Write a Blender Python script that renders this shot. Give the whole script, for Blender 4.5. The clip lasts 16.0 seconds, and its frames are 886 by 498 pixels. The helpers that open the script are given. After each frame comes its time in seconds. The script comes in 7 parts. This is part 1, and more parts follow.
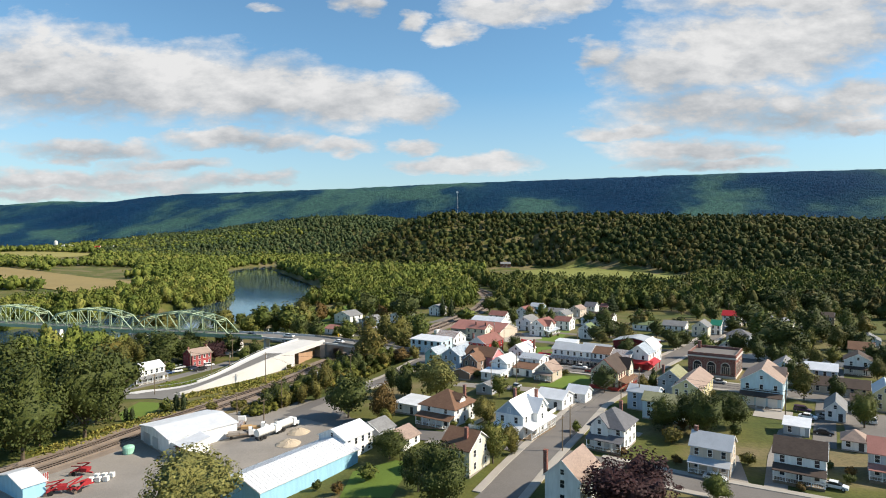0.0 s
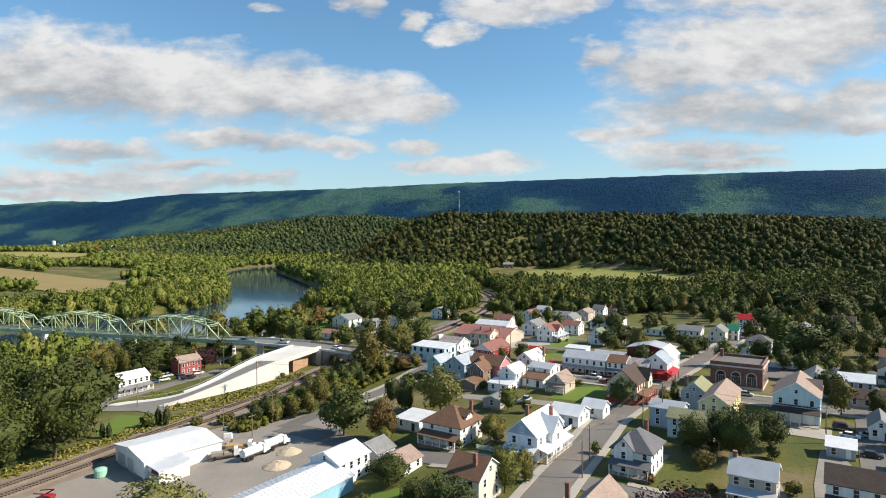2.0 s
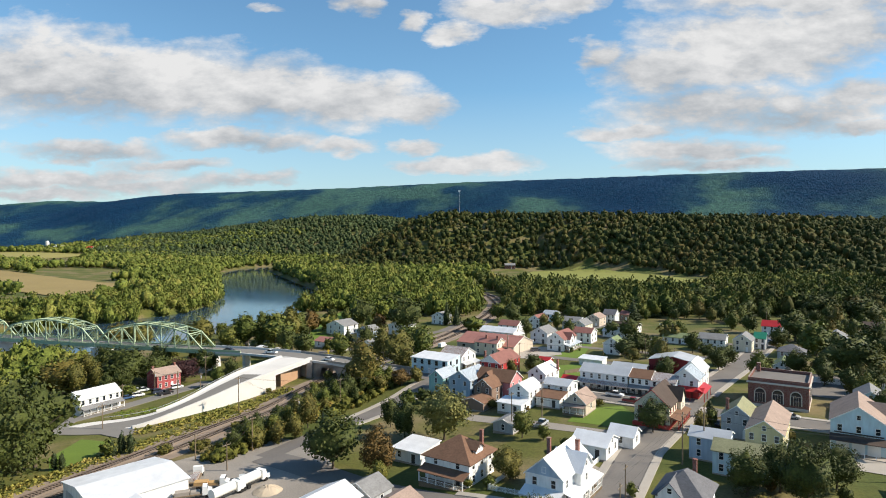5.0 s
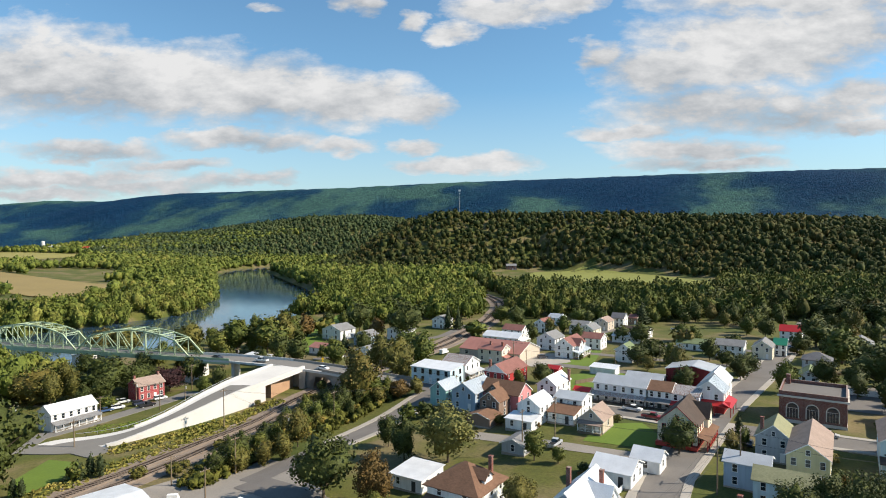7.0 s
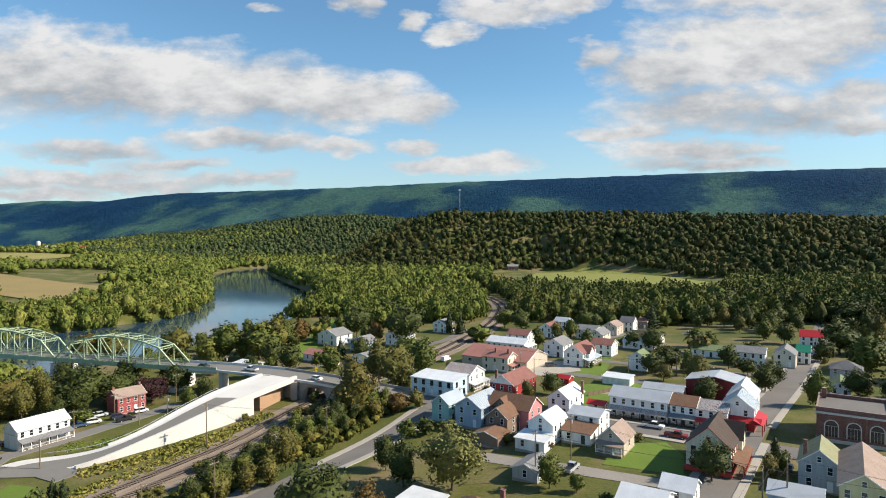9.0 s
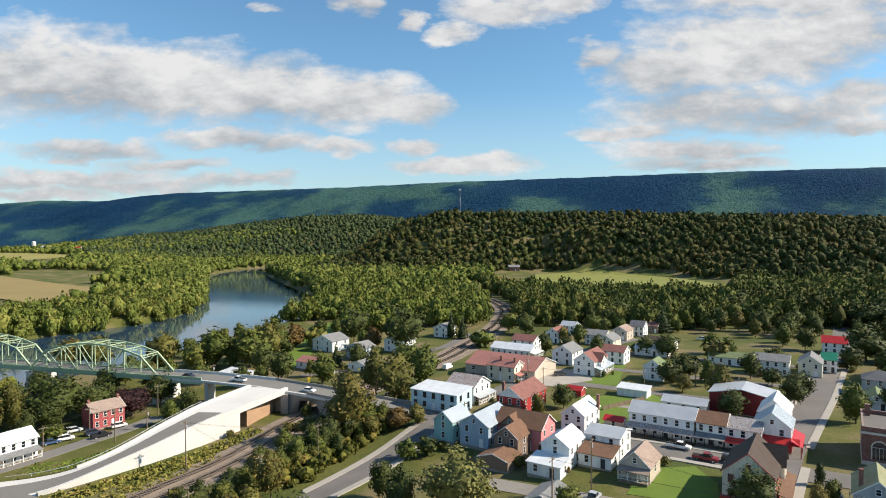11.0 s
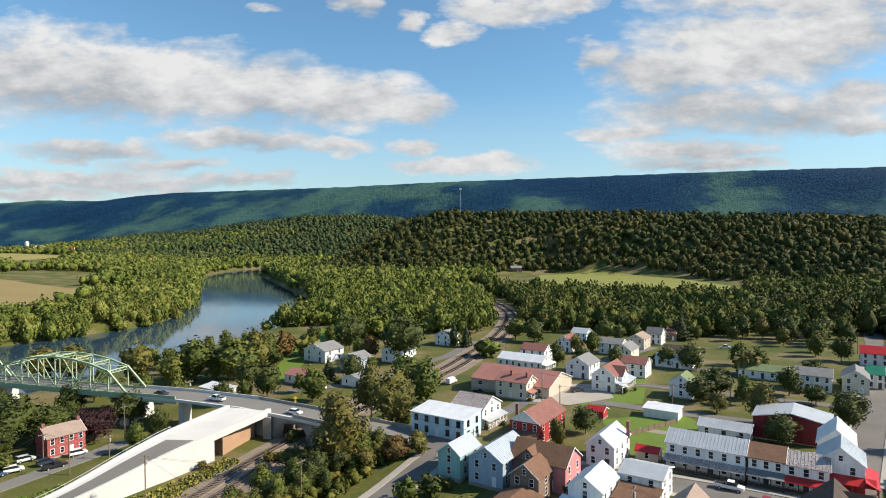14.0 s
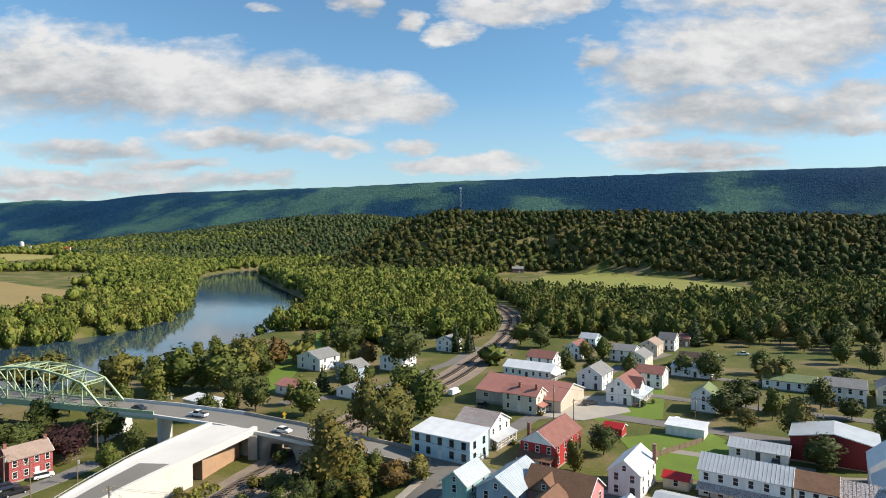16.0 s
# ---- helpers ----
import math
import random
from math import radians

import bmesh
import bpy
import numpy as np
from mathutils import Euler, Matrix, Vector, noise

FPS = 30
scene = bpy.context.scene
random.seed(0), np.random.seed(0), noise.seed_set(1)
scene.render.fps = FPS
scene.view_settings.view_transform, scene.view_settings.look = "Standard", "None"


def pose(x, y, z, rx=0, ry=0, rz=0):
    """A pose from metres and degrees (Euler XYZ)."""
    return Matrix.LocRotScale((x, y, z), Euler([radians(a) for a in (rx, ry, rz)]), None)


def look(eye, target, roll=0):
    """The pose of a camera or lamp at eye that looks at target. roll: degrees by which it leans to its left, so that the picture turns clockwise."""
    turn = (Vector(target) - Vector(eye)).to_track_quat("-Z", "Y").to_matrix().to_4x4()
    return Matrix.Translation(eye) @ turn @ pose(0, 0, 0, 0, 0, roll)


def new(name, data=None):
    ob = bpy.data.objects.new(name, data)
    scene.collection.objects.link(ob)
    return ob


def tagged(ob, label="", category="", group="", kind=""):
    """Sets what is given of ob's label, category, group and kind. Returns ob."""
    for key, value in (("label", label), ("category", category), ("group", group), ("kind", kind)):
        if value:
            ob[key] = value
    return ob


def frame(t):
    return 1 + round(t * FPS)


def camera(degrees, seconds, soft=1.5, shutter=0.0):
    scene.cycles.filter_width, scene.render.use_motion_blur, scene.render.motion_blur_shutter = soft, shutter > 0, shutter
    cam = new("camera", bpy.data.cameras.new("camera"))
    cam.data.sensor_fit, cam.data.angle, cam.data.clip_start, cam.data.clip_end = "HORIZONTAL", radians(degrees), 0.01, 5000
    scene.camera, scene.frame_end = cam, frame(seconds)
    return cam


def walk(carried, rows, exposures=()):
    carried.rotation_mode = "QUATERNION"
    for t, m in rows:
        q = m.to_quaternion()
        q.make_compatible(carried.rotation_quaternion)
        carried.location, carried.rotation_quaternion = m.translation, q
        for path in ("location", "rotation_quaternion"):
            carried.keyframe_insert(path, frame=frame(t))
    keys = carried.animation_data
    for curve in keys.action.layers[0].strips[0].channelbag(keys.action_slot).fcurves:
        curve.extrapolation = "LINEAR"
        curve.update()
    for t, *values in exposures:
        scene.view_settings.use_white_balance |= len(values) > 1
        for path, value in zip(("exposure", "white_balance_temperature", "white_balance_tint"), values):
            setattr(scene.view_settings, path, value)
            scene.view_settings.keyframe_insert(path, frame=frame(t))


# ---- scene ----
cam = camera(72.0, 16.0, soft=1.0)


def path_row(t):
    yaw = 0.0085 + 0.0021 * t if t < 1 else 0.0106 - 0.00031 * (t - 1)
    eye = (3.45 - 0.509 * t, -3.6 + 7.66 * t, 50.62 + 0.0565 * t)
    return t, look(eye, (eye[0] - 100 * math.sin(yaw), eye[1] + 100 * math.cos(yaw), eye[2] - 2.311), -0.33)


walk(cam, [path_row(t) for t in (0, 0.5, 1, 1.5, 2, 3, 4, 6, 8, 10, 12, 14, 16)])

# ---- light ----
SUN_EL, SUN_AZ = radians(36), radians(94)  # azimuth clockwise from +y
world = bpy.data.worlds.new("world")
scene.world = world
world.use_nodes = True
wt = world.node_tree
wt.nodes.clear()


def wn(kind, **props):
    n = wt.nodes.new(kind)
    for k, v in props.items():
        if k == "op":
            n.operation = v
        elif k == "blend":
            n.data_type, n.blend_type = "RGBA", v
    return n


def wmath(op, a, b=None, c=None, clamp=False):
    n = wn("ShaderNodeMath", op=op)
    n.use_clamp = clamp
    for i, v in enumerate((a, b, c)):
        if v is None:
            continue
        if isinstance(v, (int, float)):
            n.inputs[i].default_value = v
        else:
            wt.links.new(v, n.inputs[i])
    return n.outputs[0]


sky = wn("ShaderNodeTexSky")
sky.sky_type, sky.sun_disc = "NISHITA", False
sky.sun_elevation, sky.sun_rotation = SUN_EL, SUN_AZ
sky.air_density, sky.dust_density, sky.ozone_density = 1.0, 0.3, 2.0
coord = wn("ShaderNodeTexCoord")
sep = wn("ShaderNodeSeparateXYZ")
wt.links.new(coord.outputs["Generated"], sep.inputs[0])
sx, sy, sz = sep.outputs
u = wmath("DIVIDE", sx, wmath("MAXIMUM", sy, 0.05))  # tangent-plane coordinates in front
v = wmath("DIVIDE", sz, wmath("MAXIMUM", sy, 0.05))
comb = wn("ShaderNodeCombineXYZ")
wt.links.new(wmath("MULTIPLY", u, 1.0), comb.inputs[0])
wt.links.new(wmath("MULTIPLY", v, 2.2), comb.inputs[1])


def wnoise(scale, detail, rough=0.55, offset=0.0, vec=None):
    n = wn("ShaderNodeTexNoise")
    n.inputs["Scale"].default_value = scale
    n.inputs["Detail"].default_value = detail
    n.inputs["Roughness"].default_value = rough
    m = wn("ShaderNodeVectorMath", op="ADD")
    m.inputs[1].default_value = (offset, offset * 0.7, offset * 0.3)
    wt.links.new(vec or comb.outputs[0], m.inputs[0])
    wt.links.new(m.outputs[0], n.inputs["Vector"])
    return n.outputs["Fac"]


# billowing: the banks' outlines wander with the noise
warp_u = wnoise(7.0, 5.0, 0.6, 21.0)
warp_v = wnoise(9.0, 5.0, 0.6, 33.0)
wu = wmath("ADD", u, wmath("MULTIPLY", wmath("SUBTRACT", warp_u, 0.5), 0.16))
wv = wmath("ADD", v, wmath("MULTIPLY", wmath("SUBTRACT", warp_v, 0.5), 0.06))
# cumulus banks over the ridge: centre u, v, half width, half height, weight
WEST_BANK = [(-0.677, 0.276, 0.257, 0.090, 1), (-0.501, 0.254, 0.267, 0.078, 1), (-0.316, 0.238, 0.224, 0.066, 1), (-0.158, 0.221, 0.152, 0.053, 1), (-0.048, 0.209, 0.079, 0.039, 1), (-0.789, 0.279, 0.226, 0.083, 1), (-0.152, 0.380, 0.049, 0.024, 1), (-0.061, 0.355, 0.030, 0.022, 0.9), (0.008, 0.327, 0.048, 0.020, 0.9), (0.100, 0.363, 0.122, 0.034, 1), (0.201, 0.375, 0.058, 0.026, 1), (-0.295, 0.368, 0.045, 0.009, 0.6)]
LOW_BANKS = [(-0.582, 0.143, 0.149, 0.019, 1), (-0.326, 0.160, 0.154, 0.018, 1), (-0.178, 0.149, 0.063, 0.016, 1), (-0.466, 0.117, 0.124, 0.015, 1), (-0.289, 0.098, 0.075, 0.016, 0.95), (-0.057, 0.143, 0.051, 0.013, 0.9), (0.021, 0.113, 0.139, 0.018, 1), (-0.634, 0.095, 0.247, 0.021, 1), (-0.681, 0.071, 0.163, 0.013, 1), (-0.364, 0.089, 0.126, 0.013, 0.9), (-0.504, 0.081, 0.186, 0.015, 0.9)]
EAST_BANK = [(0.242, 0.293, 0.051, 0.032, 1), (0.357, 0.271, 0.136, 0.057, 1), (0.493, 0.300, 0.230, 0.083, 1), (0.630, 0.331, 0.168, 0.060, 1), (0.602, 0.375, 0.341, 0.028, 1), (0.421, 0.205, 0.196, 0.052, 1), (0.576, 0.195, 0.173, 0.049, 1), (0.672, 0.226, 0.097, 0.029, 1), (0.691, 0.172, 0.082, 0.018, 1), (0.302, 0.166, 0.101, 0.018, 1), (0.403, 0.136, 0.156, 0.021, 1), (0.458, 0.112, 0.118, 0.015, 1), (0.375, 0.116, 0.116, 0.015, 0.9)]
field = None
body = None
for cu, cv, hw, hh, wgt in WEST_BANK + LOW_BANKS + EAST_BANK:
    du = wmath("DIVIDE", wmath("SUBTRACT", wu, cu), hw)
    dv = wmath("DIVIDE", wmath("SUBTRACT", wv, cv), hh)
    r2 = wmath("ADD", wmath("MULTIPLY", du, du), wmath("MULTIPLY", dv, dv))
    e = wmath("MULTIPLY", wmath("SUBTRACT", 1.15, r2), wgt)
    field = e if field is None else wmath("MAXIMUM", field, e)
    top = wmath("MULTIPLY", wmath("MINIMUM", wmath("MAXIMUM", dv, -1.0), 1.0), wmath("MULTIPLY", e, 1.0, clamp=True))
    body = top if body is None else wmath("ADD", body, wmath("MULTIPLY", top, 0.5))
big = wnoise(6.0, 6.0, 0.6, 3.1)
fine = wnoise(19.0, 5.0, 0.6, 7.7)
# away from the view: open broken cloud all round
away = wnoise(2.2, 6.0, 0.6, 11.3, coord.outputs["Generated"])
front = wmath("GREATER_THAN", sy, 0.2)
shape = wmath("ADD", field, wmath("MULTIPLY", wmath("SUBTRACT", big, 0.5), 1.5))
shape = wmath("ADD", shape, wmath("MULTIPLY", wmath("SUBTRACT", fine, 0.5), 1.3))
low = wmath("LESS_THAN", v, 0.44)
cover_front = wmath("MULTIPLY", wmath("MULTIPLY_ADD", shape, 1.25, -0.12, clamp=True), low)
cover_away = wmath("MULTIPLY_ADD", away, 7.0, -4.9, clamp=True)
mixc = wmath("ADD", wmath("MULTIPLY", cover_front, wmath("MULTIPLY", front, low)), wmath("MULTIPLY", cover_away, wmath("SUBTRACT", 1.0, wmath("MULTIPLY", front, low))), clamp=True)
# sunlit billows and grey undersides
shade = wmath("ADD", wmath("MULTIPLY", big, 1.1), wmath("MULTIPLY", fine, 0.55))
shade = wmath("ADD", shade, wmath("MULTIPLY", body, 0.26))
ramp = wn("ShaderNodeValToRGB")
ramp.color_ramp.elements[0].position, ramp.color_ramp.elements[0].color = 0.58, (3.5, 3.75, 4.05, 1)
ramp.color_ramp.elements[1].position, ramp.color_ramp.elements[1].color = 1.0, (6.9, 6.9, 6.9, 1)
wt.links.new(shade, ramp.inputs[0])
cmix = wn("ShaderNodeMix", blend="MIX")
wt.links.new(mixc, cmix.inputs[0])
tint = wn("ShaderNodeMix", blend="MULTIPLY")
tint.inputs[0].default_value = 1.0
tint.inputs[7].default_value = (0.98, 1.30, 1.36, 1)
wt.links.new(sky.outputs[0], tint.inputs[6])
haze = wn("ShaderNodeMix", blend="MIX")
haze.inputs[7].default_value = (4.6, 5.5, 6.1, 1)
wt.links.new(wmath("MULTIPLY", wmath("MULTIPLY_ADD", sz, -4.2, 0.95, clamp=True), 0.75), haze.inputs[0])
wt.links.new(tint.outputs[2], haze.inputs[6])
wt.links.new(haze.outputs[2], cmix.inputs[6])
wt.links.new(ramp.outputs[0], cmix.inputs[7])
bg = wn("ShaderNodeBackground")
bg.inputs[1].default_value = 0.075
wt.links.new(cmix.outputs[2], bg.inputs[0])
wout = wn("ShaderNodeOutputWorld")
wt.links.new(bg.outputs[0], wout.inputs[0])

sun = new("sun", bpy.data.lights.new("sun", "SUN"))
sun.data.energy, sun.data.angle, sun.data.color = 5.0, radians(0.53), (1.0, 0.89, 0.73)
sdir = Vector((math.sin(SUN_AZ) * math.cos(SUN_EL), math.cos(SUN_AZ) * math.cos(SUN_EL), math.sin(SUN_EL)))
sun.matrix_world = look((0, 0, 300), Vector((0, 0, 300)) - sdir)
scene.view_settings.exposure = 0.65

# ---- materials ----


class Mat:
    """A small builder for node materials."""

    def __init__(self, name, rough=0.8, metal=0.0, spec=0.3):
        self.m = bpy.data.materials.new(name)
        self.m.use_nodes = True
        self.t = self.m.node_tree
        self.b = self.t.nodes["Principled BSDF"]
        self.b.inputs["Roughness"].default_value = rough
        self.b.inputs["Metallic"].default_value = metal
        self.b.inputs["Specular IOR Level"].default_value = spec
        self.pos = self.t.nodes.new("ShaderNodeTexCoord").outputs["Object"]

    def node(self, kind):
        return self.t.nodes.new(kind)

    def link(self, a, b):
        self.t.links.new(a, b)

    def world_pos(self):
        self.pos = self.node("ShaderNodeNewGeometry").outputs["Position"]
        return self

    def noise(self, scale, detail=4.0, stretch=None, rough=0.55):
        n = self.node("ShaderNodeTexNoise")
        n.inputs["Scale"].default_value, n.inputs["Detail"].default_value, n.inputs["Roughness"].default_value = scale, detail, rough
        src = self.pos
        if stretch:
            mp = self.node("ShaderNodeMapping")
            mp.inputs["Scale"].default_value = stretch
            self.link(src, mp.inputs[0])
            src = mp.outputs[0]
        self.link(src, n.inputs["Vector"])
        return n.outputs["Fac"]

    def ramp(self, fac, stops):
        r = self.node("ShaderNodeValToRGB")
        els = r.color_ramp.elements
        while len(els) < len(stops):
            els.new(0.5)
        for e, (p, c) in zip(els, stops):
            e.position, e.color = p, (*c, 1)
        self.link(fac, r.inputs[0])
        return r.outputs[0]

    def mix(self, fac, a, b, blend="MIX"):
        n = self.node("ShaderNodeMix")
        n.data_type, n.blend_type = "RGBA", blend
        for i, v in ((0, fac), (6, a), (7, b)):
            if isinstance(v, (int, float)):
                n.inputs[i].default_value = v
            elif isinstance(v, tuple):
                n.inputs[i].default_value = (*v, 1)
            else:
                self.link(v, n.inputs[i])
        return n.outputs[2]

    def math(self, op, a, b=0.0):
        n = self.node("ShaderNodeMath")
        n.operation = op
        for i, v in enumerate((a, b)):
            if isinstance(v, (int, float)):
                n.inputs[i].default_value = v
            else:
                self.link(v, n.inputs[i])
        return n.outputs[0]

    def color(self, c):
        if isinstance(c, tuple):
            self.b.inputs["Base Color"].default_value = (*c, 1)
        else:
            self.link(c, self.b.inputs["Base Color"])
        return self

    def bump(self, fac, strength=0.3, dist=0.05):
        n = self.node("ShaderNodeBump")
        n.inputs["Strength"].default_value, n.inputs["Distance"].default_value = strength, dist
        self.link(fac, n.inputs["Height"])
        self.link(n.outputs[0], self.b.inputs["Normal"])
        return self

    def random(self):
        return self.node("ShaderNodeObjectInfo").outputs["Random"]

    def island(self):
        return self.node("ShaderNodeNewGeometry").outputs["Random Per Island"]


def shade3(c, k):
    return tuple(min(1.0, x * k) for x in c)


def two_scale(name, c, spread=0.25, s1=0.4, s2=6.0, rough=0.8, bump=0.2, dist=0.03, metal=0.0, spec=0.3, stretch=None):
    m = Mat(name, rough, metal, spec)
    a = m.ramp(m.noise(s1, 5, stretch), [(0.3, shade3(c, 1 - spread)), (0.7, shade3(c, 1 + spread * 0.6))])
    n2 = m.noise(s2, 4, stretch)
    m.color(m.mix(0.5, a, m.ramp(n2, [(0.3, shade3(c, 1 - spread)), (0.7, shade3(c, 1 + spread * 0.5))])))
    return m.bump(n2, bump, dist).m


def siding(name, c, spread=0.1, lap=0.16):
    """Painted clapboard: laps in relief, faint weather streaks."""
    m = Mat(name, 0.62)
    w = m.node("ShaderNodeTexWave")
    w.wave_type, w.bands_direction, w.wave_profile = "BANDS", "Z", "SAW"
    w.inputs["Scale"].default_value = 1 / lap / 3.14159
    m.link(m.pos, w.inputs["Vector"])
    streak = m.noise(1.3, 5, (1, 1, 0.2))
    m.color(m.ramp(streak, [(0.3, shade3(c, 1 - spread * 1.8)), (0.65, shade3(c, 1 + spread * 0.3))]))
    return m.bump(w.outputs["Fac"], 0.5, 0.02).m


def brick(name, c):
    m = Mat(name, 0.88)
    b = m.node("ShaderNodeTexBrick")
    mp = m.node("ShaderNodeMapping")
    mp.inputs["Rotation"].default_value = (radians(90), 0, 0)
    m.link(m.pos, mp.inputs[0])
    m.link(mp.outputs[0], b.inputs["Vector"])
    b.inputs["Scale"].default_value = 1.0
    b.inputs["Brick Width"].default_value, b.inputs["Row Height"].default_value, b.inputs["Mortar Size"].default_value = 0.22, 0.075, 0.008
    b.inputs["Color1"].default_value, b.inputs["Color2"].default_value = (*shade3(c, 1.15), 1), (*shade3(c, 0.75), 1)
    b.inputs["Mortar"].default_value = (0.32, 0.28, 0.25, 1)
    n = m.noise(0.7, 5)
    m.color(m.mix(0.35, b.outputs[0], m.ramp(n, [(0.3, shade3(c, 0.6)), (0.7, shade3(c, 1.3))])))
    return m.bump(n, 0.2, 0.02).m


def metal_roof(name, c, rust=None, rough=0.42):
    m = Mat(name, rough, 0.25, 0.4)
    n1 = m.noise(0.35, 5)
    n2 = m.noise(5.0, 4, (1, 1, 0.3))
    col = m.ramp(n1, [(0.3, shade3(c, 0.82)), (0.7, shade3(c, 1.08))])
    if rust:
        col = m.mix(m.ramp(n2, [(0.48, (0, 0, 0)), (0.6, (1, 1, 1))]), col, rust)
    else:
        col = m.mix(0.25, col, m.ramp(n2, [(0.35, shade3(c, 0.7)), (0.6, c)]))
    m.color(col)
    return m.bump(n2, 0.08, 0.02).m


def shingle(name, c):
    m = Mat(name, 0.92)
    b = m.node("ShaderNodeTexVoronoi")
    b.inputs["Scale"].default_value = 2.6
    mp = m.node("ShaderNodeMapping")
    mp.inputs["Scale"].default_value = (1, 1, 2.4)
    m.link(m.pos, mp.inputs[0])
    m.link(mp.outputs[0], b.inputs["Vector"])
    n = m.noise(0.5, 5)
    m.color(m.mix(0.45, m.ramp(n, [(0.3, shade3(c, 0.75)), (0.7, shade3(c, 1.2))]), m.mix(0.5, c, m.ramp(b.outputs["Color"], [(0.2, shade3(c, 0.6)), (0.8, shade3(c, 1.35))]))))
    return m.bump(b.outputs["Distance"], 0.4, 0.03).m


def leaves(name, dark, light, hue=None):
    m = Mat(name, 0.7, 0, 0.25)
    isl, obj = m.island(), m.random()
    n = m.world_pos().noise(0.25, 3)
    c = m.mix(m.math("ADD", m.math("MULTIPLY", isl, 0.55), m.math("MULTIPLY", n, 0.45)), dark, light)
    if hue:
        c = m.mix(m.math("MULTIPLY", m.ramp(m.math("ADD", m.math("MULTIPLY", obj, 0.5), m.math("MULTIPLY", isl, 0.5)), [(0.55, (0, 0, 0)), (0.95, (1, 1, 1))]), 0.7), c, hue)
    speck = m.noise(1.8, 3, None, 0.7)
    m.color(m.mix(0.7, c, m.ramp(speck, [(0.36, (0.55, 0.56, 0.55)), (0.64, (1.35, 1.35, 1.25))]), "MULTIPLY"))
    return m.bump(speck, 0.6, 0.3).m


def canopy(name, dark, light, hue, scale=0.11, grain=0.9):
    """Crowns of a wood: a tone for each crown and each spray of leaves."""
    m = Mat(name, 0.8, 0, 0.15).world_pos()
    tone = m.math("ADD", m.math("MULTIPLY", m.noise(scale, 1), 0.6), m.math("MULTIPLY", m.noise(0.012, 4), 0.5))
    c = m.ramp(tone, [(0.36, dark), (0.56, light), (0.72, hue)])
    speck = m.noise(grain, 3, None, 0.7)
    c = m.mix(0.75, c, m.ramp(m.island(), [(0.0, (0.72, 0.73, 0.72)), (1.0, (1.25, 1.22, 1.18))]), "MULTIPLY")
    m.color(m.mix(0.8, c, m.ramp(speck, [(0.36, (0.55, 0.56, 0.55)), (0.64, (1.4, 1.4, 1.3))]), "MULTIPLY"))
    return m.bump(speck, 0.7, 0.6).m


WHITE = siding("white_clapboard", (0.80, 0.80, 0.78))
CREAM = siding("cream_clapboard", (0.72, 0.66, 0.52))
YELLOW = siding("yellow_clapboard", (0.62, 0.55, 0.32))
TAN = siding("tan_siding", (0.55, 0.47, 0.38))
GREY = siding("grey_siding", (0.42, 0.44, 0.46))
BLUEGREY = siding("blue_grey_siding", (0.36, 0.45, 0.55))
PALEBLUE = siding("pale_blue_siding", (0.52, 0.67, 0.73))
BLUEMETAL = siding("sky_blue_metal_cladding", (0.30, 0.55, 0.70), 0.08, 0.3)
TEAL = siding("teal_siding", (0.30, 0.50, 0.47))
BROWNWALL = siding("brown_siding", (0.24, 0.17, 0.13))
PINKWALL = siding("pink_stucco", (0.62, 0.24, 0.24))
REDWALL = siding("red_siding", (0.38, 0.035, 0.035))
DARKRED = siding("dark_red_barn_boards", (0.17, 0.018, 0.022))
BRICK = brick("red_brick", (0.21, 0.075, 0.055))
BRICKBRIGHT = brick("painted_red_brick", (0.36, 0.05, 0.055))
BANKBRICK = brick("bank_brick", (0.17, 0.06, 0.045))
STONE = two_scale("pale_stone_trim", (0.55, 0.50, 0.44), 0.15)
R_WHITE = metal_roof("white_metal_roof", (0.78, 0.79, 0.80), rough=0.5)
R_GREY = metal_roof("grey_metal_roof", (0.50, 0.52, 0.54))
R_BLUE = metal_roof("blue_grey_metal_roof", (0.50, 0.55, 0.59))
R_RED = metal_roof("red_metal_roof", (0.50, 0.03, 0.03))
R_RUST = metal_roof("rusty_metal_roof", (0.50, 0.48, 0.46), (0.20, 0.08, 0.045))
R_PINK = metal_roof("faded_red_metal_roof", (0.42, 0.19, 0.15), rough=0.6)
R_GREENM = metal_roof("green_metal_roof", (0.03, 0.22, 0.13))
S_BROWN = shingle("brown_shingles", (0.165, 0.092, 0.058))
S_DARK = shingle("dark_brown_shingles", (0.075, 0.055, 0.045))
S_GREY = shingle("grey_shingles", (0.20, 0.20, 0.20))
S_RED = shingle("red_brown_shingles", (0.22, 0.10, 0.085))
S_TAN = shingle("tan_shingles", (0.30, 0.225, 0.185))
S_MOSS = shingle("mossy_shingles", (0.24, 0.24, 0.14))
S_GREEN = shingle("green_shingles", (0.16, 0.20, 0.10))
S_SLATE = shingle("slate_grey_shingles", (0.13, 0.13, 0.14))
TRIM = two_scale("white_trim_paint", (0.78, 0.78, 0.76), 0.08, rough=0.6)
DARKTRIM = two_scale("dark_trim_paint", (0.05, 0.05, 0.05), 0.2, rough=0.6)
REDTRIM = two_scale("red_trim_paint", (0.40, 0.05, 0.04), 0.15, rough=0.6)
GLASS = Mat("window_glass", 0.08, 0, 0.6).color((0.018, 0.022, 0.028)).m
ASPHALT = two_scale("worn_asphalt", (0.165, 0.152, 0.140), 0.25, 0.12, 3.0, 0.9, 0.3)
ASPHALT2 = two_scale("grey_ramp_asphalt", (0.19, 0.18, 0.165), 0.18, 0.1, 3.0, 0.9, 0.3)
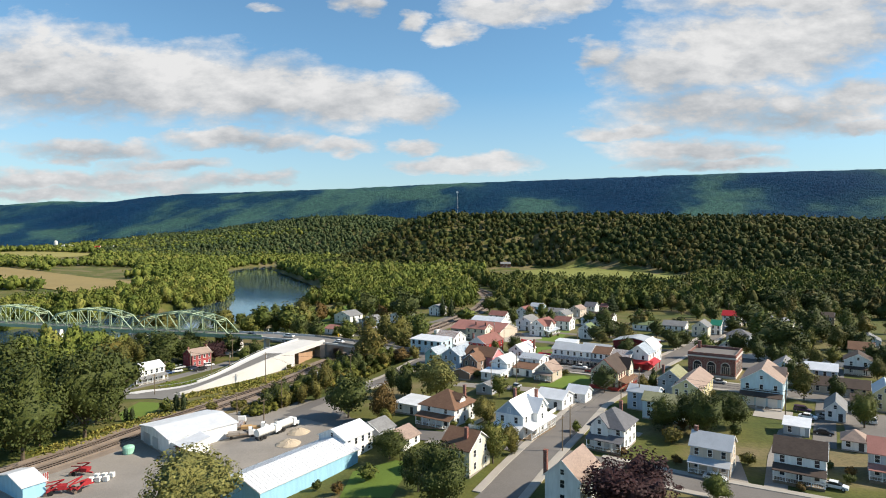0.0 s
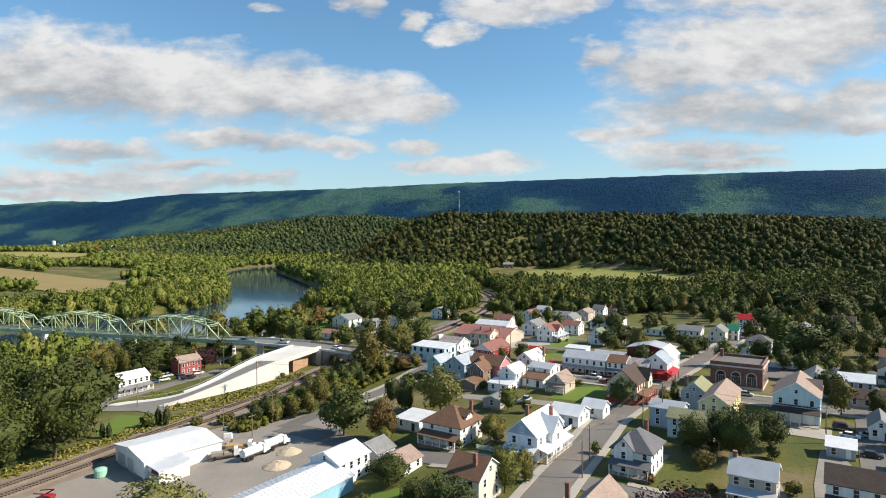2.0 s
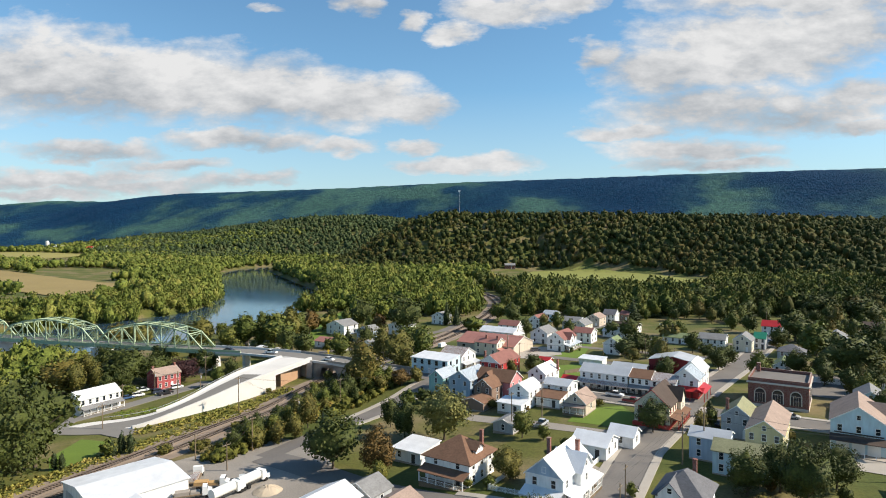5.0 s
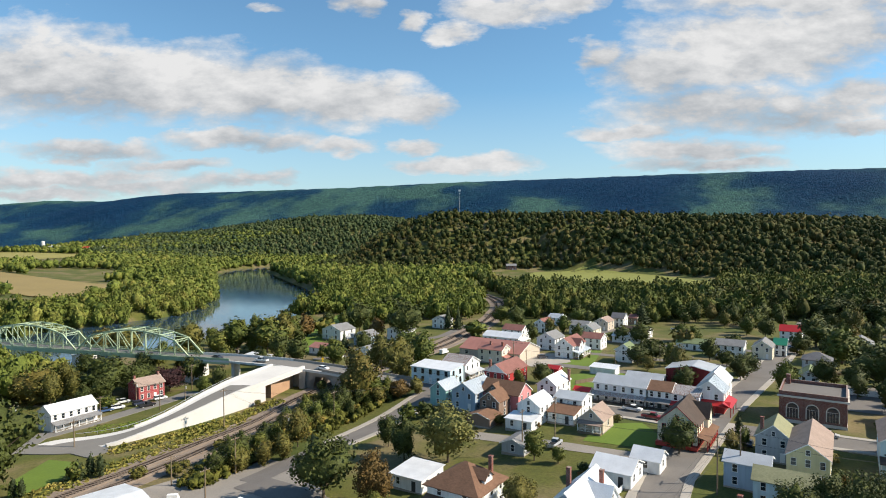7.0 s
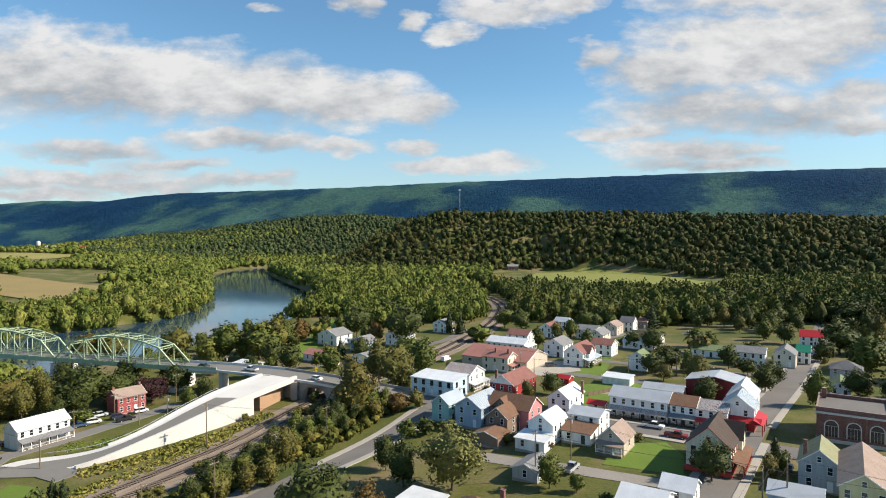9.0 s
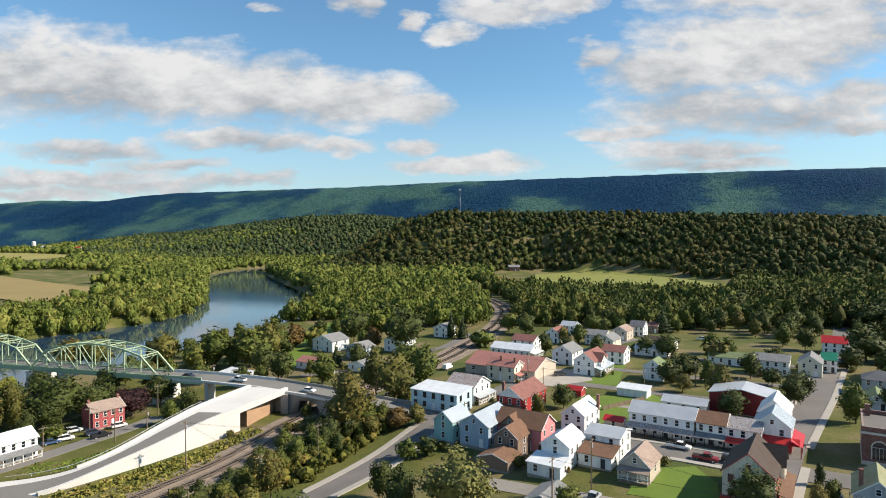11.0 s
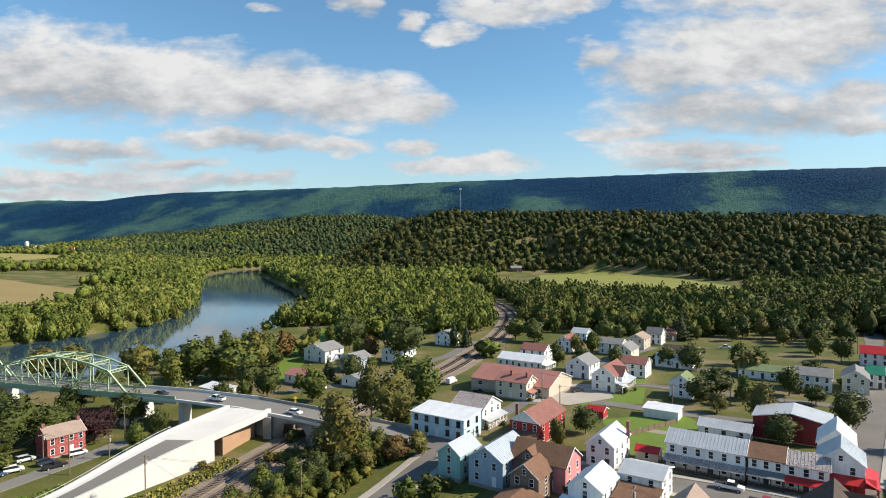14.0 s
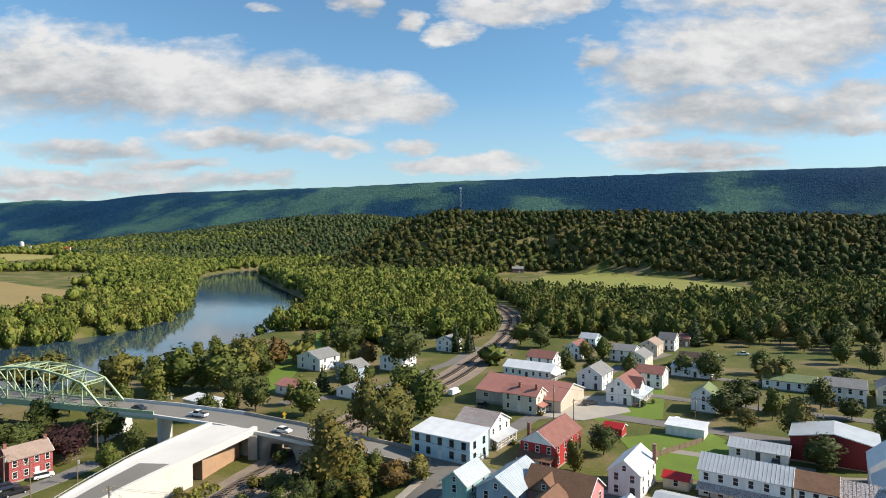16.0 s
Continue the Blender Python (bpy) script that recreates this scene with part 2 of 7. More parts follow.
CONCRETE = two_scale("pale_concrete", (0.60, 0.58, 0.55), 0.14, 0.18, 4.0, 0.85, 0.2)
OLDCONC = two_scale("weathered_concrete", (0.34, 0.30, 0.26), 0.3, 0.25, 4.0, 0.9, 0.3)
SIDEWALK = two_scale("sidewalk_concrete", (0.36, 0.33, 0.29), 0.15, 0.3, 5.0, 0.9, 0.2)
GRAVEL = two_scale("yard_gravel", (0.27, 0.245, 0.215), 0.3, 0.08, 3.0, 0.95, 0.5)
BALLAST = two_scale("rail_ballast", (0.24, 0.19, 0.15), 0.35, 0.3, 6.0, 0.95, 0.7)
SLEEPER = two_scale("sleeper_timber", (0.09, 0.07, 0.055), 0.3, 1.0, 9.0, 0.9)
STEEL = two_scale("rail_steel", (0.30, 0.24, 0.20), 0.2, 1.0, 9.0, 0.45, 0.1, 0.01, 0.7)
GREENSTEEL = two_scale("pale_green_steel_paint", (0.36, 0.44, 0.28), 0.18, 0.6, 5.0, 0.55, 0.1)
WOOD = two_scale("weathered_wood", (0.20, 0.15, 0.10), 0.3, 1.5, 8.0, 0.85)
NEWWOOD = two_scale("fresh_timber", (0.45, 0.28, 0.12), 0.2, 1.5, 8.0, 0.8)
BARK = two_scale("bark", (0.11, 0.085, 0.06), 0.35, 2.0, 9.0, 0.95, 0.6)

# ---- mesh helpers ----


def part(name, bm, material, parent=None, label="", smooth=False):
    me = bpy.data.meshes.new(name)
    bm.to_mesh(me)
    bm.free()
    if smooth:
        me.shade_smooth()
    for mt in (material if isinstance(material, (list, tuple)) else [material]):
        me.materials.append(mt)
    ob = new(name, me)
    if parent is not None:
        ob.parent = parent
    if label:
        ob["label"] = label
    return ob


def thing(name, label, category, x, y, z, rz=0.0, group="", kind=""):
    ob = new(name)
    ob.matrix_world = pose(x, y, z, 0, 0, rz)
    return tagged(ob, label, category, group, kind)


def box(bm, x0, x1, y0, y1, z0, z1, mat=0):
    vs = [bm.verts.new(p) for p in ((x0, y0, z0), (x1, y0, z0), (x1, y1, z0), (x0, y1, z0), (x0, y0, z1), (x1, y0, z1), (x1, y1, z1), (x0, y1, z1))]
    for f in ((3, 2, 1, 0), (4, 5, 6, 7), (0, 1, 5, 4), (1, 2, 6, 5), (2, 3, 7, 6), (3, 0, 4, 7)):
        bm.faces.new([vs[i] for i in f]).material_index = mat


def boxes(*rows):
    bm = bmesh.new()
    for r in rows:
        box(bm, *r)
    return bm


def prism(bm, pts, off, mat=0):
    """A solid from a flat outline, pushed by off."""
    off = Vector(off)
    a = [bm.verts.new(p) for p in pts]
    b = [bm.verts.new(Vector(p) + off) for p in pts]
    n = len(a)
    bm.faces.new(a[::-1]).material_index = mat
    bm.faces.new(b).material_index = mat
    for i in range(n):
        bm.faces.new((a[i], a[(i + 1) % n], b[(i + 1) % n], b[i])).material_index = mat


def fix(bm):
    bmesh.ops.recalc_face_normals(bm, faces=bm.faces)
    return bm


def rod(bm, a, b, r0, r1=None, n=6):
    a, b = Vector(a), Vector(b)
    r1 = r0 if r1 is None else r1
    q = (b - a).to_track_quat("Z", "Y")
    lo = [bm.verts.new(a + q @ Vector((r0 * math.cos(k * math.tau / n), r0 * math.sin(k * math.tau / n), 0))) for k in range(n)]
    hi = [bm.verts.new(b + q @ Vector((r1 * math.cos(k * math.tau / n), r1 * math.sin(k * math.tau / n), 0))) for k in range(n)]
    for k in range(n):
        bm.faces.new((lo[k], lo[(k + 1) % n], hi[(k + 1) % n], hi[k]))
    bm.faces.new(lo[::-1])
    bm.faces.new(hi)


def beam(bm, a, b, w, h):
    """A rectangular bar from a to b."""
    a, b = Vector(a), Vector(b)
    d = (b - a).normalized()
    side = d.cross(Vector((0, 0, 1)))
    side = side.normalized() if side.length > 0.05 else Vector((1, 0, 0))
    up = side.cross(d)
    vs = []
    for p in (a, b):
        for su, sv in ((-1, -1), (1, -1), (1, 1), (-1, 1)):
            vs.append(bm.verts.new(p + side * (su * w / 2) + up * (sv * h / 2)))
    for f in ((0, 1, 2, 3), (7, 6, 5, 4), (0, 4, 5, 1), (1, 5, 6, 2), (2, 6, 7, 3), (3, 7, 4, 0)):
        bm.faces.new([vs[i] for i in f])


def lathe(profile, n=12):
    bm = bmesh.new()
    rings = [[bm.verts.new((r * math.cos(k * math.tau / n), r * math.sin(k * math.tau / n), z)) for k in range(n)] for r, z in profile]
    for lo, hi in zip(rings, rings[1:]):
        for k in range(n):
            bm.faces.new((lo[k], lo[(k + 1) % n], hi[(k + 1) % n], hi[k]))
    bm.faces.new(rings[0][::-1])
    bm.faces.new(rings[-1])
    return bm


# ---- ground ----
SPOTS = np.array([(46, 178, 0), (44, 214, 0), (103, 212, 0), (-3, 256, -.3), (-68, 232, -6.4), (-112, 220, -7), (-108, 271, -7.5), (-125, 250, -7.5), (-3, 398, -4.2), (-25, 359, -3.2),
                  (95, 404, -3), (165, 356, -1), (35, 315, -1.6), (100, 120, 0), (0, 100, -1), (20, 140, 0), (-40, 140, -4.5), (-80, 150, -6.5), (-45, 262, -4.5), (-20, 300, -2.8),
                  (-60, 200, -6.2), (-35, 215, -4.2), (-20, 200, -2.5), (200, 200, 0), (200, 300, -1), (-25, 330, -3.5)], float)
RIVER_Z = -11.0
RIVER = [(-560, 60, 70), (-400, 180, 70), (-262, 300, 72), (-205, 410, 66), (-165, 500, 52), (-160, 570, 52), (-188, 680, 52), (-240, 800, 50), (-300, 950, 46), (-350, 1090, 38), (-362, 1190, 30), (-325, 1290, 26), (-200, 1400, 24), (-60, 1450, 20)]


def smooth(a, b, x):
    t = np.clip((x - a) / (b - a), 0, 1)
    return t * t * (3 - 2 * t)


def river_dist(x, y):
    best = np.full(np.shape(x), 1e9)
    for (ax, ay, aw), (bx, by, bw) in zip(RIVER, RIVER[1:]):
        dx, dy = bx - ax, by - ay
        s = np.clip(((x - ax) * dx + (y - ay) * dy) / (dx * dx + dy * dy), 0, 1)
        best = np.minimum(best, np.hypot(x - ax - s * dx, y - ay - s * dy) - (aw + s * (bw - aw)))
    return best


def lumps(x, y, s, seed):
    return (np.sin(x / s + seed) * np.cos(y / s * 1.13 + seed * 2.1) + 0.5 * np.sin(x / s * 2.3 + y / s * 1.7 + seed) + 0.35 * np.cos(x / s * 3.1 - y / s * 4.3 + seed * .7)) / 1.85


RIDGE = [(-5000, 4300, 225), (-2730, 3700, 245), (-2350, 3650, 266), (-1982, 3600, 256), (-1750, 3550, 280), (-1501, 3500, 294), (-568, 3200, 294), (24, 3000, 303), (550, 2850, 305), (1019, 2700, 308), (1431, 2550, 305), (1751, 2450, 303), (3200, 1900, 300)]


def mountain_z(x, y):
    rx = np.array([r[0] for r in RIDGE], float)
    ry = np.interp(x, rx, [r[1] for r in RIDGE])
    rz = np.interp(x, rx, [r[2] for r in RIDGE])
    d = (y - ry) * 0.92
    near = rz * (1 - smooth(0, 900, -d) ** 0.85) + 16 * lumps(x, y, 190, 1.3) * smooth(0, 250, -d) * smooth(0, 300, 1000 + d)
    return np.where(d > 0, rz - 0.25 * d, near) - 14 * smooth(550, 900, -d)


def hill_z(x, y):
    """The wooded hill behind the field and the farther one beside the river."""
    crest_y = np.interp(x, [-200, 0, 400, 720, 1200], [1200, 1150, 1110, 1000, 900])
    crest = np.interp(x, [-230, -163, -129, -72, -15, 200, 446, 610, 719, 1000, 1600], [-4, 16, 44, 72, 87, 84, 77, 70, 64, 58, 45])
    foot = np.interp(x, [-200, 0, 150, 300, 420, 700, 1100], [900, 930, 990, 830, 640, 480, 420])
    up = smooth(0, 1, (y - foot) / np.maximum(crest_y - foot, 10))
    down = 1 - 0.7 * smooth(0, 700, y - crest_y)
    a = crest * up * np.where(y > crest_y, down, 1.0) + 3.0 * lumps(x, y, 60, .4) * up
    crest2 = np.interp(x, [-1400, -1027, -912, -693, -551, -407, -283, -130, 60], [0, 2, 34, 58, 84, 100, 106, 98, 65])
    b = crest2 * smooth(1350, 1900, y) * (1 - 0.6 * smooth(1950, 2600, y)) + 4 * lumps(x, y, 90, 2.4) * smooth(1350, 1900, y)
    knoll = 13 * np.exp(-((x + 960) / 300) ** 2 - ((y - 1500) / 230) ** 2)
    return knoll + np.maximum(a, 0) + np.maximum(b - np.maximum(a, 0), 0) * smooth(1300, 1500, y)


def ground_z(x, y):
    x, y = np.asarray(x, float), np.asarray(y, float)
    num, den = np.zeros(x.shape), np.zeros(x.shape)
    for px, py, pz in SPOTS:
        w = 1 / ((x - px) ** 2 + (y - py) ** 2 + 60.0) ** 1.5
        num += w * pz
        den += w
    town = num / den
    plain = -5.0 + 10 * smooth(-380, -700, x) + 0 * y
    k = np.maximum(smooth(420, 620, y), np.maximum(smooth(-150, -230, x), smooth(260, 420, x) * 0.6))
    z = town * (1 - k) + plain * k
    z = z + hill_z(x, y)
    rd = river_dist(x, y)
    bank = smooth(14, -6, rd)
    return z * (1 - bank) + (RIVER_Z - 2.5) * bank


def gz(x, y):
    return float(ground_z(x, y))


def axis(lo, hi, near_lo, near_hi, fine, grow, top):
    pts = list(np.arange(near_lo, near_hi, fine))
    s, p = fine, pts[-1]
    while p < hi:
        s = min(s * grow, top)
        p += s
        pts.append(p)
    s, p = fine, pts[0]
    while p > lo:
        s = min(s * grow, top)
        p -= s
        pts.insert(0, p)
    return np.array(pts)


def grid_mesh(name, xs, ys, zf, material):
    X, Y = np.meshgrid(xs, ys)
    Z = zf(X, Y)
    co = np.stack([X, Y, Z], -1).reshape(-1, 3)
    nx, ny = len(xs), len(ys)
    i = (np.arange(ny - 1)[:, None] * nx + np.arange(nx - 1)[None, :]).ravel()
    faces = np.stack([i, i + 1, i + nx + 1, i + nx], -1)
    return raw_mesh(name, co, faces, material, True)


def raw_mesh(name, co, faces, material, smooth_shade=False):
    me = bpy.data.meshes.new(name)
    n, k = faces.shape
    me.vertices.add(len(co))
    me.vertices.foreach_set("co", np.ascontiguousarray(co, dtype=np.float32).ravel())
    me.loops.add(n * k)
    me.loops.foreach_set("vertex_index", np.ascontiguousarray(faces, dtype=np.int32).ravel())
    me.polygons.add(n)
    me.polygons.foreach_set("loop_start", np.arange(0, n * k, k, dtype=np.int32))
    me.update(calc_edges=True)
    if smooth_shade:
        me.shade_smooth()
    me.materials.append(material)
    return new(name, me)


gm = Mat("grass_and_woodland_soil", 0.95).world_pos()
gc = gm.ramp(gm.noise(0.035, 5), [(0.36, (0.062, 0.080, 0.015)), (0.50, (0.098, 0.100, 0.022)), (0.62, (0.17, 0.135, 0.068)), (0.74, (0.11, 0.10, 0.046))])
gf = gm.noise(1.6, 4)
gm.color(gm.mix(0.6, gc, gm.ramp(gf, [(0.3, (0.6, 0.6, 0.6)), (0.7, (1.3, 1.3, 1.2))]), "MULTIPLY"))
GROUND = gm.bump(gf, 0.5, 0.15).m
# distance haze, cloud-shadow blues and sunlit patches are painted into the slope's colour
mm = Mat("hazy_forest_slope", 0.95, 0, 0.1).world_pos()
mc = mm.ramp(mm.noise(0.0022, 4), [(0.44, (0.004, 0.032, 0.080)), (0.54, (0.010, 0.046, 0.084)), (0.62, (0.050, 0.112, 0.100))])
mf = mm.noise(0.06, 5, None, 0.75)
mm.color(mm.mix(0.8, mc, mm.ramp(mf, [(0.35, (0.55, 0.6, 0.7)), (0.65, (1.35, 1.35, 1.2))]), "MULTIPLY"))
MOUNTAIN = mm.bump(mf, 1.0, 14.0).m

xs = axis(-2300, 2300, -220, 260, 5.0, 1.07, 60)
ys = axis(-900, 2400, 60, 660, 5.0, 1.06, 40)
ground = grid_mesh("ground", xs, ys, ground_z, GROUND)
tagged(ground, "rolling valley ground with grass and woodland soil", "ground", kind="structure")
mx = np.arange(-4200, 3000, 34.0)
my = np.arange(1000, 4400, 30.0)
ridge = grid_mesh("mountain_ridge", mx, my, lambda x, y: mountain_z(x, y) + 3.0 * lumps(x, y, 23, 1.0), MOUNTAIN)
tagged(ridge, "long forested mountain ridge, haze tinted blue green", "mountain", kind="structure")

wm = Mat("river_water", 0.06, 0, 0.9).world_pos()
wm.color(wm.ramp(wm.noise(0.01, 3), [(0.3, (0.020, 0.045, 0.075)), (0.7, (0.035, 0.070, 0.11))]))
WATER = wm.bump(wm.noise(0.35, 4, (1, 0.5, 1)), 0.16, 0.18).m
bm = bmesh.new()
prev = None
for i, (rx, ry, rw) in enumerate(RIVER):
    a, b = RIVER[max(0, i - 1)], RIVER[min(len(RIVER) - 1, i + 1)]
    d = Vector((b[0] - a[0], b[1] - a[1], 0)).normalized()
    n = Vector((-d.y, d.x, 0)) * (rw + 12)
    cur = (bm.verts.new((rx + n.x, ry + n.y, RIVER_Z)), bm.verts.new((rx - n.x, ry - n.y, RIVER_Z)))
    if prev:
        bm.faces.new((prev[0], prev[1], cur[1], cur[0]))
    prev = cur
water = part("river_water", fix(bm), WATER)
tagged(water, "broad calm river reflecting the sky between wooded banks", "river", kind="structure")


def ribbon(name, pts, width, material, lift, label, category, kind="structure", thick=0.0, zfun=None, step=4.0):
    """A strip laid along the ground through the points, with a real edge where thick is set."""
    dense = []
    for (ax, ay), (bx, by) in zip(pts, pts[1:]):
        n = max(1, int(math.hypot(bx - ax, by - ay) / step))
        dense += [(ax + (bx - ax) * k / n, ay + (by - ay) * k / n) for k in range(n)]
    dense.append(pts[-1])
    bm = bmesh.new()
    prev = None
    cols = max(2, int(width / 3) + 1)
    for i, (px, py) in enumerate(dense):
        a, b = dense[max(0, i - 1)], dense[min(len(dense) - 1, i + 1)]
        d = Vector((b[0] - a[0], b[1] - a[1], 0)).normalized()
        n = Vector((-d.y, d.x, 0))
        row = []
        for c in range(cols):
            q = (c / (cols - 1) - 0.5) * width
            x, y = px + n.x * q, py + n.y * q
            z = (zfun(x, y) if zfun else gz(x, y)) + lift
            row.append(bm.verts.new((x, y, z)))
        if prev:
            for c in range(cols - 1):
                bm.faces.new((prev[c], prev[c + 1], row[c + 1], row[c]))
        prev = row
    bmesh.ops.recalc_face_normals(bm, faces=bm.faces)
    if sum(f.normal.z for f in bm.faces) < 0:
        bmesh.ops.reverse_faces(bm, faces=bm.faces)
    if thick:
        edges = [e for e in bm.edges if e.is_boundary]
        r = bmesh.ops.extrude_edge_only(bm, edges=edges)
        for vtx in (g for g in r["geom"] if isinstance(g, bmesh.types.BMVert)):
            vtx.co.z -= thick
    ob = part(name, bm, material)
    return tagged(ob, label, category, kind=kind)


def patch(name, pts, material, lift, label, category):
    """A flat yard or field laid on the ground inside an outline (cut into a fine mesh)."""
    x0, x1 = min(p[0] for p in pts), max(p[0] for p in pts)
    y0, y1 = min(p[1] for p in pts), max(p[1] for p in pts)
    bm = bmesh.new()
    bm.faces.new([bm.verts.new((px, py, 0)) for px, py in pts])
    s = max(4.0, (x1 - x0) / 25, (y1 - y0) / 25)
    for k in range(1, int((x1 - x0) / s) + 1):
        bmesh.ops.bisect_plane(bm, geom=bm.verts[:] + bm.edges[:] + bm.faces[:], plane_co=(x0 + k * s, 0, 0), plane_no=(1, 0, 0))
    for k in range(1, int((y1 - y0) / s) + 1):
        bmesh.ops.bisect_plane(bm, geom=bm.verts[:] + bm.edges[:] + bm.faces[:], plane_co=(0, y0 + k * s, 0), plane_no=(0, 1, 0))
    for vtx in bm.verts:
        vtx.co.z = gz(vtx.co.x, vtx.co.y) + lift
    bmesh.ops.recalc_face_normals(bm, faces=bm.faces)
    if sum(f.normal.z for f in bm.faces) < 0:
        bmesh.ops.reverse_faces(bm, faces=bm.faces)
    return tagged(part(name, bm, material), label, category, kind="structure")


E1 = Vector((math.cos(radians(57)), math.sin(radians(57)), 0))
E2 = Vector((E1.y, -E1.x, 0))

# ---- houses ----
WIN_CACHE = {}


def window(parent, cx, cy, cz, w, h, facing, frame_mat=None):
    """A sash window set on a wall: proud frame with sill, dark panes behind it."""
    fm = frame_mat or TRIM
    key = (round(w, 2), round(h, 2), fm.name)
    if key not in WIN_CACHE:
        t = 0.09
        bm = boxes((-w / 2 - t, -w / 2, -0.06, 0.02, -h / 2, h / 2), (w / 2, w / 2 + t, -0.06, 0.02, -h / 2, h / 2),
                   (-w / 2 - t, w / 2 + t, -0.06, 0.02, h / 2, h / 2 + t), (-w / 2 - t - .04, w / 2 + t + .04, -0.10, 0.02, -h / 2 - t, -h / 2),
                   (-w / 2, w / 2, -0.045, 0.02, -0.03, 0.03))
        me = bpy.data.meshes.new("window_frame")
        bm.to_mesh(me)
        bm.free()
        me.materials.append(fm)
        bm = boxes((-w / 2, w / 2, -0.02, 0.015, -h / 2, h / 2))
        pe = bpy.data.meshes.new("pane")
        bm.to_mesh(pe)
        bm.free()
        pe.materials.append(GLASS)
        WIN_CACHE[key] = (me, pe)
    me, pe = WIN_CACHE[key]
    ob = new("window", me)
    ob.parent = parent
    ob.matrix_local = pose(cx, cy, cz, 0, 0, facing)
    pn = new("pane", pe)
    pn.parent = ob
    return ob


def roof_mesh(w, d, H, ridge, rise, over=0.35, th=0.16):
    """A roof over a w by d plan (x, y), eaves at H: ridge along x or y, hip, shed or flat."""
    bm = bmesh.new()
    if ridge in ("x", "y"):
        span, length = (d, w) if ridge == "x" else (w, d)
        k = rise / (span / 2)
        e, L = span / 2 + over, length / 2 + over
        z0, z1 = H - k * over, H + rise

        def P(s, z):
            return (-L, s, z) if ridge == "x" else (s, -L, z)
        prism(bm, [P(-e, z0), P(0, z1), P(e, z0), P(e, z0 + th), P(0, z1 + th), P(-e, z0 + th)], (2 * L, 0, 0) if ridge == "x" else (0, 2 * L, 0))
    elif ridge == "hip":
        a, b = w / 2 + over, d / 2 + over
        r = max(0.3, abs(a - b))
        top = [(-r if a > b else -0.15, -r if b > a else 0, H + rise), (r if a > b else 0.15, r if b > a else 0, H + rise)]
        z0 = H - rise / min(a, b) * over
        c = [(-a, -b, z0), (a, -b, z0), (a, b, z0), (-a, b, z0)]
        v = [bm.verts.new(p) for p in c] + [bm.verts.new((p[0], p[1], p[2] - th)) for p in c] + [bm.verts.new(p) for p in top]
        if a >= b:
            fs = ((0, 1, 9, 8), (1, 2, 9), (2, 3, 8, 9), (3, 0, 8))
        else:
            fs = ((0, 1, 8), (1, 2, 9, 8), (2, 3, 9), (3, 0, 8, 9))
        for f in fs + ((0, 4, 5, 1), (1, 5, 6, 2), (2, 6, 7, 3), (3, 7, 4, 0), (7, 6, 5, 4)):
            bm.faces.new([v[i] for i in f])
    elif ridge == "shed":
        b0, b1 = -d / 2 - over, d / 2 + over
        prism(bm, [(-w / 2 - over, b0, H), (-w / 2 - over, b1, H + rise), (-w / 2 - over, b1, H + rise + th), (-w / 2 - over, b0, H + th)], (w + 2 * over, 0, 0))
    else:
        box(bm, -w / 2, w / 2, -d / 2, d / 2, H - 0.25, H - 0.05)
        for x0, x1, y0, y1 in ((-w / 2 - .2, w / 2 + .2, -d / 2 - .2, -d / 2 + .15), (-w / 2 - .2, w / 2 + .2, d / 2 - .15, d / 2 + .2), (-w / 2 - .2, -w / 2 + .15, -d / 2 + .15, d / 2 - .15), (w / 2 - .15, w / 2 + .2, -d / 2 + .15, d / 2 - .15)):
            box(bm, x0, x1, y0, y1, H - 0.1, H + rise)
    return fix(bm)


def add_seams(parent, w, d, H, ridge, rise, over, step, material, th=0.16):
    """Raised standing seams running down both slopes, alike along the ridge."""
    span, length = (d, w) if ridge == "x" else (w, d)
    k = rise / (span / 2)
    e, L = span / 2 + over, length / 2 + over - .06
    for s in (-1, 1):
        bm = bmesh.new()
        outline = [(s * e, H - k * over + th), (0, H + rise + th), (0, H + rise + th + .06), (s * e, H - k * over + th + .06)]
        prism(bm, [(-.03, a, z) if ridge == "x" else (a, -.03, z) for a, z in outline], (.06, 0, 0) if ridge == "x" else (0, .06, 0))
        me = bpy.data.meshes.new("seam")
        fix(bm).to_mesh(me)
        bm.free()
        me.materials.append(material)
        n = int(2 * L / step)
        for i in range(n + 1):
            o = new("seam", me)
            o.parent = parent
            q = -L + 2 * L * i / n
            o.location = (q, 0, 0) if ridge == "x" else (0, q, 0)


def body_mesh(w, d, H, ridge, rise, base=2.2):
    bm = bmesh.new()
    if ridge == "x":
        prism(bm, [(-w / 2, -d / 2, -base), (-w / 2, d / 2, -base), (-w / 2, d / 2, H), (-w / 2, 0, H + rise), (-w / 2, -d / 2, H)], (w, 0, 0))
    elif ridge == "y":
        prism(bm, [(-w / 2, -d / 2, -base), (w / 2, -d / 2, -base), (w / 2, -d / 2, H), (0, -d / 2, H + rise), (-w / 2, -d / 2, H)], (0, d, 0))
    elif ridge == "shed":
        prism(bm, [(-w / 2, -d / 2, -base), (-w / 2, d / 2, -base), (-w / 2, d / 2, H + rise), (-w / 2, -d / 2, H)], (w, 0, 0))
    else:
        box(bm, -w / 2, w / 2, -d / 2, d / 2, -base, H - (0.06 if ridge == "hip" else 0.25))
    return fix(bm)


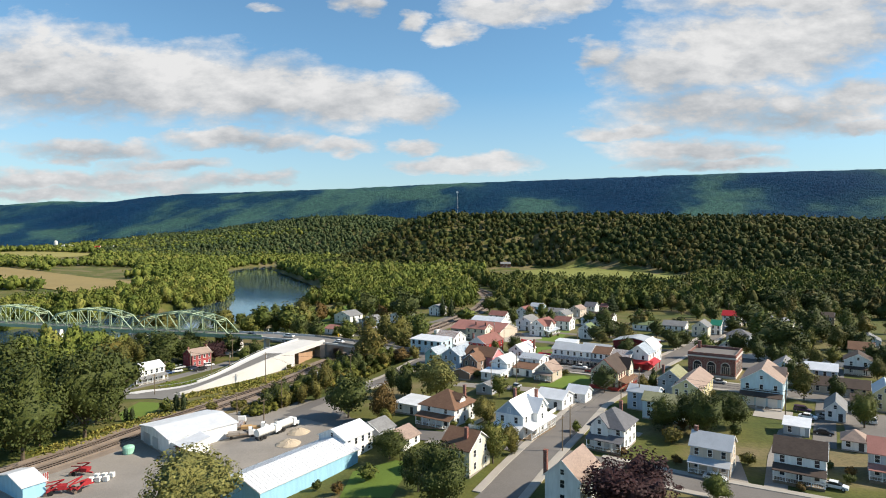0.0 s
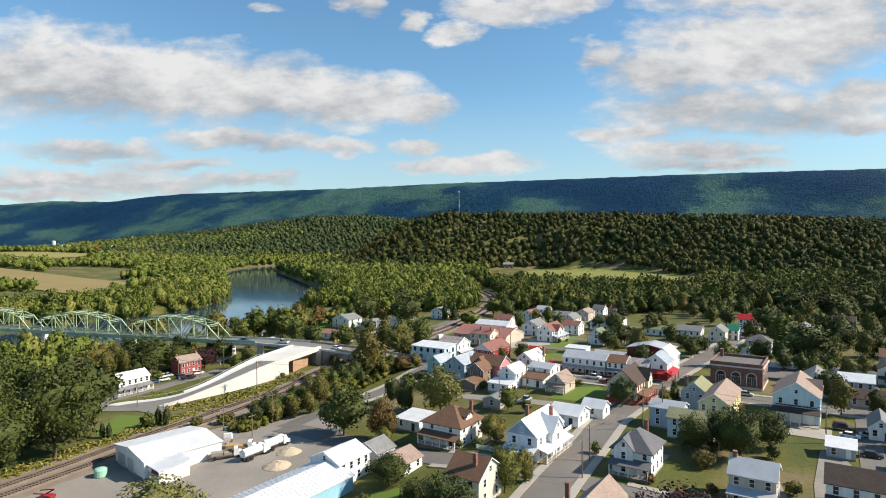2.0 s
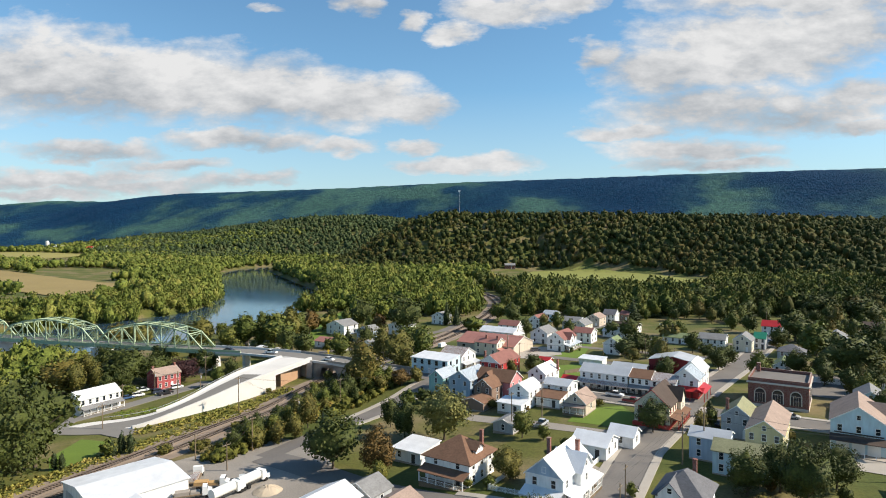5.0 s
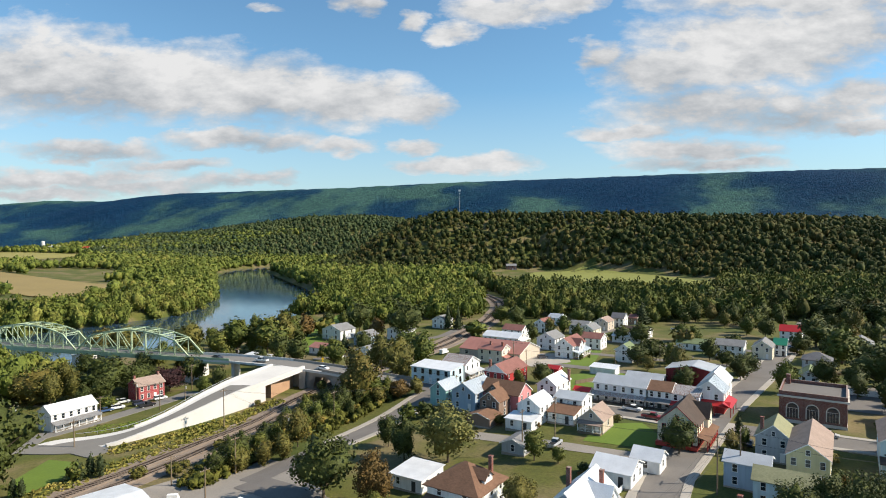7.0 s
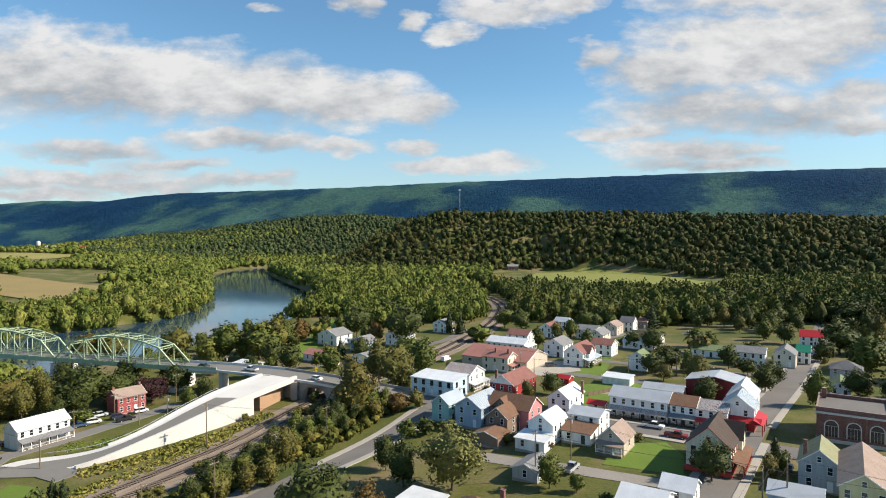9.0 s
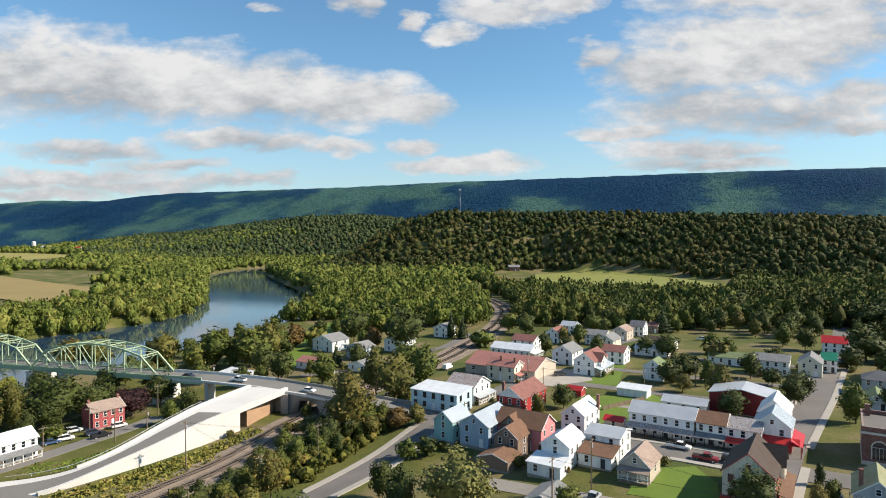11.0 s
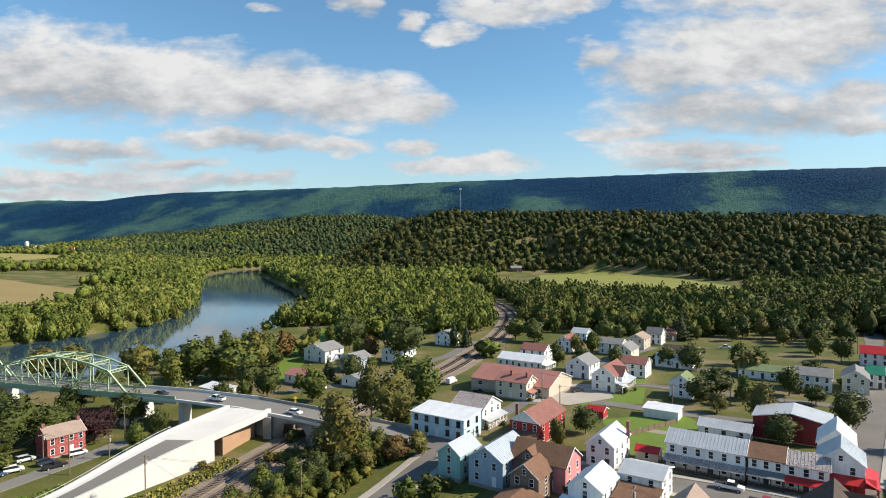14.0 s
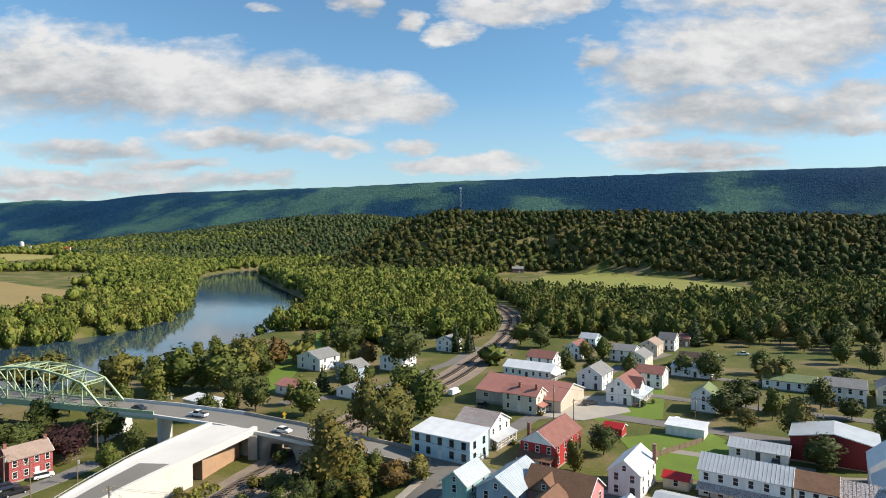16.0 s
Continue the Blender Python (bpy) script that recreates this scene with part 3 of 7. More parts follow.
def porch(parent, x0, x1, y0, y1, h, roof, slope="y", post=None, deck=0.5, rail=True, gap=2.2):
    """A roofed porch against a wall: deck, posts, railing and lean-to roof. It lies in front (-y) or at the side (+x)."""
    pm = post or TRIM
    part("porch_deck", boxes((x0, x1, y0, y1, -1.5, deck)), OLDCONC if deck < 0.3 else WOOD, parent)
    bm = bmesh.new()
    if slope == "y":
        prism(bm, [(x0 - .25, y0 - .3, h), (x0 - .25, y1, h + 0.28 * (y1 - y0) + .1), (x0 - .25, y1, h + 0.28 * (y1 - y0) + .24), (x0 - .25, y0 - .3, h + .14)], (x1 - x0 + .5, 0, 0))
        line = [(x0 + (x1 - x0) * i / max(1, round((x1 - x0) / gap)), y0 + .12) for i in range(max(1, round((x1 - x0) / gap)) + 1)]
    else:
        prism(bm, [(x1 + .3, y0 - .25, h), (x0, y0 - .25, h + 0.28 * (x1 - x0) + .1), (x0, y0 - .25, h + 0.28 * (x1 - x0) + .24), (x1 + .3, y0 - .25, h + .14)], (0, y1 - y0 + .5, 0))
        line = [(x1 - .12, y0 + (y1 - y0) * i / max(1, round((y1 - y0) / gap))) for i in range(max(1, round((y1 - y0) / gap)) + 1)]
    part("porch_roof", fix(bm), roof, parent)
    for px, py in line:
        part("post", boxes((px - .09, px + .09, py - .09, py + .09, deck, h + .06)), pm, parent)
    if rail:
        for (ax, ay), (bx, by) in zip(line[:-1] if len(line) > 2 else [], line[1:]):
            bm = bmesh.new()
            beam(bm, (ax, ay, deck + .9), (bx, by, deck + .9), .07, .07)
            beam(bm, (ax, ay, deck + .15), (bx, by, deck + .15), .05, .07)
            for i in range(1, 8):
                px, py = ax + (bx - ax) * i / 8, ay + (by - ay) * i / 8
                box(bm, px - .02, px + .02, py - .02, py + .02, deck + .15, deck + .9)
            part("railing", bm, pm, parent)


def chimney(parent, x, y, z0, z1, mat=None, s=0.35):
    bm = boxes((x - s, x + s, y - s, y + s, z0, z1), (x - s - .06, x + s + .06, y - s - .06, y + s + .06, z1 - .22, z1 - .02))
    part("chimney", bm, mat or BRICK, parent)


def house(name, label, x, y, w, d, H, ridge="y", rise=2.4, wall=None, roof=None, rot=-33.0, win=(2, 3), storeys=2, z=None, seams=0.0, door=True,
          front_porch=None, side_porch=None, chim=(), trim=None, category="house", gable_win=True, over=0.35, back=False, base=2.2, group="", winsize=(0.85, 1.45), foundation=True):
    """A frame building of w (local x) by d (local y); -y is the front, +x the side that faces south-east."""
    h = thing(name, label, category, x, y, gz(x, y) if z is None else z, rot, group)
    wall, roof = wall or WHITE, roof or S_GREY
    part("wall", body_mesh(w, d, H, ridge, rise, base), wall, h)
    part("roof", roof_mesh(w, d, H, ridge, rise, over), roof, h)
    if seams and ridge in ("x", "y"):
        add_seams(h, w, d, H, ridge, rise, over, seams, roof)
    if foundation:
        part("foundation", boxes((-w / 2 - .05, w / 2 + .05, -d / 2 - .05, d / 2 + .05, -base, 0.35)), OLDCONC, h)
    if ridge in ("x", "y"):
        bm = bmesh.new()
        n = 1 if ridge == "y" else 0
        k = rise / ((w if ridge == "y" else d) / 2)
        for s in (-1, 1):
            if ridge == "y":
                prism(bm, [(s * (w / 2 + over), -d / 2 - over - .03, H - k * over - .05), (0, -d / 2 - over - .03, H + rise - .05), (0, -d / 2 - over - .03, H + rise + .17), (s * (w / 2 + over), -d / 2 - over - .03, H - k * over + .17)], (0, .06, 0))
            else:
                prism(bm, [(w / 2 + over + .03, s * (d / 2 + over), H - k * over - .05), (w / 2 + over + .03, 0, H + rise - .05), (w / 2 + over + .03, 0, H + rise + .17), (w / 2 + over + .03, s * (d / 2 + over), H - k * over + .17)], (-.06, 0, 0))
        part("bargeboard", fix(bm), trim or TRIM, h)
    fh = H / storeys
    ww, wh = winsize
    nf, ns = win
    for s in range(storeys):
        cz = 0.35 + s * (fh - 0.15) + fh * 0.52
        for i in range(nf):
            if s == 0 and door and i == nf // 2 and nf > 1:
                part("door", boxes((-w / 2 + w * (i + .5) / nf - .5, -w / 2 + w * (i + .5) / nf + .5, -d / 2 - .05, -d / 2 + .02, 0.36, 2.45)), TRIM if wall != WHITE else DARKTRIM, h)
                continue
            window(h, -w / 2 + w * (i + .5) / nf, -d / 2, cz, ww, min(wh, fh * .6), 0, trim)
        for i in range(ns):
            window(h, w / 2, -d / 2 + d * (i + .5) / ns, cz, ww, min(wh, fh * .6), 90, trim)
        for i in range(ns if back else 0):
            window(h, -w / 2, -d / 2 + d * (i + .5) / ns, cz, ww, min(wh, fh * .6), -90, trim)
    if gable_win and ridge == "y" and rise > 1.6:
        window(h, 0, -d / 2, H + rise * .33, .7, 1.0, 0, trim)
    if gable_win and ridge == "x" and rise > 1.6:
        window(h, w / 2, 0, H + rise * .33, .7, 1.0, 90, trim)
    if front_porch:
        dp, ph, pr = front_porch[:3]
        porch(h, -w / 2 + .1, w / 2 - .1, -d / 2 - dp, -d / 2, ph, pr, "y", *front_porch[3:])
    if side_porch:
        dp, ph, pr = side_porch[:3]
        porch(h, w / 2, w / 2 + dp, -d / 2 + .1, d / 2 - .1, ph, pr, "x", *side_porch[3:])
    for cx, cy in chim:
        chimney(h, cx, cy, H - .5, H + rise + 1.1)
    return h


def wing(parent, w, d, H, rise, wall, roof, x, y, turn=90, windows=1, storeys=2):
    """A cross-gabled wing that belongs to a house, with its own wall, roof and windows."""
    m = pose(x, y, 0, 0, 0, turn)
    a = part("wing_wall", body_mesh(w, d, H, "y", rise), wall, parent)
    b = part("wing_roof", roof_mesh(w, d, H, "y", rise), roof, parent)
    a.matrix_local = b.matrix_local = m
    for s in range(storeys):
        for k in range(windows):
            q = m @ Vector((-w / 2 + w * (k + .5) / windows, -d / 2, 1.6 + s * 2.75))
            window(parent, q.x, q.y, q.z, .85, 1.4, turn)
    q = m @ Vector((0, -d / 2, H + rise * .35))
    window(parent, q.x, q.y, q.z, .7, .9, turn)

# ---- streets ----
ROADLIFT = 0.12
ribbon("road", [(-14, 68), (13, 115), (45.5, 177.5), (76, 222), (114, 273), (152, 325), (185, 372), (230, 440)], 7.8, ASPHALT, ROADLIFT, "worn grey asphalt main street through the town", "street")
ribbon("road", [(-12, 258), (8, 246.5), (52, 222.5), (76, 208.5), (108, 190), (150, 164), (230, 115)], 8.5, ASPHALT, ROADLIFT + .02, "asphalt cross street in front of the row houses", "street")
ribbon("road", [(-46, 187), (-30, 208), (-17, 229), (-4, 250)], 7.0, ASPHALT, ROADLIFT + .01, "asphalt side street climbing to the bridge road", "street")
ribbon("road", [(-46, 187), (-20, 166), (0, 152), (27, 137), (60, 116), (110, 85), (160, 55)], 7.5, ASPHALT, ROADLIFT + .02, "asphalt cross street past the porch houses", "street")
ribbon("road", [(47, 187), (32, 195), (15, 205), (6, 211)], 5.0, GRAVEL, ROADLIFT - .03, "gravel back lane behind the houses", "lane")
ribbon("road", [(-2, 262), (20, 296), (36, 300), (62, 285), (84, 272), (110, 262)], 5.5, ASPHALT, ROADLIFT, "narrow asphalt lane behind the row", "lane")
ribbon("road", [(20, 296), (42, 330), (62, 362), (95, 395)], 5.5, ASPHALT, ROADLIFT, "narrow asphalt street past the depot", "lane")
ribbon("road", [(42, 330), (75, 312), (130, 280)], 5.0, ASPHALT, ROADLIFT, "narrow asphalt lane among the lawns", "lane")
ribbon("road", [(62, 362), (95, 343), (150, 312)], 5.0, ASPHALT, ROADLIFT, "narrow asphalt lane among the lawns", "lane")
ribbon("road", [(92, 140), (112, 172), (130, 200)], 5.0, ASPHALT, ROADLIFT, "asphalt alley by the parking lots", "lane")
ribbon("road", [(-60, 318), (-40, 326), (-22, 345), (-4, 380), (10, 420)], 5.0, ASPHALT, ROADLIFT, "asphalt lane beside the railway", "lane")
patch("parking_lot", [(98, 140), (128, 125), (146, 152), (116, 172)], ASPHALT, ROADLIFT + .03, "asphalt parking lot between the houses", "parking lot")
patch("parking_lot", [(112, 226), (140, 207), (160, 240), (132, 258)], ASPHALT, ROADLIFT + .03, "dark asphalt parking lot behind the bank", "parking lot")
patch("concrete_pad", [(88, 166), (96, 161), (101, 169), (93, 174)], SIDEWALK, ROADLIFT + .03, "pale concrete pad before the garage doors", "pad")
ribbon("road", [(66, 113), (78, 134), (90, 152), (100, 160)], 4.2, GRAVEL, ROADLIFT, "gravel lane between two porch houses", "lane")
patch("parking_lot", [(18, 299), (34, 292), (50, 300), (52, 318), (36, 318)], SIDEWALK, ROADLIFT + .03, "pale concrete forecourt of the depot", "parking lot")
patch("gravel_yard", [(-104, 122), (-70, 108), (-34, 140), (-22, 168), (-34, 192), (-50, 205), (-64, 192), (-84, 168)], GRAVEL, ROADLIFT - .04, "dusty gravel works yard beside the railway", "yard")
patch("field", [(60, 720), (126, 945), (203, 970), (285, 850), (300, 740), (230, 620), (130, 660)], two_scale("mown_meadow", (0.20, 0.21, 0.05), 0.2, 0.02, 0.5, 0.95, 0.4, 0.1), 0.5, "pale mown meadow below the wooded hill", "field")
patch("field", [(-840, 1010), (-603, 872), (-372, 738), (-345, 640), (-350, 590), (-542, 715), (-800, 905)], two_scale("ripe_crop_field", (0.25, 0.19, 0.075), 0.18, 0.015, 0.4, 0.95, 0.4, 0.1), 0.8, "tan ripe crop field beyond the river", "field")
patch("field", [(-1050, 1270), (-800, 1230), (-740, 1360), (-1040, 1430)], two_scale("hay_field", (0.26, 0.23, 0.07), 0.18, 0.015, 0.4, 0.95, 0.4, 0.1), 0.8, "yellow hay field on the far valley side", "field")

LAWN = two_scale("mown_lawn", (0.115, 0.175, 0.024), 0.22, 0.12, 2.0, 0.95, 0.4, 0.1)
for shape, lab in (([(-72.8, 335.3), (-78.6, 383.3), (-81.4, 441.5), (-74.3, 482), (-66, 441.1), (-65.7, 371), (-63.7, 330.6)], "bright green riverside lawn"),
                   ([(40, 277.2), (64.7, 284.1), (68, 265.9), (48.6, 247.8), (38, 248.1), (39.9, 262.3)], "bright green mown lawn behind the row houses"),
                   ([(33, 200.5), (40, 213), (52, 214), (53, 205), (48.5, 193.5)], "bright green mown lawn beside the cottage"),
                   ([(36.1, 299.8), (57.3, 326.6), (69.9, 327.2), (57, 293), (37.6, 291.8)], "bright green mown lawn round the large white house"),
                   ([(-102.7, 190), (-104, 206), (-94.7, 203), (-91, 190), (-96, 180)], "bright green lawn beside the railway"),
                   ([(-18.8, 117.9), (-18.6, 134.5), (-9.2, 138), (-5, 134.5), (-8.3, 115.6)], "bright green lawn beside the metal shed")):
    patch("lawn", shape, LAWN, .08, lab, "lawn")

# ---- sidewalks ----
for line, q0 in (([(13, 115), (45.5, 177.5), (72, 216)], 4.7), ([(80, 228), (114, 273), (152, 325), (185, 372)], 4.7), ([(8, 246.5), (52, 222.5), (70, 212)], 5.2), ([(82, 205), (108, 190), (150, 164)], 5.2), ([(0, 152), (16, 143)], 4.6), ([(36, 131), (60, 116), (110, 85)], 4.6), ([(-30, 208), (-17, 229), (-6, 247)], 4.2)):
    for s in (-1, 1):
        o = []
        for i, p in enumerate(line):
            a, b = line[max(0, i - 1)], line[min(len(line) - 1, i + 1)]
            d = Vector((b[0] - a[0], b[1] - a[1])).normalized()
            o.append((p[0] - d.y * q0 * s, p[1] + d.x * q0 * s))
        ribbon("pavement", o, 1.8, SIDEWALK, .26, "pale concrete sidewalk with a raised kerb", "sidewalk", thick=.3)
for dx0, dy0, dx1, dy1 in ((30, 170, 34, 163), (52, 150, 46, 154), (68, 136, 62, 118), (84, 132, 90, 150), (24, 226, 38, 232), (60, 250, 84, 246), (48, 268, 76, 252)):
    ribbon("driveway", [(dx0, dy0), (dx1, dy1)], 3.4, GRAVEL, .1, "worn gravel driveway between the houses", "driveway")

# ---- buildings of the town ----
P = R_PINK
house("shop_building", "pale blue two-storey shop with a white metal roof", -4.2, 262, 16.1, 8.5, 5.6, "shed", 0.9, PALEBLUE, R_WHITE, win=(5, 2), category="building", trim=DARKTRIM, winsize=(1.0, 1.5))
house("house", "white house with a rust-streaked metal gable roof beside the blue shop", 4.2, 273, 10, 10.5, 5.6, "x", 2.6, WHITE, R_RUST, win=(2, 3), seams=.7, side_porch=(2.0, 2.6, R_GREY))
h = house("hall", "red timber hall with a white gable and brown roof", 19.9, 262.4, 8.4, 16, 5.4, "y", 2.8, REDWALL, S_RED, win=(3, 4), front_porch=(2.4, 2.5, S_BROWN, TRIM), chim=((-3, -6),), category="building")
bm = bmesh.new()
prism(bm, [(-4.0, -8.06, 5.5), (4.0, -8.06, 5.5), (0, -8.06, 8.1)], (0, .05, 0))
part("gable_panel", fix(bm), WHITE, h, "white clapboard gable")
house("house", "cream stucco house with a rusty red roof before the depot", 18.8, 303.8, 11.1, 7.5, 5.6, "x", 2.0, CREAM, R_PINK, win=(3, 2), chim=((-1, -1), (4.5, -1)), side_porch=(1.8, 2.6, R_PINK))
house("depot", "long tan depot with a broad faded red metal roof", 22, 315, 29, 19.4, 3.6, "x", 3.4, TAN, R_PINK, win=(4, 0), storeys=1, category="depot", winsize=(1.6, 1.2), gable_win=False)
house("house", "long white house with a pale metal roof behind the depot", 27.6, 351, 19.5, 9.5, 3.6, "x", 2.0, WHITE, R_WHITE, win=(7, 2), storeys=1, side_porch=(1.8, 2.4, R_WHITE))
h = house("house", "large white house with red brown cross-gabled roof on a lawn", 52.6, 314.1, 8, 15, 5.6, "y", 3.0, WHITE, S_RED, win=(2, 4), side_porch=(2.6, 2.7, R_BLUE))
wing(h, 5.5, 6.0, 5.4, 2.6, WHITE, S_RED, 2.4, -1.0)
house("house", "small white house with a mossy green gable roof", 73.7, 303.2, 7, 8.2, 5.2, "y", 2.4, WHITE, S_GREEN, win=(1, 3))
house("shed", "long low white shed with a white roof", 58.7, 279.9, 9.6, 5.4, 2.5, "shed", 0.6, WHITE, R_WHITE, win=(0, 0), storeys=1, category="shed", door=False, foundation=False)
house("garage", "long white garage with a grey metal roof behind the row", 68.3, 261, 12.2, 6.8, 2.8, "x", 1.3, WHITE, R_GREY, win=(3, 1), storeys=1, category="garage", seams=.8)
house("row_house", "white row house with a grey metal roof and a porch", 53.6, 237.4, 15.8, 8.5, 5.8, "x", 2.0, WHITE, R_GREY, win=(6, 2), seams=.7, front_porch=(2.2, 2.5, R_RUST, DARKTRIM), group="row houses", trim=TRIM, gable_win=False)
house("row_house", "white row house with a brown shingle roof and shop porch", 63.5, 231, 6.5, 8.5, 5.6, "x", 1.9, WHITE, S_BROWN, win=(3, 0), front_porch=(2.2, 2.5, S_GREY, DARKTRIM), group="row houses", gable_win=False)
house("row_house", "white row house with a rusted metal roof and a red awning", 69.5, 227.3, 7.6, 8.5, 5.3, "x", 1.7, WHITE, R_RUST, win=(3, 0), seams=.6, front_porch=(2.0, 2.4, R_RED, DARKTRIM), group="row houses", gable_win=False)
house("barn", "dark red barn with a pale low-pitched metal roof", 84.7, 259.5, 17, 11, 5.8, "y", 1.7, DARKRED, R_GREY, win=(0, 0), storeys=1, category="barn", door=False, gable_win=False)
house("house", "white clapboard house with a chimney on a lawn", 33.4, 243.9, 6.4, 11.5, 5.2, "y", 2.4, WHITE, R_WHITE, win=(2, 3), chim=((3.4, 4.0),))
house("shed", "small shed with a red metal roof on the lawn", 42.8, 244.1, 5.0, 3.8, 2.3, "x", 0.8, TAN, R_RED, win=(1, 1), storeys=1, category="shed", gable_win=False, group="garden sheds")
house("shed", "small red garden shed with a red metal roof", 39.8, 280.2, 4.8, 4.0, 2.3, "x", 0.9, REDWALL, R_RED, win=(1, 0), storeys=1, category="shed", gable_win=False, group="garden sheds")
h = house("house", "brown and pink house with a brown cross-gabled roof", 17, 232.5, 12.5, 8.5, 5.6, "x", 2.9, PINKWALL, S_BROWN, win=(2, 2), gable_win=False)
wing(h, 5.0, 6.0, 5.6, 2.4, BROWNWALL, S_BROWN, -2.0, -1.5, 0)
house("house", "brown front wing with a brown gable roof", 13.2, 226, 6.2, 7, 5.2, "y", 2.4, BROWNWALL, S_BROWN, win=(2, 1))
house("shed", "low brown lean-to with a brown shingle roof", 9.5, 219.5, 7.5, 6.5, 2.6, "y", 1.2, BROWNWALL, S_BROWN, win=(0, 0), storeys=1, category="shed", door=False)
house("house", "teal house with a pale metal gable roof at the side street", -1.2, 238, 5.6, 8.5, 5.4, "y", 2.2, TEAL, R_BLUE, win=(1, 2), seams=.6)
house("house", "blue-grey house with a standing seam metal roof", 7.5, 235.5, 8.2, 12.5, 5.7, "y", 2.6, BLUEGREY, R_BLUE, win=(2, 4), seams=.6)
house("house", "white house with white metal gable roof", 24, 218.8, 6.6, 9.5, 5.2, "y", 2.2, WHITE, R_WHITE, win=(1, 3), seams=.6)
house("shed", "low white wing with a flat white roof", 19.6, 212.6, 7.6, 5.4, 2.9, "shed", 0.6, WHITE, R_WHITE, win=(2, 1), storeys=1, category="annex")
house("house", "white two-storey house with a low grey metal roof", 35.2, 222.6, 8, 8.2, 5.3, "x", 1.2, WHITE, R_GREY, win=(2, 2), gable_win=False)
house("house", "low white annex with a brown shingle roof", 31.3, 215.8, 7.4, 5.4, 2.9, "shed", 1.1, WHITE, S_BROWN, win=(2, 1), storeys=1, category="annex")
house("cottage", "small tan cottage with a pinkish shingle gable roof", 38.6, 209.6, 6.2, 8.4, 3.5, "y", 2.7, TAN, S_TAN, win=(2, 1), storeys=1, front_porch=(1.6, 2.4, S_TAN, TRIM))
house("garage", "white garage with a white metal roof by the street", 43.2, 181.8, 6.0, 5.8, 2.9, "x", 1.7, WHITE, R_WHITE, win=(1, 1), storeys=1, category="garage", gable_win=False, foundation=False)
h = house("inn", "tall cream and red corner inn with a dark brown roof", 57.8, 200.4, 9, 13.5, 6.0, "y", 4.0, CREAM, S_DARK, win=(3, 5), side_porch=(2.4, 2.7, S_BROWN, REDTRIM), trim=REDTRIM, category="inn")
wing(h, 5.0, 6.4, 6.0, 3.0, CREAM, S_DARK, 2.2, 4.5)
part("base_storey", boxes((-4.75, 4.76, -7.8, 7.8, .36, 1.3)), REDTRIM, h)
house("house", "grey house with a grey shingle gable roof", 75, 190, 7.2, 10.5, 5.6, "y", 2.8, GREY, S_MOSS, win=(2, 3), chim=((-2.5, -3),))
house("house", "long pale yellow house with a grey shingle gable roof", 77.4, 180.6, 7.6, 20, 6.2, "y", 2.6, YELLOW, S_TAN, win=(3, 5))
house("house", "blue-grey house with a pale metal roof beside the street", 60.4, 173.0, 8.2, 6.6, 5.3, "x", 1.4, BLUEGREY, R_GREY, win=(2, 2), gable_win=False)
house("house", "white house with a mossy shingle roof", 62.8, 163.6, 10.4, 6.4, 5.2, "x", 1.7, PALEBLUE, S_MOSS, win=(3, 2), gable_win=False)
h = house("garage_building", "tall pale blue gabled house above white garage doors", 99.5, 181.8, 11, 17, 7.4, "y", 3.6, PALEBLUE, S_TAN, win=(3, 4), category="building", front_porch=(2.6, 3.4, S_DARK, TRIM, .2, False))
wing(h, 5.0, 6.0, 7.4, 2.6, PALEBLUE, S_TAN, 2.4, 3.0)
for k in range(3):
    part("garage_door", boxes((-4.3 + k * 3.0, -1.8 + k * 3.0, -8.62, -8.5, .1, 2.7)), TRIM, h)
part("sign_band", boxes((-4.8, 4.8, -8.6, -8.5, 4.6, 4.9)), DARKTRIM, h)
h = house("house", "white foursquare house with a brown hip roof and a porch", 3.1, 166.2, 11.0, 10.6, 5.8, "hip", 3.4, WHITE, S_BROWN, win=(2, 3), front_porch=(2.6, 2.7, S_BROWN, TRIM), over=.7, chim=((4, 2.5),))
wing(h, 3.0, 4.6, 7.2, 1.2, WHITE, S_BROWN, 2.6, 0, 90, 0, 0)
h = house("house", "large white house with blue gable and wraparound porch", 22.4, 153.8, 7.6, 14.5, 6.0, "y", 3.4, WHITE, R_WHITE, win=(2, 4), front_porch=(2.6, 2.8, R_WHITE, TRIM), side_porch=(2.4, 2.8, R_WHITE, TRIM), chim=((-2.6, 1), (2.6, 3)))
wing(h, 6.0, 6.0, 6.0, 2.8, WHITE, R_WHITE, 2.2, 1.0)
bm = bmesh.new()
prism(bm, [(-3.6, -7.29, 6.1), (3.6, -7.29, 6.1), (0, -7.29, 9.25)], (0, .03, 0))
part("gable_panel", fix(bm), BLUEGREY, h, "slate blue gable")
h = house("house", "white house with a dark grey hip roof and rounded porch", 43.2, 143.6, 8.2, 9.6, 5.8, "hip", 3.2, WHITE, S_SLATE, win=(3, 3), front_porch=(2.6, 2.7, S_SLATE, TRIM), over=.6, chim=((1, 3),))
wing(h, 4.0, 5.0, 5.8, 2.2, WHITE, S_SLATE, -1.5, -3.0, 0)
house("house", "pale grey house with a light metal roof and front porch", 60.6, 128.0, 8.0, 7.2, 5.7, "x", 2.2, TAN, R_GREY, win=(3, 2), front_porch=(2.2, 2.6, R_GREY, TRIM), chim=((-3.4, 0),))
house("house", "white house with a dark shingle roof and green-floored porch", 76.5, 122.8, 9.2, 7.4, 5.6, "x", 2.4, WHITE, S_DARK, win=(3, 2), front_porch=(2.4, 2.6, S_DARK, TRIM))
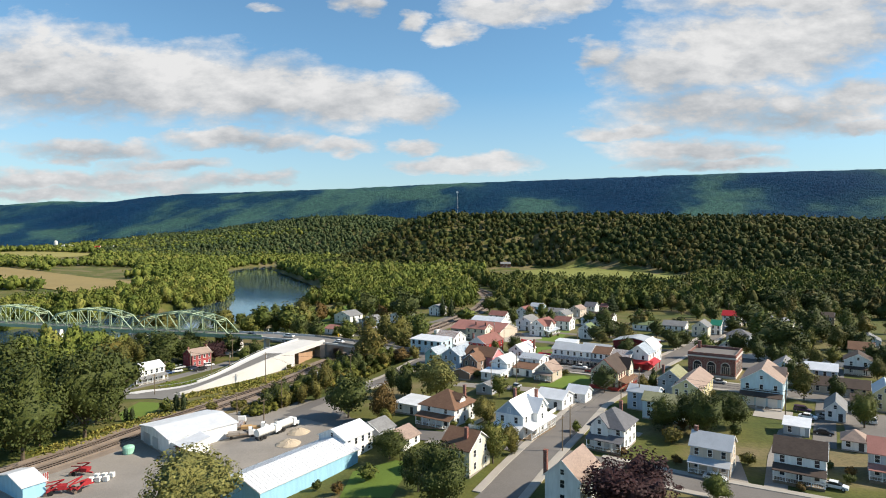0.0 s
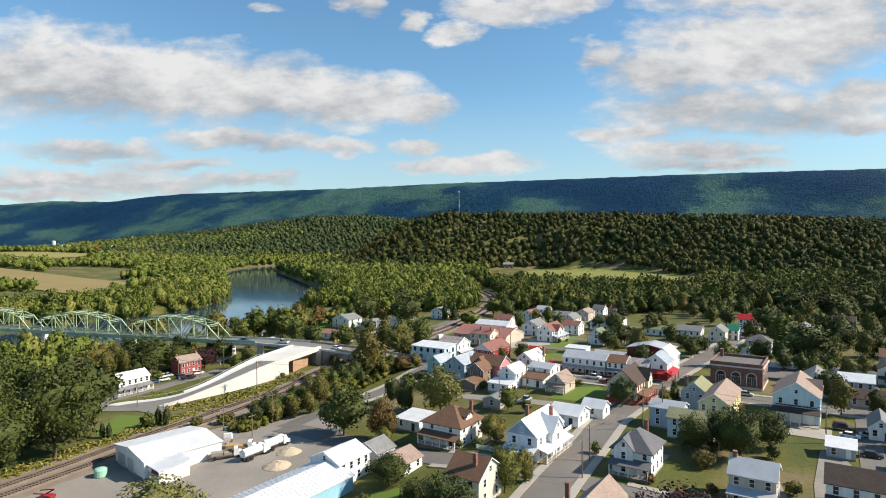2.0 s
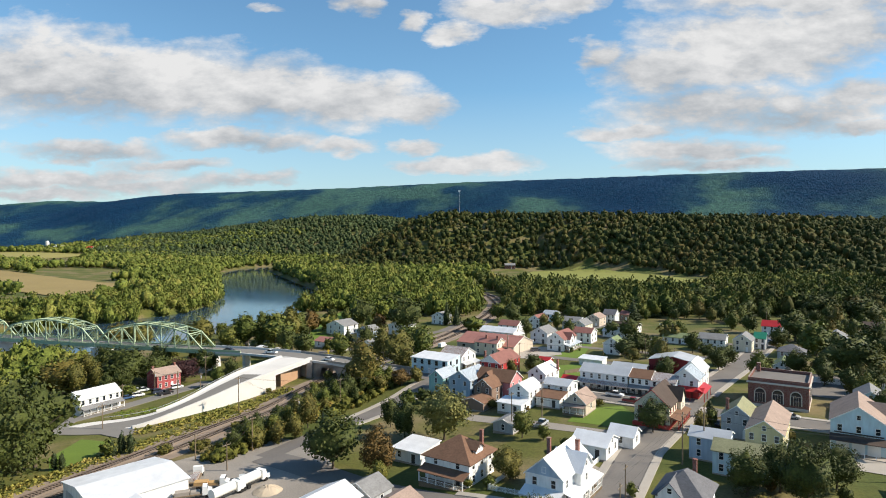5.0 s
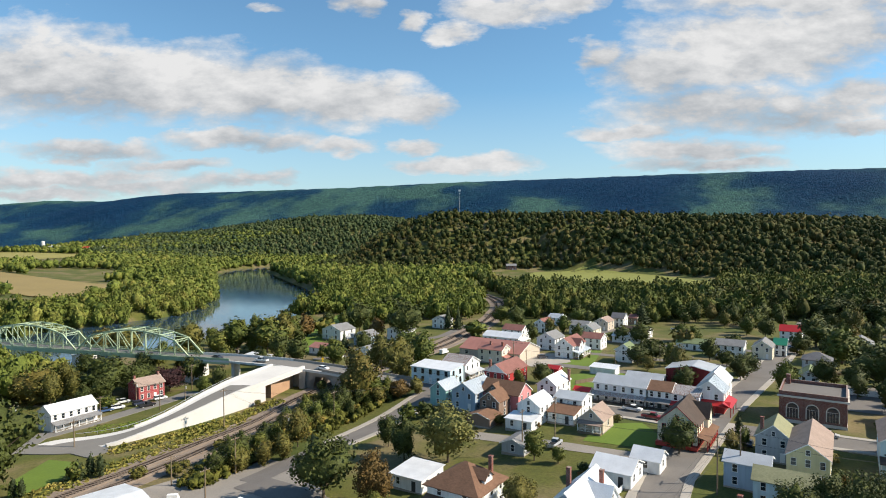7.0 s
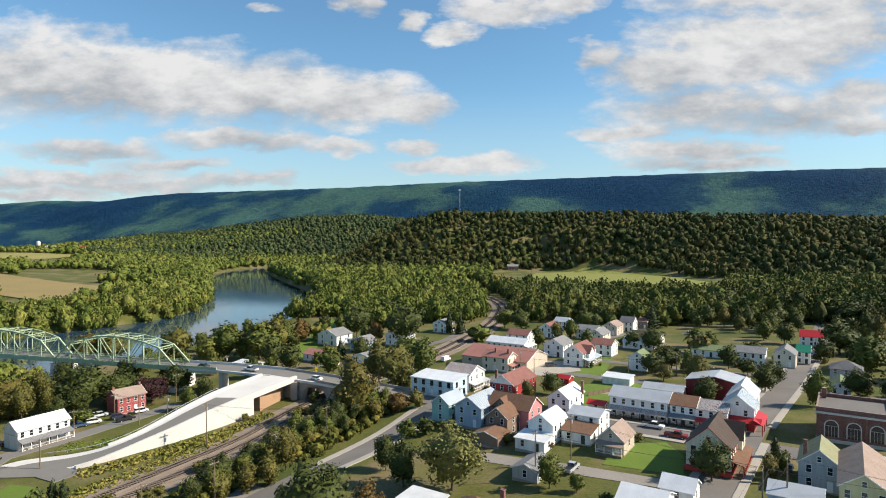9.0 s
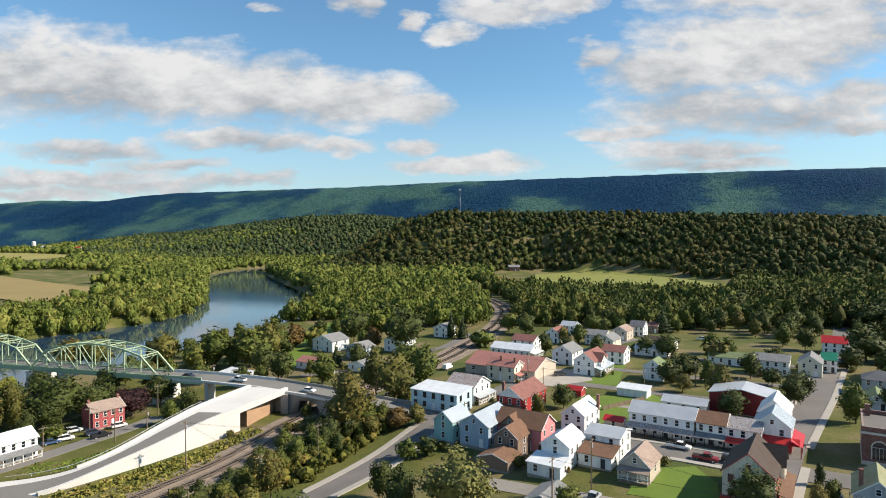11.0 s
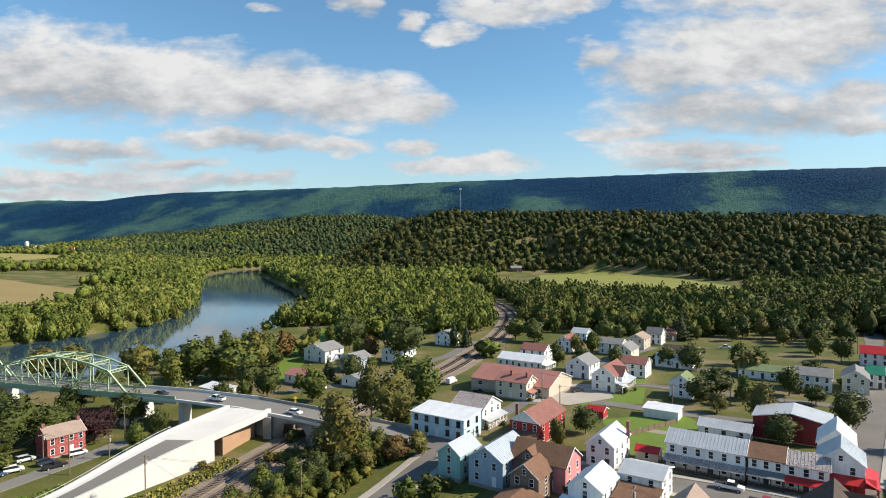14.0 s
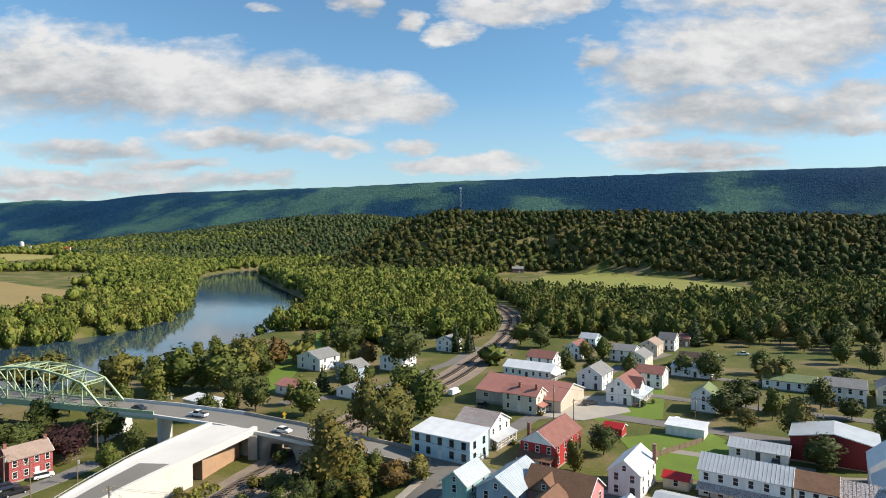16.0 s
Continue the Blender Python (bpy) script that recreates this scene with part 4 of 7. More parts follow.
house("house", "grey house with a faded red metal roof", 95.2, 122.2, 8.4, 7.4, 5.5, "x", 2.4, GREY, R_PINK, win=(3, 2), front_porch=(2.2, 2.5, R_PINK, TRIM))
house("house", "cream house with a brown gable roof half hidden by trees", 7, 129.4, 7.4, 9, 5.6, "x", 3.0, CREAM, S_BROWN, win=(2, 2), chim=((1.5, -2),))
house("house", "white house with a dark red outside chimney", 27.4, 114, 7, 10.5, 5.8, "y", 3.2, WHITE, S_TAN, win=(1, 3), chim=((-3.8, -4.2),))
house("warehouse", "white block warehouse with a white metal roof in the yard", -69.0, 164.5, 18, 19, 4.4, "y", 1.3, WHITE, R_WHITE, rot=-42, win=(0, 0), storeys=1, category="warehouse", door=False, gable_win=False)
house("metal_shed", "long pale blue metal shed with a white roof", -31.5, 131.5, 12.5, 29, 4.0, "y", 2.0, BLUEMETAL, R_WHITE, win=(0, 0), storeys=1, category="shed", door=False, gable_win=False, seams=1.0)
house("red_brick_house", "red painted brick house with white sash windows by the river", -109.6, 268.5, 9.5, 7.2, 5.6, "x", 2.2, BRICKBRIGHT, S_TAN, rot=55, win=(4, 1), z=-7.4, chim=((-4.4, 0), (4.4, 0)))
house("white_store", "long white store with a pale metal roof at the ramp", -118, 236.5, 14, 7, 5.6, "x", 2.2, WHITE, R_WHITE, rot=62, win=(6, 1), z=-7.3, front_porch=(2.2, 2.5, S_GREY, TRIM))
house("house", "house with a bright red metal roof near the woods", 165.6, 345.4, 9.3, 9, 5.0, "x", 2.4, WHITE, R_RED, win=(3, 2))

for ex, ey, wl, rf, lab in ((152, 218, WHITE, S_DARK, "white house with a dark roof on the east side"), (168, 240, TAN, S_BROWN, "tan house with a brown roof on the east side"), (186, 262, WHITE, S_GREY, "white house with a grey roof on the east side"),
                            (158, 188, GREY, S_SLATE, "grey house with a slate roof on the east side"), (178, 208, WHITE, R_GREY, "white house with a metal roof on the east side"), (204, 232, BROWNWALL, S_DARK, "brown house with a dark roof on the east side"), (150, 150, WHITE, S_RED, "white house with a red brown roof on the east side")):
    house("house", lab, ex, ey, 8.5, 10, 5.2, "y" if ey % 4 else "x", 2.4, wl, rf, win=(2, 3), front_porch=(2.0, 2.5, rf))

# the corner shop with its red lower storey
h = house("corner_shop", "white gabled corner shop above a red shopfront with red awning", 76.4, 227.5, 8, 9, 6.2, "y", 3.0, WHITE, R_BLUE, win=(2, 2), seams=.6, category="shop")
part("shopfront", boxes((-4.05, 4.05, -4.55, 4.5, .4, 3.6)), REDWALL, h)
bm = bmesh.new()
prism(bm, [(-4.4, -7.0, 2.9), (-4.4, -4.5, 3.9), (-4.4, -4.5, 4.0), (-4.4, -7.0, 3.0)], (10.2, 0, 0))
prism(bm, [(6.4, -7.0, 2.8), (4.05, -7.0, 3.9), (4.05, -7.0, 4.0), (6.4, -7.0, 2.9)], (0, 11, 0))
part("awning", fix(bm), R_RED, h)
for px, py in ((-4.2, -6.7), (-1.2, -6.7), (2, -6.7), (6.1, -6.7), (6.1, -2), (6.1, 3)):
    part("post", boxes((px - .1, px + .1, py - .1, py + .1, -.2, 2.9)), REDTRIM, h)
house("house", "white gabled house with a metal roof behind the corner shop", 83.5, 240, 7, 11, 6.0, "y", 3.2, WHITE, R_WHITE, win=(2, 3), seams=.6)

# the brick bank
b = thing("bank", "dark red brick bank with arched windows and pale stone trim", "bank", 100.4, 218.0, gz(100, 214), -33)
BW, BD, BH = 15.5, 16.0, 7.6
part("wall", boxes((-BW / 2, BW / 2, -BD / 2, BD / 2, -2, BH - .3)), BANKBRICK, b)
part("roof", boxes((-BW / 2 + .1, BW / 2 - .1, -BD / 2 + .1, BD / 2 - .1, BH - .3, BH - .1)), ASPHALT, b)
for nm, r in (("parapet", ((-BW / 2 - .1, BW / 2 + .1, -BD / 2 - .1, -BD / 2 + .3), (-BW / 2 - .1, BW / 2 + .1, BD / 2 - .3, BD / 2 + .1), (-BW / 2 - .1, -BW / 2 + .3, -BD / 2 + .3, BD / 2 - .3), (BW / 2 - .3, BW / 2 + .1, -BD / 2 + .3, BD / 2 - .3))),):
    for q in r:
        part(nm, boxes((*q, BH - .3, BH + .8)), BANKBRICK, b)
part("cornice", boxes((-BW / 2 - .45, BW / 2 + .45, -BD / 2 - .45, -BD / 2 - .1, BH - .75, BH - .3), (BW / 2 + .1, BW / 2 + .45, -BD / 2 - .1, BD / 2 + .1, BH - .75, BH - .3)), STONE, b)
part("plinth", boxes((-BW / 2 - .12, BW / 2 + .12, -BD / 2 - .12, BD / 2 + .12, -2, .8)), STONE, b)


def arched(parent, cx, cy, facing, w, z0, z1):
    n = 10
    arc = [(w / 2 * math.cos(math.pi * k / n), 0, z1 + w / 2 * math.sin(math.pi * k / n)) for k in range(n + 1)]
    bm = bmesh.new()
    prism(bm, [(-w / 2, -.03, z0), (w / 2, -.03, z0)] + [(p[0], -.03, p[2]) for p in arc], (0, .06, 0))
    o = part("arched_window", fix(bm), GLASS, parent)
    o.matrix_local = pose(cx, cy, 0, 0, 0, facing)
    bm = bmesh.new()
    out = [(p[0] * (1 + .5 / w), 0, z1 + (p[2] - z1) * (1 + .5 / w)) for p in arc]
    for k in range(n):
        prism(bm, [(arc[k][0], -.1, arc[k][2]), (arc[k + 1][0], -.1, arc[k + 1][2]), (out[k + 1][0], -.1, out[k + 1][2]), (out[k][0], -.1, out[k][2])], (0, .12, 0))
    for s in (-1, 1):
        box(bm, s * w / 2 - (.25 if s < 0 else 0), s * w / 2 + (.25 if s > 0 else 0), -.1, .02, z0, z1)
    for k in (-1, 0, 1):
        box(bm, k * w / 4 - .03, k * w / 4 + .03, -.07, .0, z0, z1)
    box(bm, -w / 2, w / 2, -.07, 0, z1 - .04, z1 + .04)
    part("frame", fix(bm), STONE, o)


for i in (-1, 0, 1):
    arched(b, i * 4.6, -BD / 2, 0, 2.6, 1.4, 4.0)
for i in (-1, 0, 1):
    arched(b, BW / 2, i * 4.8, 90, 2.4, 1.4, 4.0)
for px in (-BW / 2 + .5, -2.4, 2.4, BW / 2 - .5):
    part("pilaster", boxes((px - .35, px + .35, -BD / 2 - .14, -BD / 2, .8, BH - .75)), BANKBRICK, b)
chimney(b, -6.5, 6, BH - .3, BH + 2.6, BANKBRICK, .5)

# ---- trees ----
LEAF = {
    "green": leaves("leaves_green", (0.039, 0.058, 0.009), (0.125, 0.141, 0.024), (0.172, 0.144, 0.028)),
    "dark": leaves("leaves_dark_green", (0.026, 0.038, 0.008), (0.077, 0.090, 0.017)),
    "olive": leaves("leaves_olive", (0.052, 0.055, 0.010), (0.142, 0.125, 0.025), (0.172, 0.114, 0.028)),
    "russet": leaves("leaves_russet", (0.065, 0.043, 0.010), (0.163, 0.095, 0.024)),
    "maroon": leaves("leaves_maroon", (0.017, 0.006, 0.007), (0.052, 0.017, 0.017)),
    "silver": leaves("leaves_silver_green", (0.077, 0.087, 0.021), (0.224, 0.205, 0.063)),
    "conifer": leaves("leaves_conifer", (0.019, 0.032, 0.010), (0.050, 0.065, 0.020)),
}


def crown_mesh(seed, R, Hh, n, leaf, shape="round", sub=0, tight=.74):
    """Leaf clumps on and inside a lumpy crown of several lobes; a clump is a bent pair of leaf blades."""
    rng = np.random.default_rng(seed)
    lobes = []
    if shape == "cone":
        for k in range(9):
            f = k / 8
            lobes.append((0, 0, Hh * (-1 + 2 * f) * .92, R * (1.05 - f) * .9 + .15, Hh * .2))
    elif shape == "column":
        for k in range(7):
            f = k / 6
            lobes.append((rng.normal(0, .08) * R, rng.normal(0, .08) * R, Hh * (-.85 + 1.7 * f), R * (.75 + .3 * math.sin(f * 3.0)) * (1 - .55 * f ** 3), Hh * .25))
    else:
        for k in range(26):
            a, e = rng.uniform(0, math.tau), rng.uniform(-1, 1)
            c = math.sqrt(max(0, 1 - e * e))
            q = rng.uniform(.42, .80)
            r = rng.uniform(.24, .42)
            lobes.append((R * q * c * math.cos(a), R * q * c * math.sin(a), Hh * q * e, R * r, Hh * r))
        lobes.append((0, 0, -Hh * .15, R * .66, Hh * .7))
    L = np.array(lobes)
    pick = rng.choice(len(L), n, p=(L[:, 3] ** 2) / (L[:, 3] ** 2).sum())
    d = rng.normal(size=(n, 3))
    d /= np.linalg.norm(d, axis=1)[:, None]
    rad = rng.uniform(.72, 1.12, n)
    c = L[pick, :3] + d * rad[:, None] * L[pick][:, [3, 3, 4]]
    nrm = d + rng.normal(0, .48 if tight < .8 else .34, (n, 3)) + np.array([0, 0, .22])
    nrm /= np.linalg.norm(nrm, axis=1)[:, None]
    a = np.cross(nrm, rng.normal(size=(n, 3)))
    a /= np.linalg.norm(a, axis=1)[:, None]
    b = np.cross(nrm, a)
    s = (leaf * rng.uniform(.55, 1.35, n))[:, None]
    fold = nrm * s * .28
    co = np.stack([c - a * s - fold * .3, c - b * s * .7 + fold * .5, c + a * s - fold * .3, c + b * s * .7 + fold * .5], 1).reshape(-1, 3)
    i = np.arange(n) * 4
    faces = np.concatenate([np.stack([i, i + 1, i + 3], 1), np.stack([i + 1, i + 2, i + 3], 1)])
    if sub:
        kc, kf = core_mesh(L, R, Hh, sub, rng, tight)
        faces = np.concatenate([faces, kf + len(co)])
        co = np.concatenate([co, kc])
    return co, faces


def core_mesh(L, R, Hh, sub, rng, tight):
    """The shaded leafy mass inside a crown: one skin that follows all its lobes."""
    bm = bmesh.new()
    bmesh.ops.create_icosphere(bm, subdivisions=sub, radius=1.0)
    d = np.array([v.co[:] for v in bm.verts])
    f = np.array([[v.index for v in q.verts] for q in bm.faces])
    bm.free()
    ray = d * np.array([R, R, Hh])
    steps = np.linspace(.15, 1.3, 40)
    p = ray[:, None, None, :] * steps[None, :, None, None] - L[None, None, :, :3]
    hit = ((p / (L[:, [3, 3, 4]] * tight)) ** 2).sum(-1).min(-1) < 1
    reach = np.where(hit, steps[None, :], .3).max(1) * rng.uniform(.93, 1.04, len(d))
    return ray * reach[:, None], f


def limb_mesh(seed, trunk_h, top_z, R, r0):
    rng = random.Random(seed)
    bm = bmesh.new()
    rod(bm, (0, 0, -.5), (0, 0, trunk_h), r0, r0 * .7, 8)
    rod(bm, (0, 0, trunk_h), (rng.uniform(-.3, .3), rng.uniform(-.3, .3), top_z), r0 * .7, .05, 6)
    for k in range(6):
        a = k * math.tau / 6 + rng.uniform(-.4, .4)
        z = trunk_h + (top_z - trunk_h) * rng.uniform(0, .45)
        mid = (R * .4 * math.cos(a), R * .4 * math.sin(a), z + (top_z - z) * .3)
        rod(bm, (0, 0, z), mid, r0 * .42, r0 * .25, 5)
        rod(bm, mid, (R * .75 * math.cos(a + .2), R * .75 * math.sin(a + .2), z + (top_z - z) * rng.uniform(.4, .7)), r0 * .25, .03, 5)
    return bm


TREE_KINDS = {}


def tree_kind(key, seed, R, H, low, leaf_mat, n=1500, leaf=.34, shape="round", r0=.28):
    """R crown radius, H height, low where the crown begins; a fine crown for near trees and a lighter one for far trees."""
    hh = (H - low) / 2
    bm = limb_mesh(seed, low + .3, H * .85, R, r0)
    tm = bpy.data.meshes.new("trunk")
    bm.to_mesh(tm)
    bm.free()
    tm.materials.append(BARK)
    for tail, nn, ll in (("", int(n * 1.55), leaf * .56), ("_mid", int(n * .62), leaf * .86), ("_far", int(n * .30), leaf * 1.2)):
        co, faces = crown_mesh(seed, R, hh, nn, ll, shape, 2)
        co[:, 2] += low + hh
        ob = raw_mesh("crown", co, faces, LEAF[leaf_mat], True)
        TREE_KINDS[key + tail] = (tm, ob.data)
        bpy.data.objects.remove(ob)


def tree(key, x, y, s=1.0, label="", category="tree", name="tree", rz=None, z=None, group="", sz=None):
    tm, cd = TREE_KINDS[key if y < 175 and abs(x) < 120 else key + ("_mid" if y < 290 else "_far")]
    t = new(name)
    t.matrix_world = Matrix.Translation((x, y, gz(x, y) if z is None else z)) @ Matrix.Rotation(rz if rz is not None else (x * 1.7 + y) % 6.28, 4, "Z") @ Matrix.Diagonal((s, s, s * (sz or 1), 1))
    tagged(t, label, category, group)
    for nm, d in (("trunk", tm), ("crown", cd)):
        o = new(nm, d)
        o.parent = t
    return t


tree_kind("green_a", 11, 4.6, 11.5, .6, "green", 3450, .34)
tree_kind("green_b", 12, 4.0, 10.0, .7, "green", 3000, .34)
tree_kind("dark_a", 13, 5.0, 11.0, .6, "dark", 3750, .34)
tree_kind("dark_b", 14, 4.0, 12.5, .8, "dark", 3150, .34)
tree_kind("olive_a", 15, 4.6, 12.0, .5, "olive", 3300, .34)
tree_kind("olive_b", 16, 4.0, 9.5, .5, "olive", 2850, .34)
tree_kind("russet", 17, 3.8, 9.0, .6, "russet", 2700, .34)
tree_kind("maroon", 18, 5.2, 10.5, 1.2, "maroon", 3900, .34)
tree_kind("silver", 19, 5.2, 12.0, .7, "silver", 4050, .34)
tree_kind("conifer", 20, 3.4, 14.0, 1.0, "conifer", 1900, .4, "cone")
tree_kind("column", 21, 1.3, 5.0, .2, "conifer", 700, .28, "column", .12)
tree_kind("bush_green", 22, 1.3, 2.2, .1, "green", 420, .26, r0=.07)
tree_kind("bush_dark", 23, 1.4, 2.0, .1, "dark", 420, .26, r0=.07)
tree_kind("bush_russet", 24, 1.2, 1.8, .1, "russet", 380, .24, r0=.07)
tree_kind("bush_olive", 25, 1.6, 2.6, .1, "olive", 460, .28, r0=.07)

# ---- far woods ----


def wood_protos(count, n, leaf, seed, sub, tight=.86):
    """Crowns for the woods: sprays of leaves on an uneven crown, round a lobed core."""
    out = []
    for k in range(count):
        co, fa = crown_mesh(seed * 50 + k, 1.0, .85, n, leaf, "round", sub, tight)
        co[:, 2] += .8
        out.append((co, fa))
    return out


def woods(name, pts, protos, material, label, seed, rmin=4.2, rmax=7.0, tall=2.0):
    """One object: crowns of many trees standing close together."""
    rng = np.random.default_rng(seed)
    x, y = pts[:, 0], pts[:, 1]
    z = ground_z(x, y)
    r = rng.uniform(rmin, rmax, len(x))
    h = r * rng.uniform(tall * .8, tall * 1.25, len(x))
    which = rng.integers(0, len(protos), len(x))
    ang = rng.uniform(0, math.tau, len(x))
    cos, fas, off = [], [], 0
    for k, (pc, pf) in enumerate(protos):
        idx = np.nonzero(which == k)[0]
        if not len(idx):
            continue
        c, s = np.cos(ang[idx])[:, None], np.sin(ang[idx])[:, None]
        X = (pc[None, :, 0] * c - pc[None, :, 1] * s) * r[idx][:, None] + x[idx][:, None]
        Y = (pc[None, :, 0] * s + pc[None, :, 1] * c) * r[idx][:, None] + y[idx][:, None]
        Z = pc[None, :, 2] * h[idx][:, None] * 1.18 + z[idx][:, None] - .4
        cos.append(np.stack([X, Y, Z], -1).reshape(-1, 3))
        n = len(pc)
        fas.append((pf[None] + (np.arange(len(idx)) * n)[:, None, None] + off).reshape(-1, 3))
        off += n * len(idx)
    ob = raw_mesh(name, np.concatenate(cos), np.concatenate(fas), material, True)
    return tagged(ob, label, "woods", kind="stuff")


def scatter(x0, x1, y0, y1, step, keep, seed):
    rng = np.random.default_rng(seed)
    gx, gy = np.meshgrid(np.arange(x0, x1, step), np.arange(y0, y1, step))
    p = np.stack([gx.ravel(), gy.ravel()], 1) + rng.uniform(-.45, .45, (gx.size, 2)) * step
    p = p[np.abs(p[:, 0]) < .78 * p[:, 1] + 40]
    return p[keep(p[:, 0], p[:, 1])]


FIELDS = [[(54, 700), (120, 955), (203, 985), (300, 880), (310, 740), (236, 600), (120, 640)],
          [(-850, 1020), (-603, 884), (-362, 744), (-335, 640), (-335, 580), (-542, 700), (-830, 900)], [(-1050, 1270), (-800, 1230), (-740, 1360), (-1040, 1430)]]


def inside(poly, x, y):
    r = np.zeros(x.shape, bool)
    n = len(poly)
    for i in range(n):
        (ax, ay), (bx, by) = poly[i], poly[(i + 1) % n]
        if ay == by:
            continue
        hit = ((ay > y) != (by > y)) & (x < (bx - ax) * (y - ay) / (by - ay) + ax)
        r ^= hit
    return r


def clear(x, y):
    ok = river_dist(x, y) > 3.5
    for f in FIELDS:
        ok &= ~inside(f, x, y)
    return ok


RAILX = lambda y: np.interp(y, [60, 160, 351, 384, 421, 466, 525, 571, 610, 660, 720], [-144, -95, -2, 8, 20.5, 31.5, 39.5, 40, 37, 28, 8])
NEAR_WOOD = canopy("river_wood_crowns", (0.050, 0.074, 0.014), (0.118, 0.142, 0.028), (0.185, 0.176, 0.044))
HILL_WOOD = canopy("hill_wood_crowns", (0.021, 0.033, 0.010), (0.050, 0.060, 0.016), (0.098, 0.075, 0.022))
TOWN_WOOD = canopy("town_wood_crowns", (0.034, 0.052, 0.012), (0.084, 0.100, 0.022), (0.140, 0.128, 0.034))
# cooler greens: the far hill's haze is mixed into its crown colours
FAR_WOOD = canopy("hazy_wood_crowns", (0.030, 0.052, 0.022), (0.058, 0.080, 0.032), (0.085, 0.096, 0.038))
fine_p = wood_protos(8, 320, .12, 5, 2, .76)
near_p = wood_protos(12, 270, .125, 4, 1, .76)
mid_p = wood_protos(12, 120, .165, 6, 1, .79)
far_p = wood_protos(14, 40, .22, 7, 1)
scrub_p = wood_protos(6, 40, .34, 8, 1)
weed_p = wood_protos(6, 16, .55, 9, 0)

# between the river and the railway
for part_y, protos, sd in (((385, 560), near_p, 1), ((560, 800), mid_p, 11)):
    woods("riverside_woods", scatter(-330, 60, part_y[0], part_y[1], 8.5, lambda x, y: clear(x, y) & (x < RAILX(y) - 12) & (x > -220) & ((y > 470) | (x > -60)) & ~((y < 440) & (x > -25)) & ((y > 420) | (x < -90)), sd), protos, NEAR_WOOD, "dense green riverside woods between river and railway", sd, 4.6, 7.2, 1.25)
woods("riverside_woods", scatter(-420, 60, 800, 1420, 10, lambda x, y: clear(x, y) & (hill_z(x, y) <= 1.0), 2), far_p, NEAR_WOOD, "dense green woods on the valley floor", 2, 5, 8, 1.2)
# across the river
MIDX = lambda y: np.interp(y, [60, 180, 300, 410, 500, 570, 680, 800, 950], [-560, -400, -262, -205, -165, -160, -188, -240, -300])
for part_y, protos, sd in (((180, 600), near_p, 3), ((600, 950), mid_p, 13)):
    woods("far_bank_woods", scatter(-520, -150, part_y[0], part_y[1], 9.0, lambda x, y: (clear(x, y) | (np.abs(river_dist(x, y)) < 4.0)) & (river_dist(x, y) > -3.0) & (river_dist(x, y) < 60) & (x < MIDX(y)), sd), protos, NEAR_WOOD, "pale green trees along the far river bank", sd, 4.5, 7.0, 1.2)
woods("far_bank_woods", scatter(-1400, -250, 620, 1700, 11.5, lambda x, y: clear(x, y) & ((lumps(x, y, 120, 2.2) > -0.25) | (river_dist(x, y) < 70)) & (x < np.interp(y, [620, 800, 1100, 1190, 1700], [-255, -262, -375, -385, -385])), 4), far_p, NEAR_WOOD, "hedgerows and woods among the far fields", 4, 4.6, 8.0, 1.05)
# east of the railway: flat wood behind the town
for part_y, protos, sd in (((425, 530), near_p, 5), ((530, 720), mid_p, 15)):
    woods("town_edge_woods", scatter(40, 420, part_y[0], part_y[1], 9.0, lambda x, y: clear(x, y) & (x > RAILX(y) + 10) & (y > np.interp(x, [40, 120, 200, 300, 420], [448, 421, 398, 368, 330])), sd), protos, TOWN_WOOD, "woods between the town and the meadow", sd, 4.6, 7.2, 1.25)
woods("town_edge_woods", scatter(200, 460, 180, 560, 10, lambda x, y: clear(x, y) & (y > np.interp(x, [200, 250, 300, 400, 620], [430, 370, 290, 200, 150])), 6), mid_p, HILL_WOOD, "mixed woods behind the eastern houses", 6, 4.6, 7.2, 1.25)
# the west bank behind the bridge
woods("west_bank_woods", scatter(-330, -128, 110, 300, 9.5, lambda x, y: (river_dist(x, y) > 6) & ~((x > -150) & (y > 190)) & (x < RAILX(y) - 14), 9), fine_p, NEAR_WOOD, "dense trees on the low ground by the river", 9, 4.2, 6.6, 1.3)
# the hill
woods("hill_woods", scatter(-240, 1000, 520, 1230, 11.5, lambda x, y: clear(x, y) & (hill_z(x, y) > 1.0) & (np.abs(x) < y * .82 + 40) & (y < np.interp(x, [-200, 0, 400, 720, 1200], [1225, 1180, 1140, 1030, 930])), 7), far_p, HILL_WOOD, "dark mixed woods covering the hill", 7, 4.6, 7.6, 1.2)
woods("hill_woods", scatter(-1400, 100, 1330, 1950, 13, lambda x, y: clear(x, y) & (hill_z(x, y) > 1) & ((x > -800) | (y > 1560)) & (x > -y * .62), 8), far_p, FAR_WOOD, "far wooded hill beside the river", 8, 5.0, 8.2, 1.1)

# rank weeds along the ramp and the railway, scrub on the town slope
WEEDS = canopy("rank_weeds", (0.11, 0.12, 0.022), (0.20, 0.19, 0.045), (0.30, 0.24, 0.07), .3)
BANK_WEEDS = canopy("bank_weeds", (0.07, 0.11, 0.018), (0.13, 0.18, 0.030), (0.20, 0.21, 0.05), .3)
SCRUB = canopy("slope_scrub", (0.048, 0.056, 0.010), (0.104, 0.105, 0.021), (0.176, 0.120, 0.032), .25)


